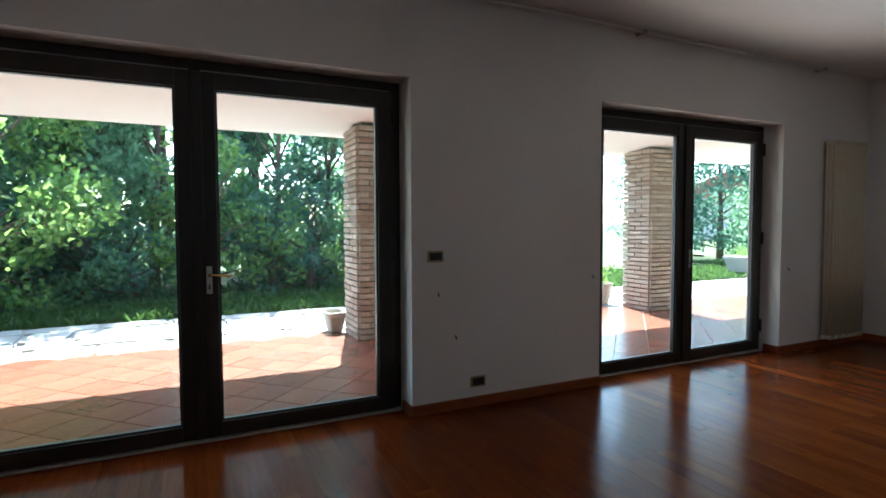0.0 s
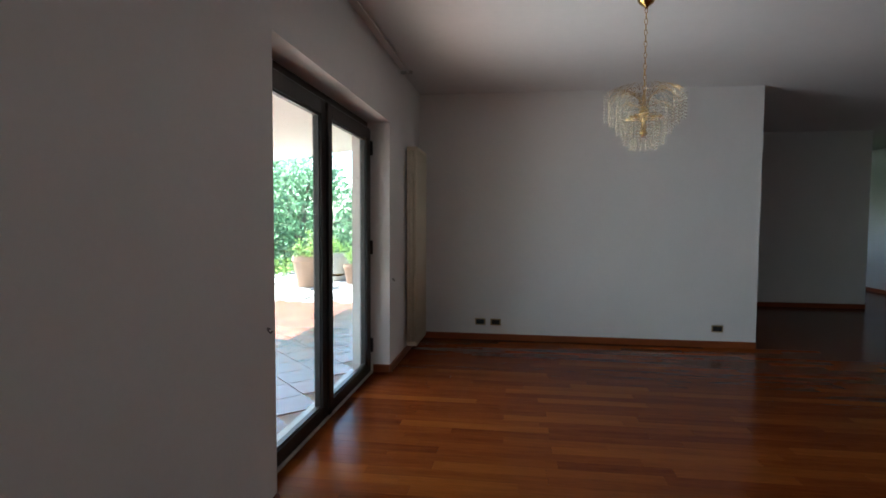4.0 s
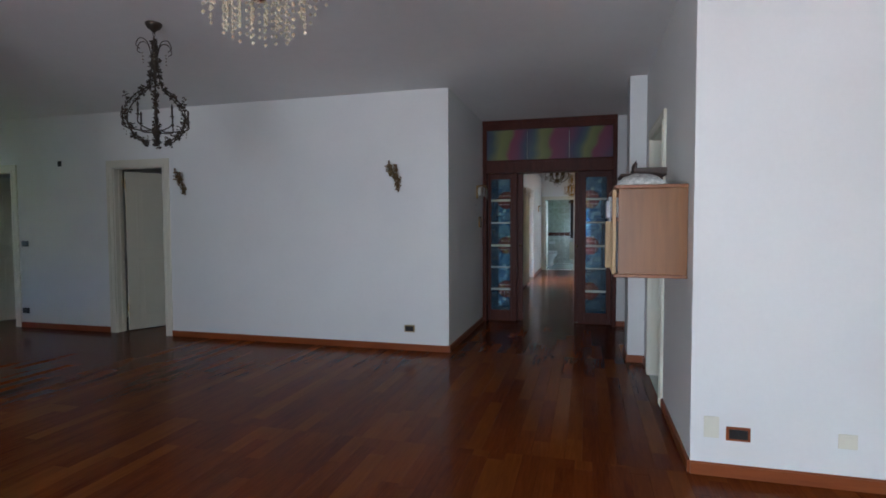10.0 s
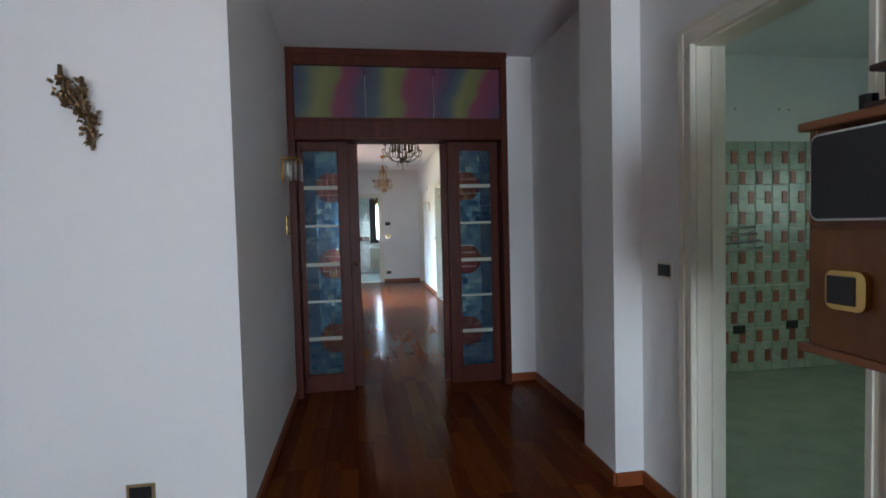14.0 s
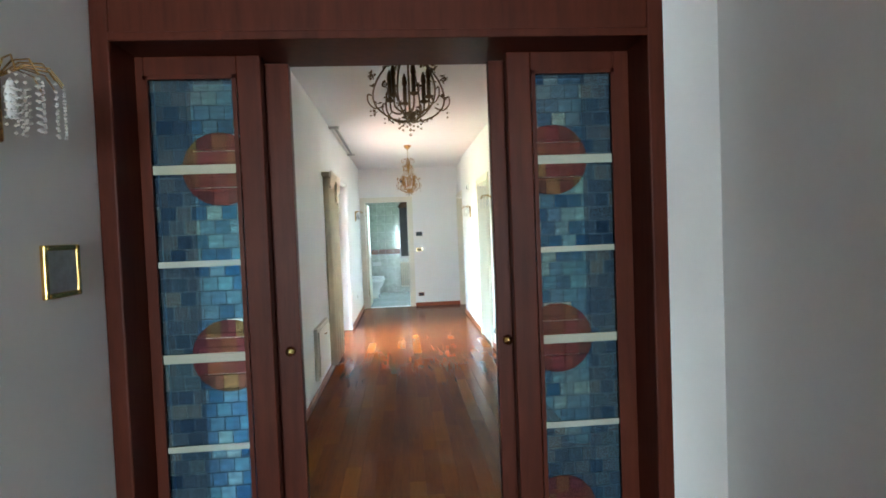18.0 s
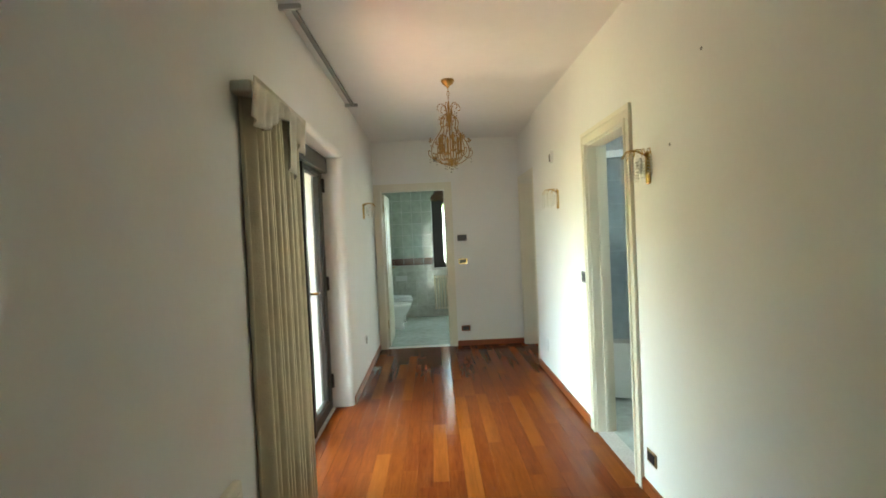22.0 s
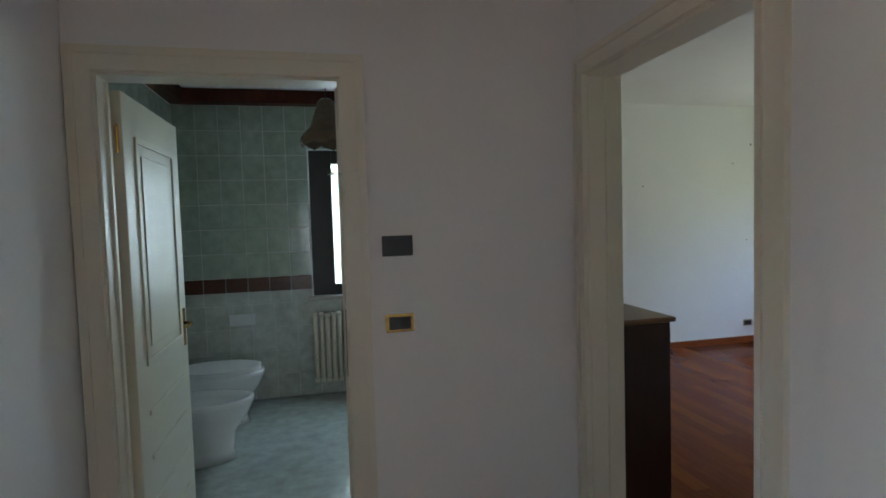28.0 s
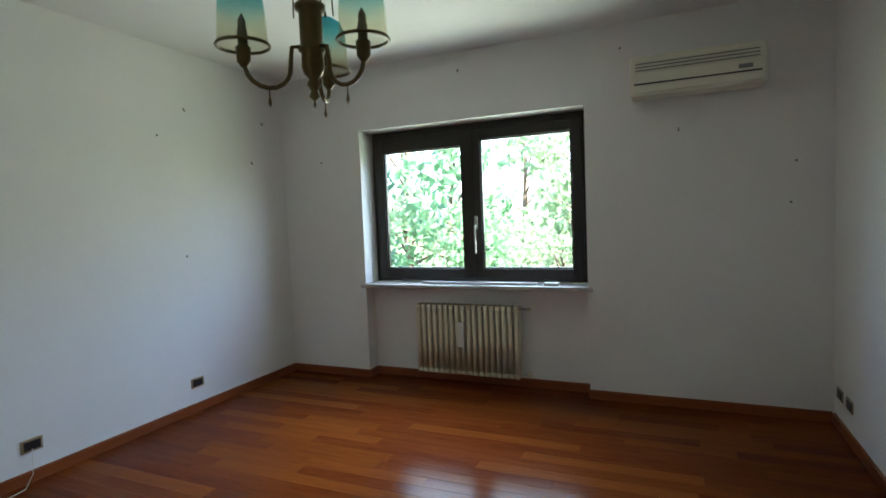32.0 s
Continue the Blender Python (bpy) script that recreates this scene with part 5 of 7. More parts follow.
SHADE = shade_glass()
OLDBRASS = plain("tarnished_brass", (0.13, 0.10, 0.045), 0.32, 1.0, wear=0.3)
bc = thing("chandelier", "tarnished brass chandelier with blue-tinted bell glass shades", "chandelier", (-0.205, 17.145, 0.022))
canopy(bc, material=OLDBRASS)
part("chain", chain(bmesh.new(), 2.47, CEIL - 0.06), OLDBRASS, bc)
part("ring", tube(bmesh.new(), [(0.022 * math.cos(a), 0, 2.655 + 0.022 * math.sin(a)) for a in np.linspace(0, 2 * math.pi, 13)[:-1]], 0.004, 6, closed=True), OLDBRASS, bc)
part("stem", lathe(bmesh.new(), [(0, 1.845), (0.006, 1.86), (0.004, 1.875), (0.020, 1.89), (0.012, 1.91), (0.026, 1.935), (0.018, 1.955), (0.036, 1.975), (0.044, 2.0), (0.040, 2.05), (0.052, 2.06), (0.043, 2.07), (0.043, 2.20), (0.056, 2.21), (0.058, 2.225), (0.022, 2.245), (0.018, 2.275), (0.012, 2.30), (0.012, 2.44), (0.006, 2.47), (0, 2.475)], 18), OLDBRASS, bc, "turned dark brass stem", smooth=True)
for k in range(3):
    a = radians(22 + 120 * k)
    ca, sa = math.cos(a), math.sin(a)
    at = lambda u, z: (u * ca, u * sa, z)
    bow = [at(0.045, 2.07), at(0.075, 2.065), at(0.082, 2.01)] + [at(0.164 - 0.080 * math.cos(f), 1.985 - 0.075 * math.sin(f)) for f in np.linspace(0.15, math.pi - 0.1, 9)] + [at(0.245, 1.985), at(0.246, 2.01)]
    arm = part("arm", tube(bmesh.new(), bow, 0.0085, 8), OLDBRASS, bc, smooth=True)
    part("cup", lathe(bmesh.new(), [(0.010, 2.01), (0.024, 2.03), (0.027, 2.08), (0.018, 2.085), (0.018, 2.14), (0.013, 2.145), (0.015, 2.17), (0, 2.20)], 12, pose(0.246 * ca, 0.246 * sa, -0.035)), OLDBRASS, arm, smooth=True)
    ring = [(0.246 * ca + 0.090 * math.cos(t), 0.246 * sa + 0.090 * math.sin(t), 2.051) for t in np.linspace(0, 2 * math.pi, 25)[:-1]]
    part("gallery_ring", tube(bmesh.new(), ring, 0.006, 6, closed=True), OLDBRASS, arm)
    bm = lathe(bmesh.new(), [(0.090, 2.09), (0.085, 2.12), (0.082, 2.19), (0.077, 2.24), (0.062, 2.28), (0.03, 2.303), (0.003, 2.308)], 24, pose(0.246 * ca, 0.246 * sa, -0.035))
    bmesh.ops.delete(bm, geom=[f for f in bm.faces if len(f.verts) > 4], context="FACES")
    sh = part("shade", bm, SHADE, arm, "bell glass shade, blue above and clear amber below", smooth=True)
    sh.modifiers.new("thick", "SOLIDIFY").thickness = 0.003
    part("finial", lathe(bmesh.new(), [(0.005, 2.308), (0.006, 2.318), (0.002, 2.335), (0, 2.336)], 8, pose(0.246 * ca, 0.246 * sa, -0.035)), OLDBRASS, arm)
    part("drop", lathe(bmesh.new(), [(0, 1.84), (0.007, 1.855), (0.003, 1.88), (0.002, 1.92)], 8, pose(0.164 * ca, 0.164 * sa, 0)), OLDBRASS, arm, smooth=True)
    b = a + math.pi / 3
    sc = [(0.03 * math.cos(b), 0.03 * math.sin(b), 2.23), (0.06 * math.cos(b), 0.06 * math.sin(b), 2.28), (0.085 * math.cos(b), 0.085 * math.sin(b), 2.28), (0.088 * math.cos(b), 0.088 * math.sin(b), 2.20)]
    part("scroll", tube(bmesh.new(), sc, 0.003, 6), OLDBRASS, bc, smooth=True)

# ---- hanging cabinet with the surveillance equipment ----
OAK = wood("orange_oak", (0.19, 0.072, 0.017), (0.27, 0.110, 0.029), 0.35, (14.0, 14.0, 1.2))
OAKDARK = wood("reddish_oak", (0.20, 0.075, 0.03), (0.30, 0.12, 0.05), 0.4, (14.0, 1.2, 14.0))
BATTEN = wood("pale_pine", (0.44, 0.28, 0.13), (0.58, 0.40, 0.20), 0.5)


def screen_material(name, colour, strength, noisy):
    n = Nodes(name)
    v = n.coords((1, 1, 1))
    f = n.noise(18.0, 4.0, v)
    col = n.ramp(f, (0.35, tuple(c * noisy for c in colour)), (0.65, colour))
    n.put((0.02, 0.02, 0.02), 0.15)
    n.link(col, n.b.inputs["Emission Color"])
    n.b.inputs["Emission Strength"].default_value = strength
    return n.mat


CX, CY0, CY1, CZ0, CZ1 = -3.215, 3.045, 3.875, 1.045, 1.58
hc = thing("hanging_cabinet", "orange oak hanging cabinet with open shelves, fixed beside the kitchen door", "cabinet")
part("side_panel", cube(CX + 0.01, CY0, CZ0 + 0.02, -2.832, CY0 + 0.02, CZ1 - 0.02, bevel=0.002), OAK, hc)
part("side_panel", cube(CX + 0.01, CY1 - 0.02, CZ0 + 0.02, -2.832, CY1, CZ1 - 0.02, bevel=0.002), OAK, hc)
part("top_board", cube(CX - 0.012, CY0 - 0.012, CZ1 - 0.02, -2.832, CY1 + 0.012, CZ1, bevel=0.004), OAKDARK, hc)
part("bottom_board", cube(CX - 0.012, CY0 - 0.012, CZ0, -2.832, CY1 + 0.012, CZ0 + 0.02, bevel=0.004), OAKDARK, hc)
part("back_board", cube(-2.842, CY0 + 0.02, CZ0 + 0.02, -2.833, CY1 - 0.02, CZ1 - 0.02), OAKDARK, hc)
part("divider", cube(CX + 0.005, 3.598, CZ0 + 0.02, -2.845, 3.613, CZ1 - 0.02), OAKDARK, hc)
part("shelf", cube(CX + 0.005, CY0 + 0.02, 1.375, -2.845, 3.598, 1.395), OAKDARK, hc)
part("shelf", cube(CX + 0.005, 3.613, 1.335, -2.845, CY1 - 0.02, 1.35), OAKDARK, hc)
part("flap", cube(CX - 0.004, 3.613, CZ0 + 0.02, CX + 0.012, CY1 - 0.02, 1.335, bevel=0.003), OAK, hc, "orange oak panel")
part("batten", cube(CX - 0.022, 3.078, CZ0 + 0.015, CX - 0.0, 3.145, CZ1 - 0.025, bevel=0.003), BATTEN, hc, "pale pine batten with screws")
part("batten", cube(CX - 0.045, 3.512, CZ0 + 0.02, CX - 0.0, 3.598, 1.375, bevel=0.003), BATTEN, hc, "pale pine batten with screws")
part("batten", cube(CX - 0.018, 3.460, CZ0 + 0.015, CX - 0.0, 3.489, 1.375, bevel=0.003), BATTEN, hc, "pale pine batten with screws")
for y, z in ((3.112, 1.12), (3.112, 1.32), (3.112, 1.5), (3.536, 1.10), (3.536, 1.2), (3.536, 1.3)):
    part("screw", lathe(bmesh.new(), [(0.0, 0.0), (0.005, 0.0), (0.004, 0.002), (0, 0.0025)], 8, pose(CX - (0.045 if y > 3.417 else 0.022), y, z, 0, -90, 0)), STEEL, hc)

def rounded(y0, y1, z0, z1, x0, x1, r):
    """A slab with rounded corners that faces along x."""
    line = [(cy + r * math.cos(f + a), cz + r * math.sin(f + a)) for cy, cz, a in ((y1 - r, z1 - r, 0), (y0 + r, z1 - r, math.pi / 2), (y0 + r, z0 + r, math.pi), (y1 - r, z0 + r, 1.5 * math.pi)) for f in np.linspace(0, math.pi / 2, 6)]
    bm = prism(bmesh.new(), line, x0, x1)
    bmesh.ops.transform(bm, matrix=Matrix(((0, 0, 1, 0), (1, 0, 0, 0), (0, 1, 0, 0), (0, 0, 0, 1))), verts=bm.verts)
    return bm


tab = thing("small_monitor", "black flat tablet in a white rim standing on the shelf", "monitor", (0, 0, 0))
part("rim", rounded(3.641, 3.842, 1.352, 1.545, CX - 0.02, CX - 0.004, 0.022), WHITE, tab)
part("screen", rounded(3.646, 3.837, 1.357, 1.540, CX - 0.0225, CX - 0.019, 0.018), BLACK, tab)
lk = thing("door_station", "small black intercom unit with a gilt rim", "intercom")
part("rim", rounded(3.703, 3.799, 1.16, 1.245, CX - 0.022, CX - 0.004, 0.020), GOLD, lk)
part("display", cube(CX - 0.025, 3.727, 1.172, CX - 0.021, 3.792, 1.233), BLACK, lk)
rec = thing("video_recorder", "silver video recorder box pushed onto the shelf", "recorder")
part("casing", cube(CX - 0.045, 3.350, 1.396, -2.92, 3.589, 1.505, bevel=0.003), plain("silver_plastic", (0.42, 0.42, 0.44), 0.35), rec)
for k in range(3):
    part("label_bar", cube(CX - 0.0465, 3.417, 1.43 + 0.02 * k, CX - 0.0445, 3.532, 1.436 + 0.02 * k), GREY, rec)
dec = thing("receiver_box", "white receiver carton with grey front beside the recorder", "receiver")
part("casing", cube(CX - 0.02, 3.164, 1.396, -2.92, 3.346, 1.515, bevel=0.003), WHITE, dec)
part("front", cube(CX - 0.024, 3.169, 1.40, CX - 0.019, 3.341, 1.51), plain("grey_front", (0.30, 0.30, 0.33), 0.3), dec)
for z in (1.425, 1.45, 1.485):
    part("slot", cube(CX - 0.026, 3.179, z, CX - 0.0235, 3.322, z + 0.006), BLACK, dec)
part("indicator", cube(CX - 0.026, 3.202, 1.468, CX - 0.0235, 3.226, 1.472), screen_material("yellow_light", (1.0, 0.7, 0.1), 0.3, 0.8), dec, "small yellow light")
mon = thing("surveillance_monitor", "flat monitor with grey camera tiles and a blue tile", "monitor")
part("bezel", cube(CX + 0.004, 3.155, 1.067, CX + 0.04, 3.457, 1.372, bevel=0.004), plain("dark_grey_bezel", (0.06, 0.065, 0.07), 0.3), mon)
GREYTILE, BLUETILE = screen_material("grey_camera_tile", (0.36, 0.39, 0.37), 0.011, 0.25), screen_material("blue_camera_tile", (0.015, 0.03, 0.55), 0.013, 0.9)
for i in range(3):
    for j in range(3):
        y1 = 3.448 - i * 0.100
        z1 = 1.362 - j * 0.089
        blue = (i >= 1 and j == 2) or (i == 2 and j == 0)
        part("camera_tile", cube(CX + 0.001, y1 - 0.0985, z1 - 0.0875, CX + 0.0038, y1, z1), BLUETILE if blue else GREYTILE, mon)
part("menu_bar", cube(CX + 0.0012, 3.226, 1.078, CX + 0.0036, 3.379, 1.081), WHITE, mon)

CARVED = wood("carved_dark_wood", (0.035, 0.018, 0.012), (0.08, 0.04, 0.025), 0.45)
gal = thing("carved_shelf", "small dark carved wooden shelf with finials lying on the cabinet", "ornament", (-3.035, 3.570, CZ1), 0)
part("base", cube(-0.14, -0.16, 0.001, 0.14, 0.20, 0.022, bevel=0.004), CARVED, gal)
part("box", cube(-0.12, -0.12, 0.022, 0.12, 0.17, 0.085, bevel=0.005), CARVED, gal)
part("cornice", cube(-0.14, -0.15, 0.085, 0.14, 0.19, 0.10, bevel=0.005), CARVED, gal)
part("upper_step", cube(-0.06, -0.15, 0.10, 0.14, 0.10, 0.135, bevel=0.004), CARVED, gal)
for k in range(5):
    part("finial", lathe(bmesh.new(), [(0.010, 0), (0.004, 0.008), (0.011, 0.018), (0.009, 0.028), (0.004, 0.034), (0.005, 0.040), (0.0, 0.048)], 10, pose(-0.045, -0.13 + 0.055 * k, 0.135)), CARVED, gal, smooth=True)
    part("gallery_slat", cube(-0.125, -0.11 + 0.06 * k, 0.03, -0.119, -0.075 + 0.06 * k, 0.078), CARVED, gal)
bm = bmesh.new()
rows = []
for i in range(15):
    row = []
    for j in range(25):
        u, v = i / 14 * 2 - 1, j / 24 * 2 - 1
        h = max(0.0, 1 - u * u) ** 0.6 * max(0.0, 1 - v * v) ** 0.5
        row.append(bm.verts.new((u * 0.14, v * 0.17, 0.004 + 0.075 * h + 0.012 * noise.noise((u * 4, v * 5, 1.0)))))
    rows.append(row)
for a, b in zip(rows, rows[1:]):
    for j in range(24):
        bm.faces.new((a[j], b[j], b[j + 1], a[j + 1]))
dl = one("crochet_doily", bm, plain("white_crochet", (0.70, 0.69, 0.64), 0.9, wear=0.6, scale=45, bump=0.8), "crumpled white crocheted doily on top of the cabinet", "doily", (-3.07, 3.245, CZ1), smooth=True)
dl.modifiers.new("thick", "SOLIDIFY").thickness = 0.004
one("black_tin", lathe(bmesh.new(), [(0.0, 0.0), (0.018, 0.0), (0.018, 0.045), (0.0, 0.045)], 12), BLACK, "little black tin on the cabinet top", "tin", (-3.14, 3.789, CZ1 + 0.001))
one("paper_card", cube(0, 0, 0, 0.05, 0.003, 0.035), WHITE, "small white card leaning on the carved shelf", "card", (-3.185, 3.684, CZ1 + 0.001), -90)

# ---- dresser in the bedroom ----
DRESS = wood("dark_walnut", (0.020, 0.008, 0.006), (0.045, 0.018, 0.012), 0.35)
DTOP = wood("walnut_top", (0.09, 0.04, 0.02), (0.15, 0.07, 0.035), 0.3, (14.0, 1.2, 14.0))
dr = thing("dresser", "dark walnut chest of drawers behind the bedroom door frame", "dresser", (-2.565, 16.25, 0))
part("carcass", cube(0.0, 0.015, 0.14, 0.370, 0.62, 1.027, bevel=0.004), DRESS, dr)
part("top", cube(0.0, 0.0, 1.027, 0.395, 0.635, 1.052, bevel=0.008), DTOP, dr, "polished walnut top")
for x in (0.03, 0.32):
    for y in (0.05, 0.585):
        part("leg", lathe(bmesh.new(), [(0.016, 0.0), (0.022, 0.03), (0.018, 0.10), (0.028, 0.14)], 10, pose(x, y, 0)), DRESS, dr)
for k in range(4):
    d = part("drawer", cube(0.370, 0.03, 0.165 + k * 0.21, 0.383, 0.605, 0.36 + k * 0.21, bevel=0.004), DRESS, dr)
    for y in (0.18, 0.45):
        part("handle", tube(bmesh.new(), [(0.383, y - 0.04, 0.262 + k * 0.21), (0.403, y - 0.03, 0.262 + k * 0.21), (0.403, y + 0.03, 0.262 + k * 0.21), (0.383, y + 0.04, 0.262 + k * 0.21)], 0.004, 6), GOLD, d)
one("loose_cable", tube(bmesh.new(), [(-0.10, 19.335, 0.20), (-0.12, 19.31, 0.06), (-0.18, 19.28, 0.005), (-0.38, 19.24, 0.005), (-0.60, 19.13, 0.005), (-0.75, 18.97, 0.005), (-0.83, 18.78, 0.005), (-0.80, 18.55, 0.005), (-0.82, 18.40, 0.005), (-0.90, 18.25, 0.005)], 0.0018, 6), CASING, "thin white cable lying on the parquet", "cable", smooth=True)

# ---- bathroom ----
TILE_GREEN = by_piece("pale_green_tile", (0.50, 0.57, 0.47), (0.52, 0.59, 0.49), (0.51, 0.58, 0.48), rough=0.10, bump=0.02, grain=12, joined=True)
TILE_PALE = by_piece("off_white_tile", (0.66, 0.69, 0.62), (0.68, 0.71, 0.64), rough=0.10, bump=0.02, grain=12, joined=True)
TILE_BAND = by_piece("brown_border_tile", (0.10, 0.045, 0.03), (0.16, 0.07, 0.045), (0.13, 0.055, 0.035), rough=0.2, bump=0.1, joined=True)
TILE_FLOOR = by_piece("grey_green_floor_tile", (0.46, 0.52, 0.48), (0.50, 0.56, 0.52), rough=0.2, bump=0.03, grain=10, joined=True)


def tiled(name, axis, face, side, lo, hi, z0, z1, w, h, material, label, gap=0.002):
    """Tiles on a wall in one mesh, each with its edges."""
    bm_v, bm_f = [], []
    nx, nz = max(1, round((hi - lo) / w)), max(1, round((z1 - z0) / h))
    w, h = (hi - lo) / nx, (z1 - z0) / nz
    for i in range(nx):
        for j in range(nz):
            a, b, c, d = lo + i * w + gap, lo + (i + 1) * w - gap, z0 + j * h + gap, z0 + (j + 1) * h - gap
            k = len(bm_v)
            for off, inset in ((0.0, 0.0), (0.005, 0.0), (0.007, 0.003)):
                for p, q in ((a + inset, c + inset), (b - inset, c + inset), (b - inset, d - inset), (a + inset, d - inset)):
                    bm_v.append((p, face + side * off, q) if axis == "x" else (face + side * off, p, q))
            for r in (0, 4):
                for s in range(4):
                    t = (s + 1) % 4
                    bm_f.append((k + r + s, k + r + t, k + r + 4 + t, k + r + 4 + s))
            bm_f.append((k + 8, k + 9, k + 10, k + 11))
    mesh = bpy.data.meshes.new(name)
    mesh.from_pydata(bm_v, [], bm_f)
    mesh.materials.append(material)
    ob = new(name, mesh)
    return tagged(ob, label, "tiles", kind="stuff")


GT, WT, BT = "pale green wall tiles of the bathroom", "off-white wall tiles of the bathroom", "brown border of the bathroom tiles"
for z0, z1, h, mat, lab in ((0.0, 0.86, 0.215, TILE_PALE, WT), (0.86, 0.97, 0.11, TILE_PALE, WT), (0.97, 1.10, 0.13, TILE_BAND, BT), (1.10, 2.60, 0.215, TILE_GREEN, GT)):
    tiled("wall_tiles", "y", -5.05, 1, 16.27, 18.95, z0, z1, 0.2, h, mat, lab)
    tiled("wall_tiles", "x", 18.95, -1, -5.042, -2.735 if z0 == 0.0 else -3.94, z0, z1, 0.2, h, mat, lab)
tiled("wall_tiles", "x", 18.95, -1, -3.94, -2.735, 2.23, 2.60, 0.2, 0.2, TILE_GREEN, "pale green wall tiles of the bathroom")
structure("bath_floor", cube(-5.05, 16.27, -0.011, -2.735, 18.95, 0.0), TILE_FLOOR, "pale grey-green tiled bathroom floor", "floor")
structure("bath_threshold", cube(-4.605, 16.15, -0.011, -3.742, 16.27, 0.001), MARBLE, "grey stone threshold", "floor")
structure("bath_ceiling_cornice", cube(-5.045, 18.81, 2.60, -2.74, 18.945, 2.715, bevel=0.01), DARKWOOD, "dark wooden cornice under the bathroom ceiling", "trim")
structure("bath_side_cornice", cube(-5.045, 16.275, 2.60, -4.91, 18.81, 2.715, bevel=0.01), DARKWOOD, "dark wooden cornice under the bathroom ceiling", "trim")
structure("bath_ceiling", cube(-5.05, 16.271, 2.715, -2.735, 18.95, 2.755), CEILING, "lowered white bathroom ceiling", "ceiling")


def toilet(name, at, rz, label, seat):
    t = thing(name, label, name.replace("_", " "), at, rz)
    t.scale = (1.08, 1.28, 1.05)
    bm = bmesh.new()
    rings = []
    for z, sx, sy, oy in ((0.0, 0.115, 0.20, -0.26), (0.06, 0.105, 0.185, -0.26), (0.18, 0.11, 0.19, -0.27), (0.28, 0.155, 0.235, -0.29), (0.36, 0.185, 0.265, -0.29), (0.395, 0.187, 0.27, -0.29), (0.398, 0.165, 0.245, -0.29), (0.36, 0.145, 0.22, -0.29), (0.26, 0.09, 0.13, -0.29)):
        rings.append([bm.verts.new((sx * math.sin(2 * math.pi * i / 28), oy + sy * math.cos(2 * math.pi * i / 28), z)) for i in range(28)])
    for a, b in zip(rings, rings[1:]):
        for i in range(28):
            bm.faces.new((a[i], b[i], b[(i + 1) % 28], a[(i + 1) % 28]))
    bm.faces.new(rings[0])
    bm.faces.new(rings[-1][::-1])
    bmesh.ops.recalc_face_normals(bm, faces=bm.faces)
    part("bowl", bm, CERAMIC, t, smooth=True)
    part("foot", cube(-0.10, -0.14, 0.0, 0.10, -0.004, 0.36, bevel=0.03), CERAMIC, t)
    if seat:
        for nm, z, d in (("seat", 0.400, 0.018), ("lid", 0.420, 0.016)):
            bm = prism(bmesh.new(), [(0.19 * math.sin(2 * math.pi * i / 28), -0.285 + 0.255 * math.cos(2 * math.pi * i / 28)) for i in range(28)][::-1], z, z + d)
            part(nm, bm, WHITE, t)
    else:
        bm = tube(bmesh.new(), [(0, -0.075, 0.395), (0, -0.075, 0.47), (0, -0.12, 0.485), (0, -0.17, 0.455)], 0.012, 8)
        part("tap", bm, STEEL, t, "chrome tap", smooth=True)
        part("tap_lever", tube(bmesh.new(), [(0, -0.075, 0.47), (0, -0.05, 0.52)], 0.009, 8), STEEL, t, "chrome lever", smooth=True)
    return t


toilet("toilet", (-5.042, 18.42, 0), 90, "white ceramic toilet with a closed lid", True)
toilet("bidet", (-5.042, 17.75, 0), 90, "white ceramic bidet with a chrome tap", False)
dh = thing("soap_dish", "white ceramic shelf with a blue bottle on the tiles", "shelf", (-5.042, 18.08, 0.78))
part("shelf", cube(0.0, -0.08, 0.0, 0.11, 0.08, 0.025, bevel=0.008), CERAMIC, dh)
one("soap_bottle", lathe(bmesh.new(), [(0, 0), (0.028, 0), (0.030, 0.09), (0.012, 0.12), (0.012, 0.14), (0.016, 0.142), (0.016, 0.16), (0, 0.162)], 14), plain("blue_plastic", (0.03, 0.12, 0.40), 0.3), "blue plastic soap bottle", "bottle", (-4.99, 18.08, 0.806), smooth=True)
one("flush_plate", cube(-0.11, -0.02, -0.05, 0.11, 0, 0.05, bevel=0.006), CERAMIC, "white flush plate on the tiles", "flush plate", (-4.55, 18.942, 0.73))
vl = thing("sheer_curtain", "thin white curtain inside the bathroom window", "curtain", (-3.74, 18.985, 1.0))
bm = bmesh.new()
ro = [[bm.verts.new((0.51 * i / 60, 0.012 * math.sin(i * 0.9), z)) for i in range(61)] for z in (0.0, 1.0)]
for i in range(60):
    bm.faces.new((ro[0][i], ro[0][i + 1], ro[1][i + 1], ro[1][i]))


def sheer():
    n = Nodes("sheer_cloth")
    a, b, m = n.add("ShaderNodeBsdfTransparent"), n.add("ShaderNodeBsdfTranslucent"), n.add("ShaderNodeMixShader")
    b.inputs[0].default_value = (0.8, 0.8, 0.78, 1)
    w = n.add("ShaderNodeTexWave", Scale=60.0)
    n.link(n.coords(), w.inputs["Vector"])
    r = n.add("ShaderNodeMapRange")
    n.link(w.outputs["Fac"], r.inputs[0])
    r.inputs[3].default_value, r.inputs[4].default_value = 0.45, 0.7
    n.link(r.outputs[0], m.inputs[0])
    n.link(a.outputs[0], m.inputs[1])
    n.link(b.outputs[0], m.inputs[2])
    n.link(m.outputs[0], n.t.nodes["Material Output"].inputs["Surface"])
    return n.mat


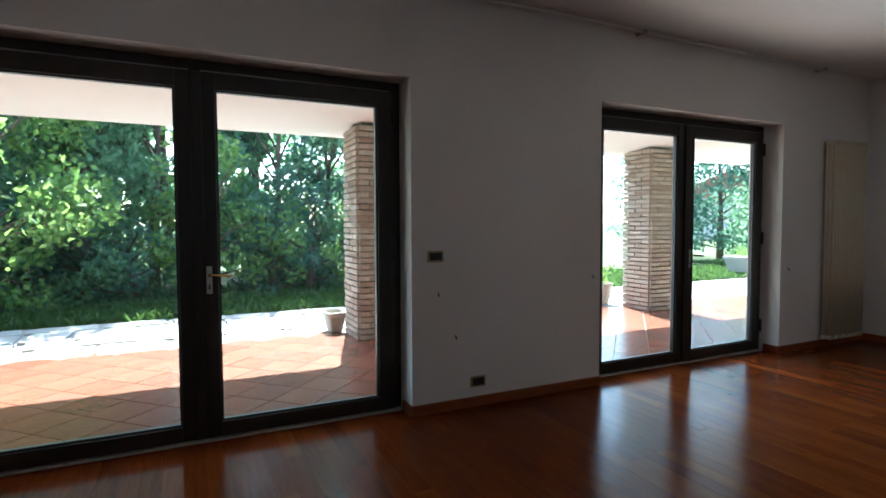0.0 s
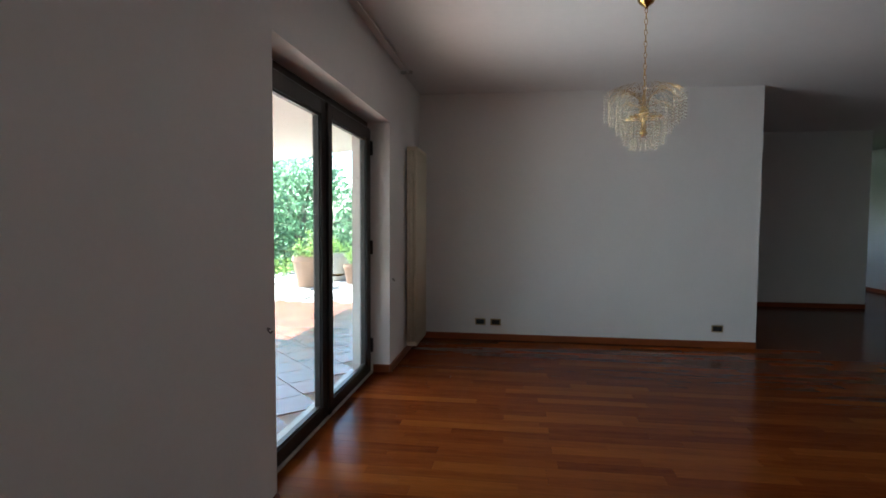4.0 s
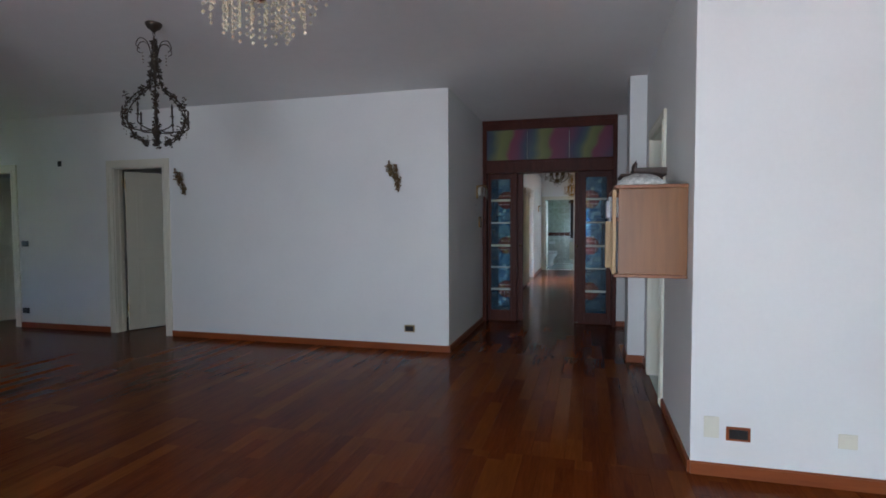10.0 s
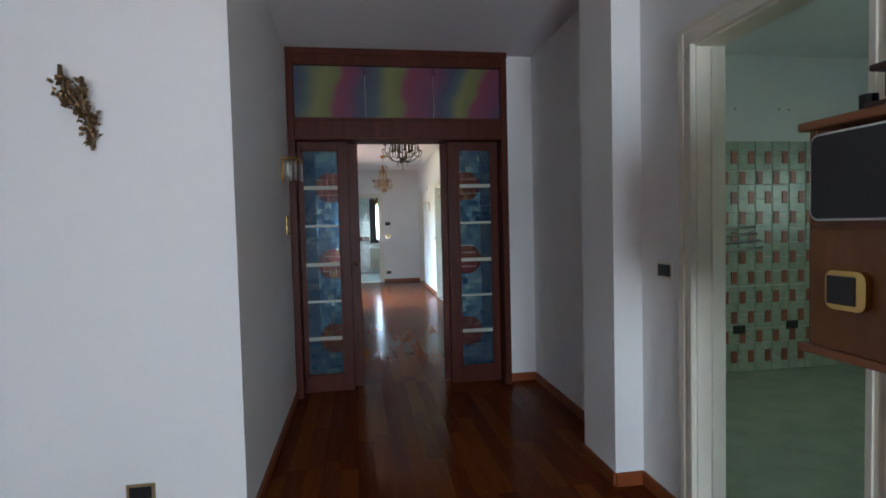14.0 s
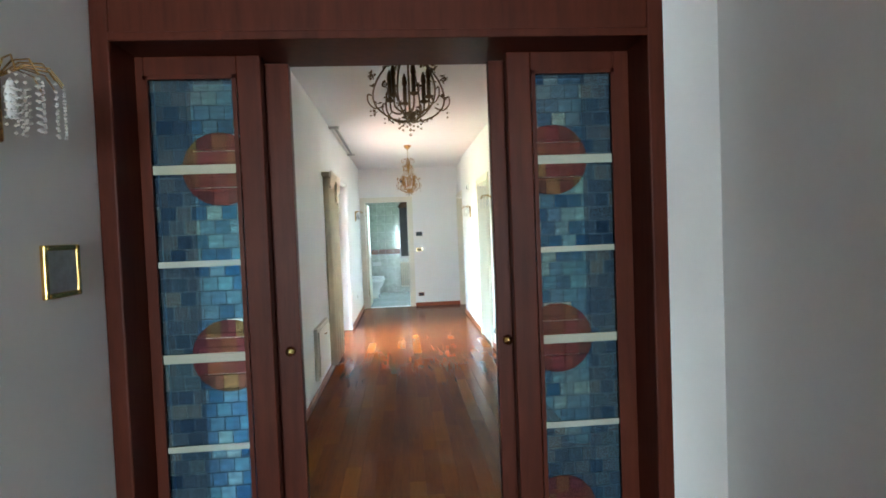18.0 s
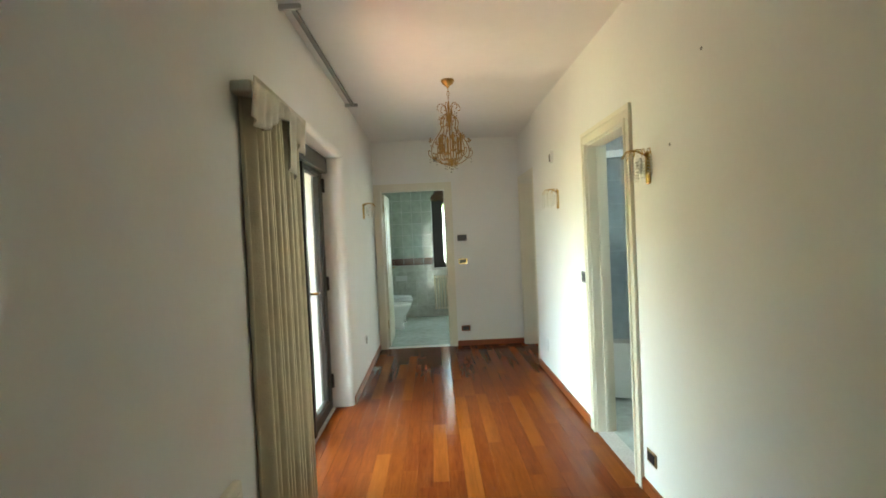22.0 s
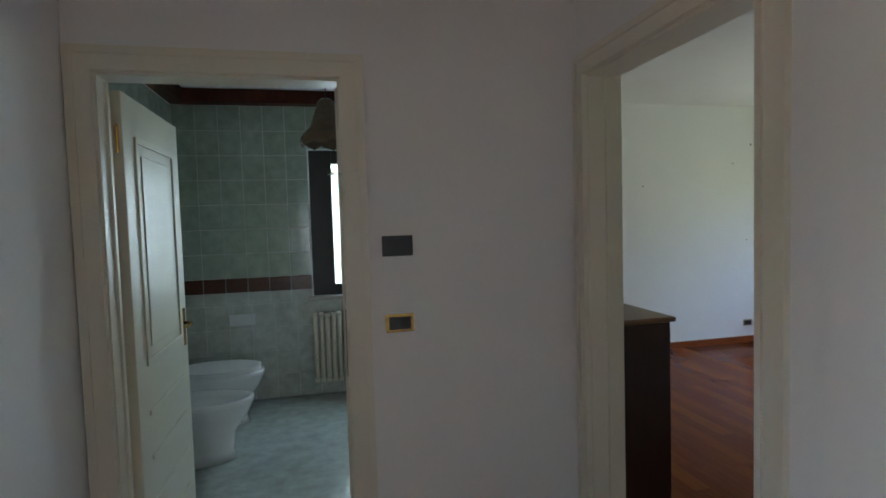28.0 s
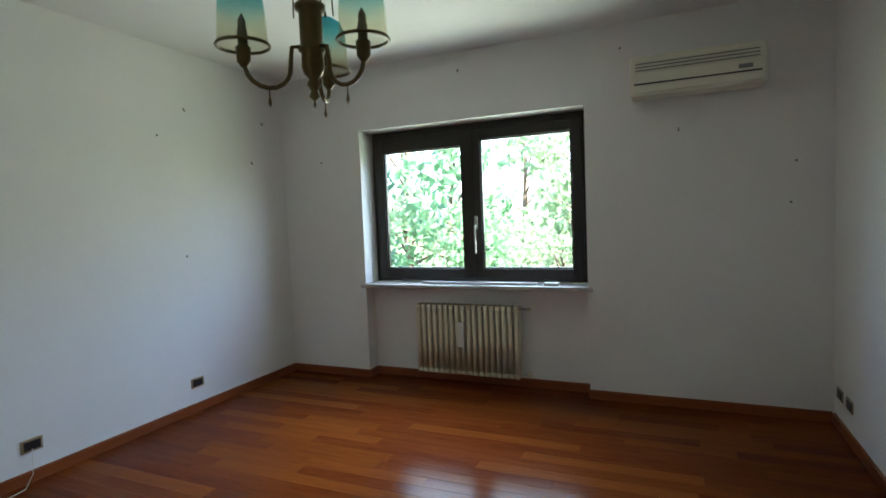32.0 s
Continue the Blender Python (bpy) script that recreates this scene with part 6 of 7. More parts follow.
part("cloth", bm, sheer(), vl, smooth=True)
part("rod", tube(bmesh.new(), [(-0.02, 0, 1.005), (0.53, 0, 1.005)], 0.005, 6), STEEL, vl)
bl = thing("pendant_lamp", "dark patterned bell pendant lamp in the bathroom", "lamp", (-3.775, 17.6, 0.07))
part("cord", tube(bmesh.new(), [(0, 0, 2.645), (0, 0, 2.28)], 0.004, 6), BLACK, bl)
bm = lathe(bmesh.new(), [(0.02, 2.30), (0.05, 2.28), (0.075, 2.20), (0.10, 2.12), (0.155, 2.06), (0.17, 2.02), (0.165, 2.0)], 24)
for v in bm.verts:
    a = math.atan2(v.co.y, v.co.x)
    if v.co.z < 2.03:
        v.co.z += 0.016 * math.sin(a * 8)
bmesh.ops.delete(bm, geom=[f for f in bm.faces if len(f.verts) > 4], context="FACES")
sh = part("shade", bm, by_piece("brown_marbled_glass", (0.10, 0.06, 0.03), (0.18, 0.11, 0.06), rough=0.2, grain=25), bl, smooth=True)
sh.modifiers.new("thick", "SOLIDIFY").thickness = 0.004

# ---- shower room ----
TILE_WHITE = by_piece("white_wall_tile", (0.62, 0.65, 0.66), (0.66, 0.69, 0.70), rough=0.15, bump=0.03, grain=12, joined=True)
tiled("shower_tiles", "x", 14.60, -1, -2.66, -1.15, 0, 2.5, 0.25, 0.25, TILE_WHITE, "white tiles of the shower room")
tiled("shower_tiles", "y", -1.15, -1, 11.70, 14.59, 0, 2.5, 0.25, 0.25, TILE_WHITE, "white tiles of the shower room")
structure("shower_room_floor", cube(-2.66, 11.70, -0.011, -1.15, 14.60, 0.0), TILE_FLOOR, "pale tiled shower room floor", "floor")
structure("shower_threshold", cube(-2.78, 12.075, -0.011, -2.66, 12.86, 0.001), MARBLE, "grey stone threshold", "floor")
sc = thing("shower_cabin", "white shower cabin with curved glass doors and deep tray", "shower", (-2.65, 14.59, 0))


def arc(z, r=0.0, n=14):
    pts = []
    for i in range(n + 1):
        f = i / n
        pts.append((0.0 + 1.25 * f, -0.86 - 0.26 * math.sin(math.pi * f) - r, z))
    return pts


def curved_wall(z0, z1, t, r=0.0):
    bm = bmesh.new()
    a, b, c, d = arc(z0, r), arc(z1, r), arc(z0, r - t), arc(z1, r - t)
    va = [[bm.verts.new(p) for p in q] for q in (a, b, d, c)]
    for i in range(len(a) - 1):
        for k in range(4):
            p, q = va[k], va[(k + 1) % 4]
            bm.faces.new((p[i], p[i + 1], q[i + 1], q[i]))
    for i in (0, -1):
        bm.faces.new([va[k][i] for k in (range(4) if i == 0 else range(3, -1, -1))])
    bmesh.ops.recalc_face_normals(bm, faces=bm.faces)
    return bm


part("tray_front", curved_wall(0.02, 0.44, 0.03), CERAMIC, sc, smooth=False)
part("tray_rim", curved_wall(0.44, 0.50, 0.07, 0.02), CERAMIC, sc)
part("tray_floor", cube(0.0, -0.86, 0.10, 1.25, -0.002, 0.14), CERAMIC, sc)
part("top_rail", curved_wall(2.10, 2.16, 0.05, 0.01), WHITE, sc)
part("lower_rail", curved_wall(0.50, 0.53, 0.04), STEEL, sc)
CABGLASS = glass_material("smoked_shower_glass", (0.88, 0.92, 0.94), 0.02)
part("curved_pane", curved_wall(0.53, 2.10, 0.008, -0.012), CABGLASS, sc, "smoky curved glass")
for f in (0.02, 0.32, 0.66, 0.98):
    part("upright", tube(bmesh.new(), [(1.25 * f, -0.86 - 0.26 * math.sin(math.pi * f), 0.53), (1.25 * f, -0.86 - 0.26 * math.sin(math.pi * f), 2.10)], 0.011, 8), STEEL, sc)
part("shower_head", lathe(bmesh.new(), [(0, 0), (0.05, 0.0), (0.055, 0.015), (0.02, 0.03), (0.012, 0.06), (0, 0.062)], 14, pose(0.18, -0.30, 1.92, 25, 0, 0)), BLACK, sc, "dark shower head", smooth=True)
part("shower_arm", tube(bmesh.new(), [(0.18, -0.30, 1.97), (0.18, -0.15, 2.02), (0.18, 0.0, 1.98)], 0.009, 8), STEEL, sc, smooth=True)
part("soap_shelf", cube(0.9, -0.12, 1.05, 1.15, 0.0, 1.08, bevel=0.01), WHITE, sc)

# ---- kitchen seen by its doorway ----
K_PALE = by_piece("pale_green_kitchen_tile", (0.50, 0.56, 0.44), (0.54, 0.60, 0.48), rough=0.25, bump=0.05, grain=14, joined=True)
K_RED = by_piece("terracotta_kitchen_tile", (0.34, 0.10, 0.05), (0.42, 0.14, 0.07), (0.30, 0.09, 0.05), rough=0.35, bump=0.1)
tiled("kitchen_tiles", "x", 7.0, -1, -2.64, 1.4, 0.0, 2.04, 0.167, 0.131, K_PALE, "pale green kitchen wall tiles")
red = bmesh.new()
box(red, -0.028, -0.012, -0.054, 0.028, -0.0005, 0.054, bevel=0.002)
red_mesh = bpy.data.meshes.new("terracotta_tile")
red.to_mesh(red_mesh)
red.free()
red_mesh.materials.append(K_RED)
kr = thing("terracotta_inlay", "staggered terracotta inlay tiles on the kitchen wall", "tiles", (0, 7.0, 0))
for j in range(11):
    for i in range(14):
        o = new("terracotta_tile", red_mesh)
        o.parent = kr
        o.location = (-2.50 + i * 0.167 + (0.0835 if j % 2 else 0), -0.001, 0.135 + j * 0.1763)
structure("kitchen_floor", cube(-2.71, 3.01, -0.011, 1.4, 7.0, 0.0), by_piece("kitchen_floor_tile", (0.40, 0.46, 0.34), (0.44, 0.50, 0.38), rough=0.3, bump=0.05, grain=5), "pale green kitchen floor", "floor")
structure("kitchen_threshold", cube(-2.83, 4.056, -0.011, -2.71, 4.85, 0.001), MARBLE, "grey stone threshold", "floor")
rk = thing("wall_rack", "small metal rack on the kitchen tiles", "rack", (-0.98, 6.99, 1.27))
for k in range(4):
    part("bar", tube(bmesh.new(), [(-0.18, -0.01 - 0.03 * k, -0.06 * k), (0.18, -0.01 - 0.03 * k, -0.06 * k + 0.02)], 0.012, 8), STEEL, rk, smooth=True)
part("side_bar", tube(bmesh.new(), [(-0.17, -0.005, 0.03), (-0.17, -0.10, -0.20)], 0.008, 8), STEEL, rk)
for x, z in ((-0.95, 0.38), (-0.42, 0.40)):
    plate(x, 6.992, z, 0, SOCK, rim=BLACK)
for x in (-1.1, -0.98, -0.55, -0.45):
    wall_mark(x, 7.0, 2.32, 0, "hole")

# ---- outside ----
GRASS = by_piece("lawn_soil", (0.06, 0.09, 0.025), (0.08, 0.11, 0.03), rough=0.95, bump=0.6, grain=9)
STONE = by_piece("pale_flagstone", (0.42, 0.40, 0.37), (0.52, 0.50, 0.46), (0.36, 0.35, 0.33), rough=0.8, bump=0.5, grain=22, joined=True)
COTTO = by_piece("terracotta_tile", (0.25, 0.095, 0.062), (0.28, 0.110, 0.072), (0.22, 0.080, 0.052), (0.26, 0.105, 0.075), rough=0.26, bump=0.12, grain=30)
COTTO_JOINED = by_piece("terracotta_tile_far", (0.25, 0.095, 0.062), (0.28, 0.110, 0.072), (0.22, 0.080, 0.052), rough=0.26, bump=0.12, grain=30, joined=True)
GROUT = plain("tile_grout", (0.38, 0.33, 0.30), 0.9)
MORTAR = plain("column_mortar", (0.30, 0.26, 0.22), 0.95, bump=0.5)
BRICK = by_piece("pale_sanded_brick", (0.52, 0.45, 0.38), (0.62, 0.56, 0.49), (0.44, 0.36, 0.29), (0.57, 0.51, 0.45), (0.66, 0.62, 0.56), rough=0.9, bump=0.8, grain=70)
SOFFIT = plain("white_soffit_paint", (0.78, 0.77, 0.75), 0.9, wear=0.04)
RENDER_WALL = plain("cream_outer_render", (0.62, 0.58, 0.50), 0.9, bump=0.4)
TRUNK = plain("bark", (0.13, 0.085, 0.06), 0.95, wear=0.4, scale=12, bump=0.9)
ROOF = plain("roof_tiles", (0.30, 0.13, 0.08), 0.8, wear=0.3)

bm = bmesh.new()
n = 60
grid = [[None] * (n + 1) for _ in range(n + 1)]
for i in range(n + 1):
    for j in range(n + 1):
        u, v = (i / n * 2 - 1), (j / n * 2 - 1)
        x, y = -3 + 400 * u * abs(u) ** 1.4, 5 + 400 * v * abs(v) ** 1.4
        d = max(0.0, -x - 9.5) if y > 6 else 0.0
        z = -0.09 + min(14.0, 0.30 * d * min(1.0, max(0.0, (y - 6) / 6)))
        if y < -9:
            z += min(1.2, 0.03 * (-9 - y))
        grid[i][j] = bm.verts.new((x, y, z))
for i in range(n):
    for j in range(n):
        bm.faces.new((grid[i][j], grid[i + 1][j], grid[i + 1][j + 1], grid[i][j + 1]))
structure("ground", bm, GRASS, "garden ground with grass and earth", "ground", smooth=True)

# porch roof: sloping white soffits on the south and west sides
bm = bmesh.new()
v = [bm.verts.new(p) for p in ((5.5, -3.212, 2.60), (-9.0, -3.212, 2.60), (-9.0, -5.95, 2.30), (5.5, -5.95, 2.30), (5.5, -3.212, 2.95), (-9.0, -3.212, 2.95), (-9.0, -6.0, 2.45), (5.5, -6.0, 2.45))]
for f in ((0, 1, 2, 3), (7, 6, 5, 4), (3, 2, 6, 7), (0, 4, 5, 1), (1, 5, 6, 2), (0, 3, 7, 4)):
    bm.faces.new([v[i] for i in f])
structure("porch_roof", bm, SOFFIT, "sloping white painted porch soffit", "roof")
bm = bmesh.new()
v = [bm.verts.new(p) for p in ((-5.04, 9.0, 2.62), (-5.04, 20.0, 2.62), (-6.45, 20.0, 2.45), (-6.45, 9.0, 2.45), (-5.04, 9.0, 2.95), (-5.04, 20.0, 2.95), (-6.5, 20.0, 2.58), (-6.5, 9.0, 2.58))]
for f in ((0, 1, 2, 3), (7, 6, 5, 4), (3, 2, 6, 7), (0, 4, 5, 1), (1, 5, 6, 2), (0, 3, 7, 4)):
    bm.faces.new([v[i] for i in f])
structure("eaves", bm, SOFFIT, "white painted eaves over the corridor terrace", "roof")
structure("house_roof", box(cube(-13.2, -3.212, 3.0, 4.8, 8.4, 3.25), -5.1, 8.4, 3.0, 2.62, 19.6, 3.25), ROOF, "roof slab of the house", "roof")


# brick columns
def brick_column(x, y, label):
    c = thing("brick_column", label, "column", (x, y, 0.0), 0, "porch columns")
    part("core", cube(0.035, 0.035, 0, 0.475, 0.475, 2.38), MORTAR, c, "pale mortar core")
    rows, h = 36, 2.34 / 36
    for r in range(rows):
        z = r * h
        for side in range(4):
            cuts = [0.0, 0.24, 0.51] if (r + side) % 2 else [0.0, 0.12, 0.36, 0.51]
            for a, b in zip(cuts, cuts[1:]):
                key = (round(b - a, 3), RNG.randrange(3))
                if key not in BRICKS:
                    q = RNG.uniform(-0.003, 0.004)
                    bmq = cube(-(b - a) / 2 + 0.005, -0.022 - q, 0.006, (b - a) / 2 - 0.005, 0.040, h - 0.012, bevel=0.0)
                    for vv in bmq.verts:
                        vv.co += Vector((RNG.uniform(-0.003, 0.003), RNG.uniform(-0.004, 0.002), RNG.uniform(-0.003, 0.003)))
                    mq = bpy.data.meshes.new("brick")
                    bmq.to_mesh(mq)
                    bmq.free()
                    mq.materials.append(BRICK)
                    BRICKS[key] = mq
                o = new("brick", BRICKS[key])
                o.parent = c
                m = (a + b) / 2
                o.matrix_basis = Matrix.Translation((0.255, 0.255, 0)) @ pose(0, 0, 0, 0, 0, 90 * side) @ Matrix.Translation((m - 0.255, -0.255, z))
    return c


RNG, BRICKS = random.Random(5), {}
brick_column(-2.24, -5.78, "square column of pale sanded bricks under the porch roof")
brick_column(-6.57, -5.78, "square column of pale sanded bricks under the porch roof")


# plants
def leaf_mesh(name, centres, sizes, material, seed=1, droop=0.2, long=1.0):
    rs = np.random.RandomState(seed)
    n = len(centres)
    c, s = np.asarray(centres, float), np.asarray(sizes, float)[:, None]
    d = rs.normal(size=(n, 3))
    d[:, 2] -= droop
    d /= np.linalg.norm(d, axis=1)[:, None]
    e = np.cross(d, rs.normal(size=(n, 3)))
    e /= np.linalg.norm(e, axis=1)[:, None]
    nrm = np.cross(d, e)
    p = np.stack([c - d * s * 0.5 * long, c + e * s * 0.32 + nrm * s * 0.08, c + d * s * 0.5 * long, c - e * s * 0.32 + nrm * s * 0.08], 1).reshape(-1, 3)
    mesh = bpy.data.meshes.new(name)
    mesh.from_pydata(p.tolist(), [], np.arange(4 * n).reshape(n, 4).tolist())
    mesh.materials.append(material)
    return mesh


def crown(rs, blobs, per, leaf):
    """Leaf places on the shells of clumps, with gaps between them."""
    out, sizes = [], []
    for x, y, z, r in blobs:
        k = int(per * r * r)
        d = rs.normal(size=(k, 3))
        d /= np.linalg.norm(d, axis=1)[:, None]
        rad = r * (0.55 + 0.5 * rs.rand(k))[:, None] * (1 + 0.25 * np.sin(d[:, :1] * 7 + x) * np.cos(d[:, 1:2] * 6 + y))
        out.append(d * rad * (1.0, 1.0, 0.85) + (x, y, z))
        sizes.append(leaf * (0.6 + 0.8 * rs.rand(k)))
    return np.concatenate(out), np.concatenate(sizes)


LEAF_DEEP = leaf_material("deep_green_leaves", (0.11, 0.21, 0.11), (0.20, 0.33, 0.18), (0.14, 0.27, 0.14), (0.30, 0.42, 0.24))
LEAF_LIGHT = leaf_material("light_green_leaves", (0.18, 0.29, 0.07), (0.27, 0.39, 0.10), (0.14, 0.25, 0.06), (0.34, 0.43, 0.14))
LEAF_BLUE = leaf_material("blue_green_needles", (0.07, 0.15, 0.11), (0.12, 0.22, 0.16), (0.09, 0.18, 0.12), (0.17, 0.28, 0.20))
GRASSBLADE = leaf_material("grass_blades", (0.05, 0.10, 0.025), (0.09, 0.15, 0.04), (0.07, 0.12, 0.03))
# leaf greens bleached in the colour, for the glare outside the bedroom window
LEAF_GLARE = leaf_material("glare_bleached_leaves", (0.17, 0.25, 0.13), (0.28, 0.36, 0.22), (0.22, 0.30, 0.16), (0.36, 0.42, 0.29))
PETAL = leaf_material("white_hydrangea_petals", (0.70, 0.74, 0.62), (0.78, 0.80, 0.72), (0.66, 0.72, 0.55))


def tree(name, x, y, z0, height, spread, material, seed, label, clumps=26, leaf=0.13, per=420, low=0.12, category="tree"):
    rs = np.random.RandomState(seed)
    t = thing(name, label, category, (x, y, z0))
    bm = bmesh.new()
    bend = rs.uniform(-0.2, 0.2, 2)
    tube(bm, [(0, 0, 0), (bend[0] * 0.3, bend[1] * 0.3, height * 0.3), (bend[0], bend[1], height * 0.7)], [0.05 * spread + 0.04, 0.035 * spread + 0.03, 0.02], 8)
    blobs = []
    for k in range(clumps):
        a, f = rs.uniform(0, 2 * math.pi), low + (1 - low) * (k + 0.5) / clumps
        r = spread * (0.35 + 0.75 * math.sin(math.pi * min(0.95, 0.25 + 0.72 * f))) * math.sqrt(rs.uniform(0.25, 1.0))
        cx, cy, cz = r * math.cos(a), r * math.sin(a), height * f
        blobs.append((cx, cy, cz, spread * rs.uniform(0.24, 0.42)))
        if k % 2:
            tube(bm, [(bend[0] * f, bend[1] * f, cz * 0.65), (cx * 0.6, cy * 0.6, cz * 0.9), (cx, cy, cz)], [0.03, 0.018, 0.008], 5)
    part("trunk", bm, TRUNK, t, smooth=True)
    pts, sizes = crown(rs, blobs, per, leaf)
    ob = new("crown", leaf_mesh("crown", pts, sizes, material, seed))
    ob.parent = t
    return t


HEDGE = "dense dark green garden tree in the hedge behind the terrace"
rs = random.Random(11)
for k, x in enumerate(np.linspace(-6.5, 8.5, 10)):
    tree("garden_tree", x + rs.uniform(-0.4, 0.4), -10.9 - rs.uniform(0, 1.0), -0.1, rs.uniform(4.6, 6.2) * (0.62 if x < -3.6 else 1.0), rs.uniform(1.25, 1.6), LEAF_DEEP if k % 3 else LEAF_BLUE, 30 + k, HEDGE, 40, 0.11, 1150, 0.02)
for k, x in enumerate(np.linspace(-1.6, 10, 7)):
    tree("garden_tree", x, -13.6, 0.0, 7.5, 2.0, LEAF_DEEP, 60 + k, HEDGE, 30, 0.26, 380, 0.03)
tree("garden_tree", 2.6, -9.0, -0.1, 4.2, 1.55, LEAF_LIGHT, 80, "bright yellow-green maple at the terrace edge", 38, 0.11, 620, 0.22)
tree("garden_tree", -0.4, -10.3, -0.1, 3.6, 0.9, LEAF_LIGHT, 81, "light green young tree in the hedge", 22, 0.11, 520, 0.2)
tree("garden_tree", -4.2, -11.8, -0.1, 4.2, 0.95, LEAF_BLUE, 82, "slim blue-green tree behind the column", 26, 0.12, 520, 0.1)
for k, x in enumerate(np.linspace(-6.0, 8.0, 13)):
    tree("garden_shrub", x + rs.uniform(-0.3, 0.3), -10.2 - rs.uniform(0, 0.5), -0.1, rs.uniform(1.3, 2.0), rs.uniform(0.75, 0.95), LEAF_LIGHT if k % 2 else LEAF_BLUE, 500 + k, "low dense green shrub at the foot of the hedge", 20, 0.10, 800, 0.02, "shrub")
# garden to the south-west
tree("garden_shrub", -16.0, -8.2, -0.1, 3.0, 2.3, LEAF_DEEP, 83, "broad round green shrub", 40, 0.13, 420, 0.1, "shrub")
tree("garden_shrub", -19.5, -6.0, -0.1, 3.2, 2.2, LEAF_DEEP, 84, "broad dark green shrub behind the pots", 34, 0.15, 360, 0.1, "shrub")
tree("garden_tree", -15.0, -13.5, -0.1, 4.6, 1.6, LEAF_BLUE, 85, "feathery grey-green tree far off in the garden", 26, 0.15, 320, 0.2)
tree("garden_tree", -21.0, -12.0, -0.1, 4.0, 2.0, LEAF_DEEP, 86, "dark green tree far off in the garden", 24, 0.2, 260, 0.1)
tree("garden_shrub", -13.2, -6.9, -0.1, 1.1, 0.7, LEAF_LIGHT, 87, "low light green bush beside the planter", 14, 0.09, 700, 0.2, "shrub")
# west of the corridor
for k in range(9):
    y = 12.6 + k * 0.95
    h = thing("hydrangea", "hydrangea bush with big white flower heads", "shrub", (-7.75 - 0.3 * (k % 2), y, -0.09), 0, "hydrangeas along the terrace")
    r2 = np.random.RandomState(100 + k)
    blobs = [(r2.uniform(-0.45, 0.45), r2.uniform(-0.5, 0.5), r2.uniform(0.22, 0.75), 0.30) for _ in range(14)]
    pts, sizes = crown(r2, blobs, 900, 0.12)
    o = new("leaves", leaf_mesh("leaves", pts, sizes, LEAF_LIGHT, 100 + k))
    o.parent = h
    blobs = [(r2.uniform(-0.55, 0.6), r2.uniform(-0.5, 0.5), r2.uniform(0.65, 1.10), r2.uniform(0.09, 0.13)) for _ in range(13)]
    pts, sizes = crown(r2, blobs, 9000, 0.05)
    o = new("flower_heads", leaf_mesh("flower_heads", pts, sizes, PETAL, 200 + k))
    o.parent = h
    tagged(o, "white flower heads", kind="stuff")
    part("stems", tube(bmesh.new(), [(0, 0, 0), (0.05, 0.05, 0.35), (0.2, 0.1, 0.8)], 0.012, 5), TRUNK, h)


def conifer(x, y, z0, height, spread, seed, label):
    t = thing("conifer", label, "tree", (x, y, z0), 0, "conifers on the slope")
    r2 = np.random.RandomState(seed)
    part("trunk", tube(bmesh.new(), [(0, 0, 0), (0.1, 0.05, height * 0.5), (0.05, 0.1, height)], [0.20, 0.14, 0.03], 10), TRUNK, t, smooth=True)
    pts, sizes = [], []
    limb = bmesh.new()
    for k in range(46):
        f = 0.22 + 0.76 * k / 45
        a, reach = r2.uniform(0, 2 * math.pi), spread * (1.05 - f) * r2.uniform(0.7, 1.1) + 0.3
        tip = Vector((reach * math.cos(a), reach * math.sin(a), height * f - reach * 0.25))
        tube(limb, [(0, 0, height * f), tuple(tip * 0.6 + Vector((0, 0, height * f * 0.4 + 0.05))), tuple(tip)], [0.03, 0.018, 0.006], 5)
        m = int(170 * reach)
        u = np.sqrt(r2.rand(m))
        base = np.outer(u, np.array(tip) - (0, 0, height * f)) + (0, 0, height * f)
        base += r2.normal(size=(m, 3)) * (0.16, 0.16, 0.05) * (0.4 + u[:, None])
        base[:, 2] -= np.abs(r2.normal(size=m)) * 0.16 * u
        pts.append(base)
        sizes.append(np.full(m, 0.16) * (0.6 + 0.8 * r2.rand(m)))
    part("limbs", limb, TRUNK, t)
    o = new("crown", leaf_mesh("crown", np.concatenate(pts), np.concatenate(sizes), LEAF_BLUE, seed, 0.9, 1.2))
    o.parent = t
    return t


CON = "blue-green conifer with drooping boughs on the slope"
for k, (x, y, h, s) in enumerate(((-13.0, 21.5, 6.5, 2.6), (-11.8, 26.5, 7.0, 2.8), (-16.5, 18.0, 7.5, 3.0), (-10.2, 31.0, 7.5, 2.8), (-18.0, 25.0, 8.5, 3.2), (-14.5, 30.0, 8.0, 3.0))):
    conifer(x, y, max(-0.1, 0.30 * (-x - 9.5) - 0.4), h, s, 300 + k, CON)
tree("garden_shrub", -10.6, 18.4, 0.1, 1.5, 1.2, LEAF_DEEP, 91, "low dark green shrub on the slope", 22, 0.12, 520, 0.1, "shrub")
tree("garden_shrub", -10.8, 22.0, 0.1, 1.7, 1.4, LEAF_LIGHT, 92, "low light green shrub on the slope", 22, 0.12, 520, 0.1, "shrub")
tree("garden_shrub", -11.2, 15.6, 0.2, 1.6, 1.3, LEAF_BLUE, 93, "low blue-green shrub on the slope", 22, 0.12, 520, 0.1, "shrub")
tree("garden_shrub", -9.8, 26.0, 0.1, 1.8, 1.3, LEAF_DEEP, 94, "low dark green shrub on the slope", 22, 0.12, 520, 0.1, "shrub")
pt = thing("pine_trunk", "tall reddish-brown pine trunk on the slope", "tree", (-11.05, 20.4, 0.3))
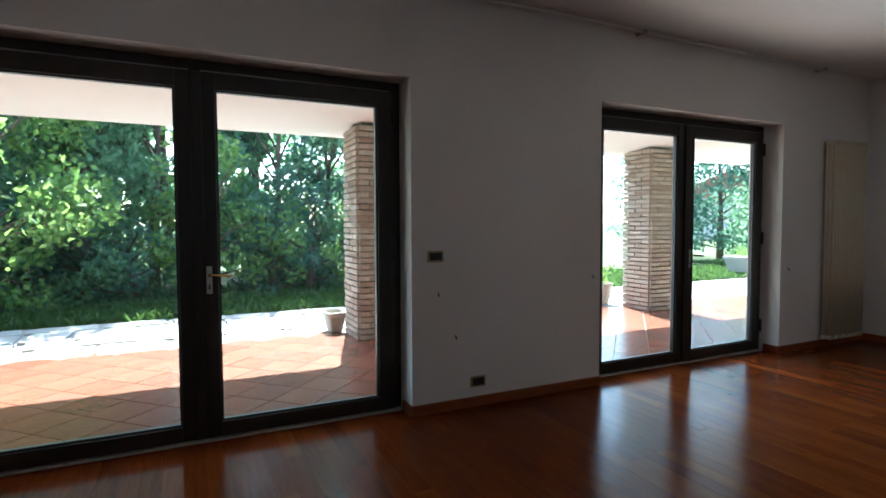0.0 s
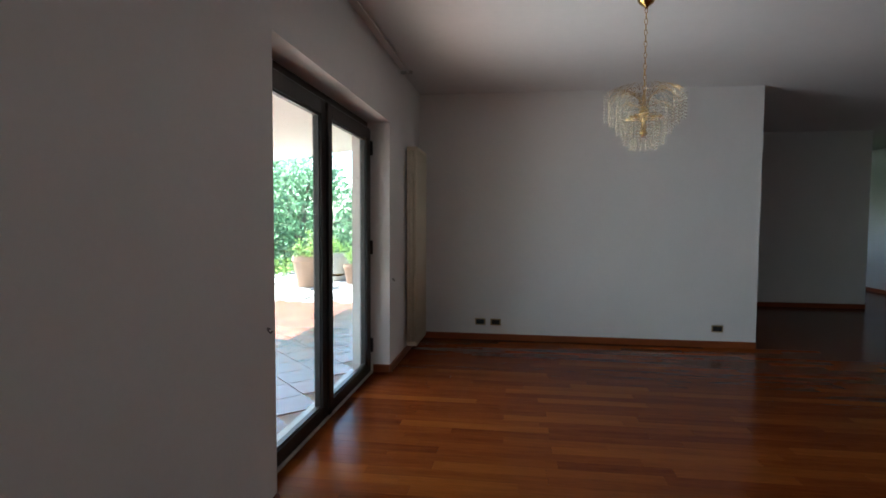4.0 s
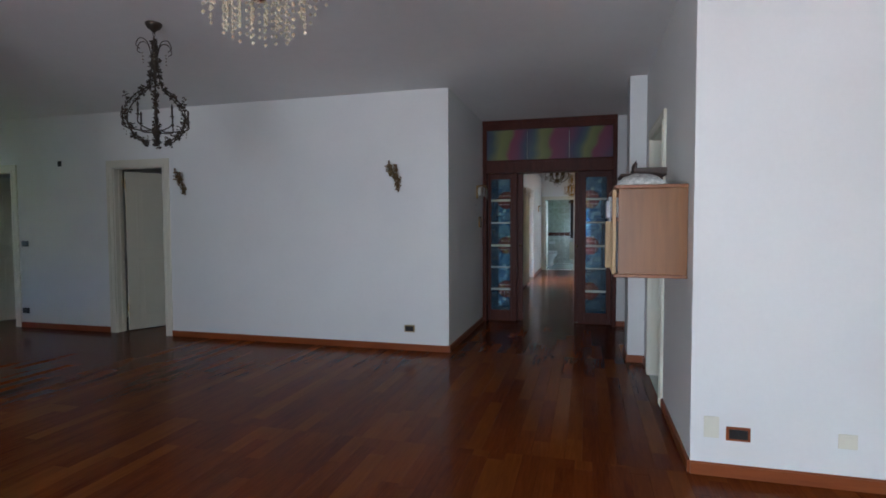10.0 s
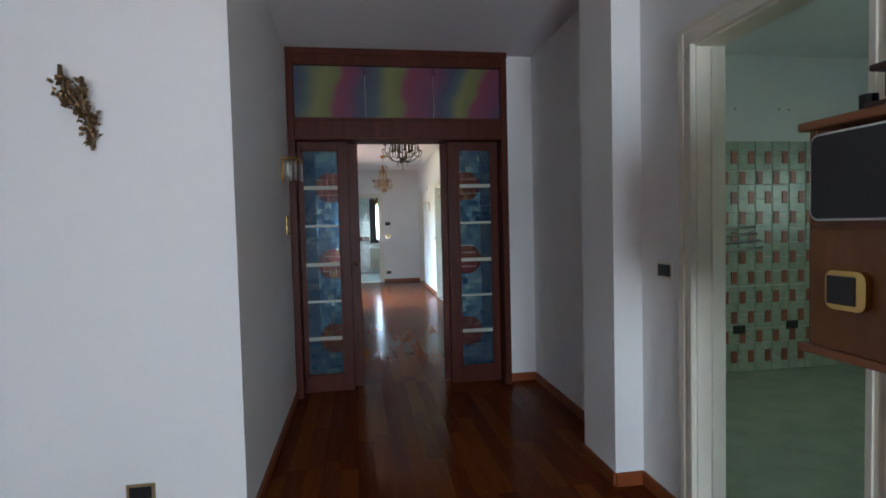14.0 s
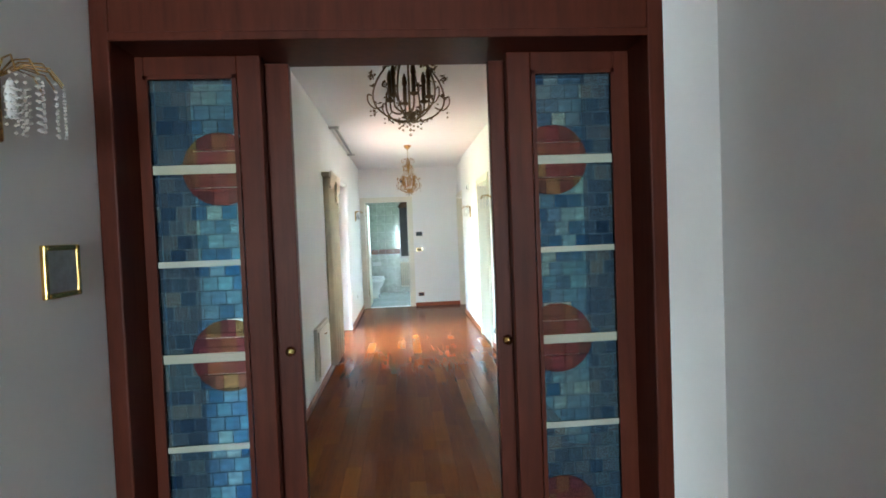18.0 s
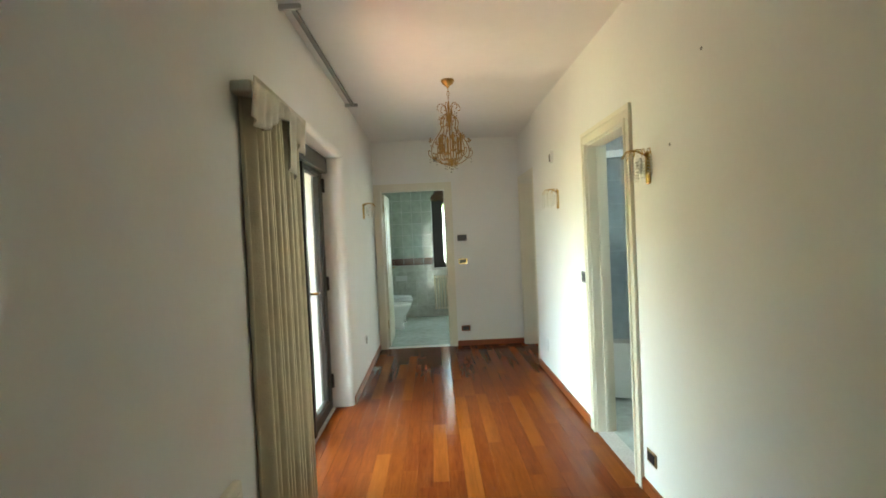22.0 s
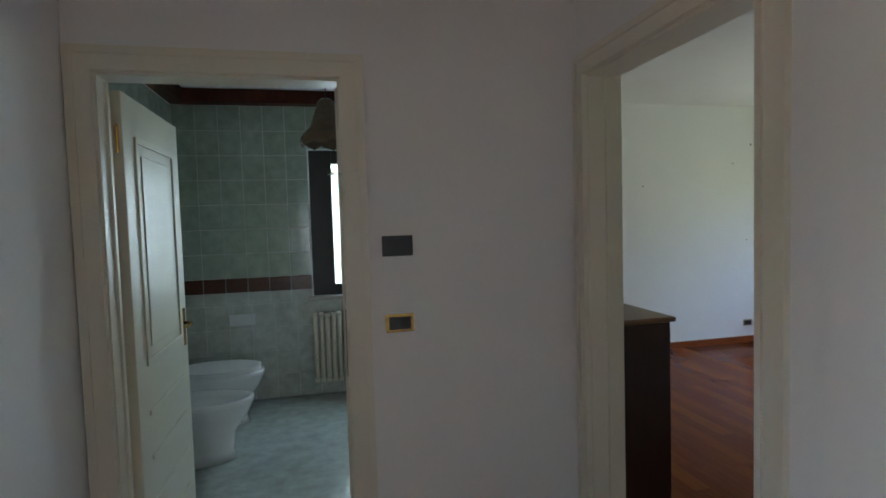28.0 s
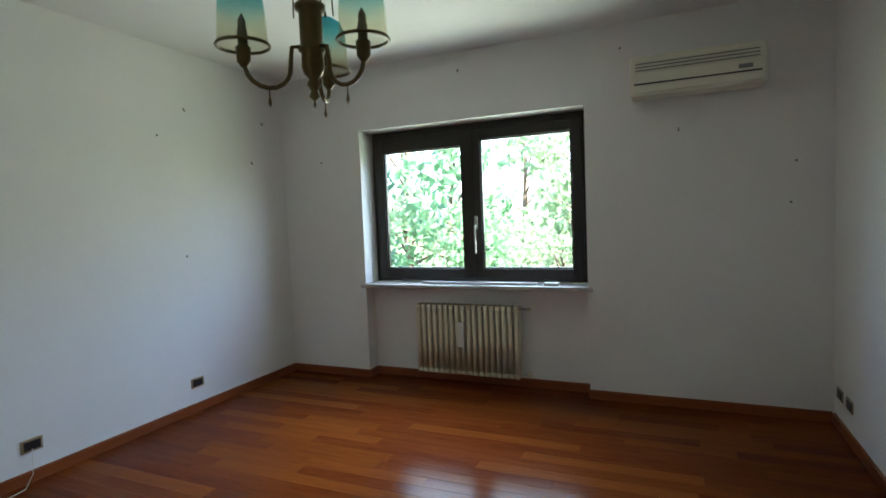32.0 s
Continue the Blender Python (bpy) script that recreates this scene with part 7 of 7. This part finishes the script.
part("trunk", tube(bmesh.new(), [(0, 0, 0), (-0.12, 0.05, 2.5), (-0.35, 0.1, 6.0), (-0.4, 0.2, 9.0)], [0.22, 0.20, 0.17, 0.10], 12), TRUNK, pt, smooth=True)
r2 = np.random.RandomState(7)
pts, sizes = crown(r2, [(r2.uniform(-1.8, 1.4), r2.uniform(-1.6, 1.8), r2.uniform(6.8, 9.6), 0.8) for _ in range(16)], 420, 0.2)
o = new("crown", leaf_mesh("crown", pts, sizes, LEAF_BLUE, 7))
o.parent = pt
# east of the bedroom
for k, (x, y, h, s, m) in enumerate(((7.2, 19.8, 3.4, 1.2, LEAF_DEEP), (9.5, 21.8, 5.5, 1.7, LEAF_BLUE), (7.8, 17.4, 2.6, 0.9, LEAF_GLARE), (6.8, 16.2, 3.2, 0.8, LEAF_GLARE), (10.5, 17.6, 4.8, 1.5, LEAF_GLARE), (12.0, 19.6, 5.5, 1.6, LEAF_GLARE), (9.2, 15.2, 4.6, 1.3, LEAF_GLARE))):
    tree("garden_tree", x, y, -0.1, h, s, m, 400 + k, "leafy garden tree outside the bedroom window", 24, 0.21, 230, 0.02)
for k, (x, y, h, m) in enumerate(((6.2, 16.0, 1.5, LEAF_GLARE), (6.0, 17.5, 1.2, LEAF_GLARE), (6.4, 18.9, 1.7, LEAF_DEEP), (6.9, 20.4, 2.0, LEAF_GLARE))):
    tree("garden_shrub", x, y, -0.1, h, 0.9, m, 440 + k, "sunlit green shrub outside the bedroom window", 20, 0.10, 620, 0.02, "shrub")
# bathroom window
tree("garden_tree", -3.2, 22.5, -0.1, 4.5, 1.6, LEAF_LIGHT, 420, "leafy garden tree outside the bathroom window", 24, 0.15, 360, 0.1)


# pots and planters
POT = by_piece("weathered_stone_pot", (0.46, 0.44, 0.40), (0.54, 0.52, 0.47), rough=0.9, bump=0.5, grain=30)
CLAY = by_piece("pale_clay_pot", (0.42, 0.26, 0.18), (0.50, 0.33, 0.24), rough=0.9, bump=0.4, grain=30)


def round_pot(x, y, r, h, material, label, plant=True, seed=1, z=0.003):
    p = thing("flower_pot", label, "flower pot", (x, y, z))
    part("pot", lathe(bmesh.new(), [(0, 0), (r * 0.62, 0), (r * 0.66, 0.03), (r * 0.93, h * 0.82), (r, h * 0.84), (r, h), (r * 0.88, h), (r * 0.84, h * 0.8), (0, h * 0.8)], 22), material, p, smooth=False)
    if plant:
        r3 = np.random.RandomState(seed)
        pts, sizes = crown(r3, [(r3.uniform(-r, r) * 0.6, r3.uniform(-r, r) * 0.6, h + r3.uniform(0.05, 0.25), r * 0.6) for _ in range(5)], 1500, 0.06)
        o = new("plant", leaf_mesh("plant", pts, sizes, LEAF_LIGHT, seed))
        o.parent = p
        tagged(o, "light green pot plant")
    return p


tp = thing("stone_trough", "small pale stone trough at the foot of the column", "planter", (-1.62, -5.93, 0.003), 90)
bm = bmesh.new()
loops = []
for z, sx, sy in ((0.0, 0.16, 0.10), (0.02, 0.17, 0.11), (0.20, 0.215, 0.15), (0.21, 0.235, 0.17), (0.27, 0.235, 0.17), (0.272, 0.205, 0.14), (0.22, 0.20, 0.135)):
    loops.append([bm.verts.new((sx * math.copysign(abs(math.cos(f)) ** 0.35, math.cos(f)), sy * math.copysign(abs(math.sin(f)) ** 0.35, math.sin(f)), z)) for f in np.linspace(0, 2 * math.pi, 25)[:-1]])
for lo_, hi_ in zip(loops, loops[1:]):
    for i in range(24):
        bm.faces.new((lo_[i], lo_[(i + 1) % 24], hi_[(i + 1) % 24], hi_[i]))
bm.faces.new(loops[0][::-1])
bm.faces.new(loops[-1])
part("trough", bm, POT, tp)
tp.scale = (0.72, 0.72, 0.86)

round_pot(-5.95, -6.15, 0.18, 0.32, POT, "pale stone flower pot with a small plant", True, 3)
round_pot(-10.9, -5.95, 0.30, 0.62, CLAY, "large clay pot with a plant on the terrace", True, 4)
round_pot(-12.2, -5.75, 0.32, 0.60, POT, "large stone pot with a plant on the terrace", True, 5)
round_pot(-11.6, -5.2, 0.22, 0.40, CLAY, "clay pot on the terrace", True, 6)
pl = thing("stone_planter", "big square pale stone planter on feet", "planter", (-12.6, -8.3, -0.09))
bm = bmesh.new()
low = [bm.verts.new((sx * 0.42, sy * 0.42, 0.10)) for sx, sy in ((-1, -1), (1, -1), (1, 1), (-1, 1))]
mid = [bm.verts.new((sx * 0.58, sy * 0.58, 0.66)) for sx, sy in ((-1, -1), (1, -1), (1, 1), (-1, 1))]
top = [bm.verts.new((sx * 0.63, sy * 0.63, 0.68)) for sx, sy in ((-1, -1), (1, -1), (1, 1), (-1, 1))]
lip = [bm.verts.new((sx * 0.63, sy * 0.63, 0.78)) for sx, sy in ((-1, -1), (1, -1), (1, 1), (-1, 1))]
inn = [bm.verts.new((sx * 0.55, sy * 0.55, 0.78)) for sx, sy in ((-1, -1), (1, -1), (1, 1), (-1, 1))]
for a, b in ((low, mid), (mid, top), (top, lip), (lip, inn)):
    for i in range(4):
        bm.faces.new((a[i], a[(i + 1) % 4], b[(i + 1) % 4], b[i]))
bm.faces.new(low[::-1])
bm.faces.new(inn)
part("trough", bm, POT, pl)
for sx in (-1, 1):
    for sy in (-1, 1):
        part("foot", cube(sx * 0.32 - 0.07, sy * 0.32 - 0.07, 0, sx * 0.32 + 0.07, sy * 0.32 + 0.07, 0.10, bevel=0.01), POT, pl)
r3 = np.random.RandomState(9)
pts, sizes = crown(r3, [(r3.uniform(-0.3, 0.3), r3.uniform(-0.3, 0.3), r3.uniform(0.85, 1.0), 0.25) for _ in range(6)], 900, 0.08)
o = new("plant", leaf_mesh("plant", pts, sizes, LEAF_LIGHT, 9))
o.parent = pl
pl.scale = (0.60, 0.60, 0.68)
tree("garden_tree", -17.0, -12.3, -0.1, 5.0, 1.9, LEAF_BLUE, 88, "tall feathery grey-green tree in the garden", 30, 0.15, 420, 0.1)
# a far neighbouring house
nh = thing("neighbour_house", "low reddish house far behind the shrubs", "house", (-34.0, -22.0, -0.1), 20)
part("wall", cube(-5, -4, 0, 5, 4, 3.0), RENDER_WALL, nh)
bm = bmesh.new()
v = [bm.verts.new(p) for p in ((-5.5, -4.6, 2.9), (5.5, -4.6, 2.9), (5.5, 4.6, 2.9), (-5.5, 4.6, 2.9), (-5.5, 0, 4.6), (5.5, 0, 4.6))]
for f in ((0, 1, 5, 4), (2, 3, 4, 5), (0, 4, 3), (1, 2, 5), (3, 2, 1, 0)):
    bm.faces.new([v[i] for i in f])
part("roof", bm, ROOF, nh)
for x in (-3, 0, 3):
    part("window", cube(x - 0.5, 3.98, 1.0, x + 0.5, 4.03, 2.2), FRAME, nh)

# ---- pieces: flagstones, grass, terrace tiles, parquet boards ----
r4 = random.Random(21)
bm_v, bm_f = [], []


def flag(x0, y0, x1, y1, z=-0.002):
    c = [(x0, y0), (x1, y0), (x1, y1), (x0, y1)]
    c = [(x + r4.uniform(-0.05, 0.05), y + r4.uniform(-0.05, 0.05)) for x, y in c]
    k, zz = len(bm_v), z + r4.uniform(-0.004, 0.006)
    for d, f in ((-0.05, 1.0), (-0.006, 1.0), (0.0, 0.97)):
        mx, my = sum(p[0] for p in c) / 4, sum(p[1] for p in c) / 4
        for x, y in c:
            bm_v.append((mx + (x - mx) * f, my + (y - my) * f, zz + d))
    for r in (0, 4):
        for s in range(4):
            t = (s + 1) % 4
            bm_f.append((k + r + s, k + r + t, k + r + 4 + t, k + r + 4 + s))
    bm_f.append((k + 8, k + 9, k + 10, k + 11))


def flags(xa, xb, ya, yb):
    y = ya
    while y < yb:
        h = r4.uniform(0.35, 0.6)
        x = xa
        while x < xb:
            w = r4.uniform(0.4, 0.8)
            flag(x + 0.03, y + 0.03, x + w - 0.03, y + h - 0.03)
            x += w
        y += h


flags(-14.5, 7.0, -7.75, -6.05)
flags(-14.5, -9.2, -6.3, -3.6)
mesh = bpy.data.meshes.new("flagstones")
mesh.from_pydata(bm_v, [], bm_f)
mesh.materials.append(STONE)
tagged(new("flagstones", mesh), "pale irregular flagstones round the terrace", "paving", kind="stuff")
structure("flagstone_bed", cube(-14.6, -7.9, -0.20, 7.1, -3.25, -0.03), GROUT, "pale bed of the terrace paving", "ground")
structure("corridor_terrace_bed", cube(-7.2, 9.0, -0.20, -5.04, 22.0, -0.016), GROUT, "pale bed of the corridor terrace", "ground")

rs5 = np.random.RandomState(3)
k = 15000
gx, gy = rs5.uniform(-14, 8, k), -7.85 - np.abs(rs5.normal(size=k)) * 1.3
pts = np.stack([gx, gy, np.full(k, -0.02)], 1)
k2 = 6000
pts2 = np.stack([-14.8 - np.abs(rs5.normal(size=k2)) * 2.0, rs5.uniform(-12, -4, k2), np.full(k2, -0.05)], 1)
k3 = 5000
pts3 = np.stack([rs5.uniform(-9.6, -7.4, k3), rs5.uniform(12, 24, k3), np.full(k3, -0.06)], 1)
allp = np.concatenate([pts, pts2, pts3])
tagged(new("grass", leaf_mesh("grass", allp, 0.10 + 0.10 * rs5.rand(len(allp)), GRASSBLADE, 4, -1.6, 1.5)), "grass at the edge of the paving", "grass", kind="stuff")

# terracotta tiles laid diagonally
T = 0.33
tile_bm = bmesh.new()
box(tile_bm, -T / 2 + 0.004, -T / 2 + 0.004, -0.02, T / 2 - 0.004, T / 2 - 0.004, 0.0, bevel=0.0)
tile_mesh = bpy.data.meshes.new("terrace_tile")
tile_bm.to_mesh(tile_mesh)
tile_bm.free()
tile_mesh.materials.append(COTTO)
terrace = structure("terrace", cube(-9.3, -6.06, -0.14, 6.0, -3.22, -0.010), GROUT, "porch terrace of red diagonal tiles with pale joints", "terrace")
far_v, far_f, near = [], [], []
c45 = math.sqrt(0.5)


def tile_at(cx, cy, turn, store):
    ca, sa, h = math.cos(turn), math.sin(turn), T / 2 - 0.004
    k = len(store[0])
    for z in (-0.02, -0.002):
        for u, w in ((-h, -h), (h, -h), (h, h), (-h, h)):
            store[0].append((cx + u * ca - w * sa, cy + u * sa + w * ca, z))
    store[1].extend([(k + 4, k + 5, k + 6, k + 7)] + [(k + s, k + (s + 1) % 4, k + 4 + (s + 1) % 4, k + 4 + s) for s in range(4)])


for i in range(-40, 40):
    for j in range(-40, 40):
        cx, cy = (i - j) * T * c45 - 1.5, (i + j) * T * c45 - 4.8
        if not (-9.15 < cx < 5.9 and -5.9 < cy < -3.38):
            continue
        if -4.6 < cx < 1.6 and len(near) < 300:
            near.append((cx, cy))
        else:
            tile_at(cx, cy, math.pi / 4, (far_v, far_f))
for cx, cy in near:
    o = new("terrace_tile", tile_mesh)
    o.parent = terrace
    o.matrix_basis = pose(cx, cy, -0.002, 0, 0, 45)
mesh = bpy.data.meshes.new("terrace_tiles")
mesh.from_pydata(far_v, [], far_f)
mesh.materials.append(COTTO_JOINED)
tagged(new("terrace_tiles", mesh), "red diagonal terrace tiles farther along the porch", "tiles", kind="stuff")
ctv, ctf = [], []
for i in range(6):
    for j in range(38):
        tile_at(-5.25 - i * T, 9.2 + j * T, 0.0, (ctv, ctf))
mesh = bpy.data.meshes.new("corridor_terrace_tiles")
mesh.from_pydata(ctv, [], ctf)
mesh.materials.append(COTTO_JOINED)
tagged(new("corridor_terrace_tiles", mesh), "square red tiles of the terrace off the corridor", "tiles", kind="stuff")

# parquet: boards of one width and a few lengths, all running along y
BW = 0.098
LENGTHS = (0.62, 0.80, 0.98, 1.16)
board_mesh = {}
for ln in LENGTHS:
    bm = bmesh.new()
    g, top, ch = 0.0003, 0.0, 0.0007
    a = [bm.verts.new((sx * (BW / 2 - g), sy * (ln / 2 - g), -0.012)) for sx, sy in ((-1, -1), (1, -1), (1, 1), (-1, 1))]
    b = [bm.verts.new((sx * (BW / 2 - g), sy * (ln / 2 - g), -ch * 0.5)) for sx, sy in ((-1, -1), (1, -1), (1, 1), (-1, 1))]
    c = [bm.verts.new((sx * (BW / 2 - g - ch), sy * (ln / 2 - g - ch), 0.0)) for sx, sy in ((-1, -1), (1, -1), (1, 1), (-1, 1))]
    for p, q in ((a, b), (b, c)):
        for i in range(4):
            bm.faces.new((p[i], p[(i + 1) % 4], q[(i + 1) % 4], q[i]))
    bm.faces.new(c)
    m = bpy.data.meshes.new("floor_board")
    bm.to_mesh(m)
    bm.free()
    m.materials.append(PARQUET)
    board_mesh[ln] = m


def parquet(name, x0, x1, y0, y1, near_box, label, limit=300, seed=1):
    """Boards over a rectangle: those in near_box are pieces of their own, the rest are joined."""
    rr = random.Random(seed)
    base = structure(name, cube(x0, y0, -0.05, x1, y1, -0.0125), DARKWOOD, label, "floor")
    fv, ff, count = [], [], 0
    nb = math.ceil((x1 - x0) / BW)
    for i in range(nb):
        x = x0 + (i + 0.5) * BW
        y = y0 - rr.uniform(0, 0.9)
        while y < y1:
            ln = rr.choice(LENGTHS)
            a, b = y, y + ln
            y = b
            if b < y0 + 0.02:
                continue
            cy, half = (a + b) / 2, ln / 2
            inside = near_box[0] < x < near_box[1] and near_box[2] < cy < near_box[3] and count < limit and a >= y0 and b <= y1 and x + BW / 2 <= x1 + 0.001
            if inside:
                o = new("floor_board", board_mesh[ln])
                o.parent = base
                o.location = (x, cy, 0.0)
                count += 1
                continue
            a, b = max(a, y0), min(b, y1)
            xa, xb = x - BW / 2 + 0.0003, min(x + BW / 2 - 0.0003, x1)
            k = len(fv)
            z = 0.0
            for zz in (-0.012, z):
                fv.extend([(xa, a + 0.0003, zz), (xb, a + 0.0003, zz), (xb, b - 0.0003, zz), (xa, b - 0.0003, zz)])
            ff.extend([(k + 4, k + 5, k + 6, k + 7)] + [(k + s, k + (s + 1) % 4, k + 4 + (s + 1) % 4, k + 4 + s) for s in range(4)])
    m = bpy.data.meshes.new("floor_boards")
    m.from_pydata(fv, [], ff)
    m.materials.append(PARQUET)
    o = new("floor_boards", m)
    o.parent = base
    tagged(o, "glossy reddish parquet boards", kind="stuff")
    return base


FL = "glossy reddish tropical wood parquet in long boards"
parquet("floor_living", -6.672, 4.6, -3.02, 2.89, (-5.4, -0.6, -3.0, 2.8), FL, 330, 1)
parquet("floor_recess", -9.79, -6.672, 0.79, 2.89, (0, 0, 0, 0), FL, 0, 2)
parquet("floor_passage", -13.0, -2.71, 2.89, 5.342, (-5.3, -2.9, 3.1, 5.3), FL, 70, 3)
parquet("floor_hall", -4.785, -2.76, 5.342, 7.40, (-4.785, -2.76, 5.3, 7.4), FL, 80, 4)
parquet("floor_dark_rooms", -13.0, -4.905, 5.342, 8.2, (0, 0, 0, 0), FL, 0, 5)
parquet("floor_corridor", -4.87, -2.735, 7.40, 16.15, (-4.8, -2.7, 7.4, 16.14), FL, 330, 6)
parquet("floor_bedroom", -2.735, 2.39, 14.97, 19.356, (-2.4, 2.3, 14.9, 19.3), FL, 330, 7)
parquet("floor_study", -2.735, 1.4, 7.40, 11.58, (0, 0, 0, 0), FL, 0, 8)
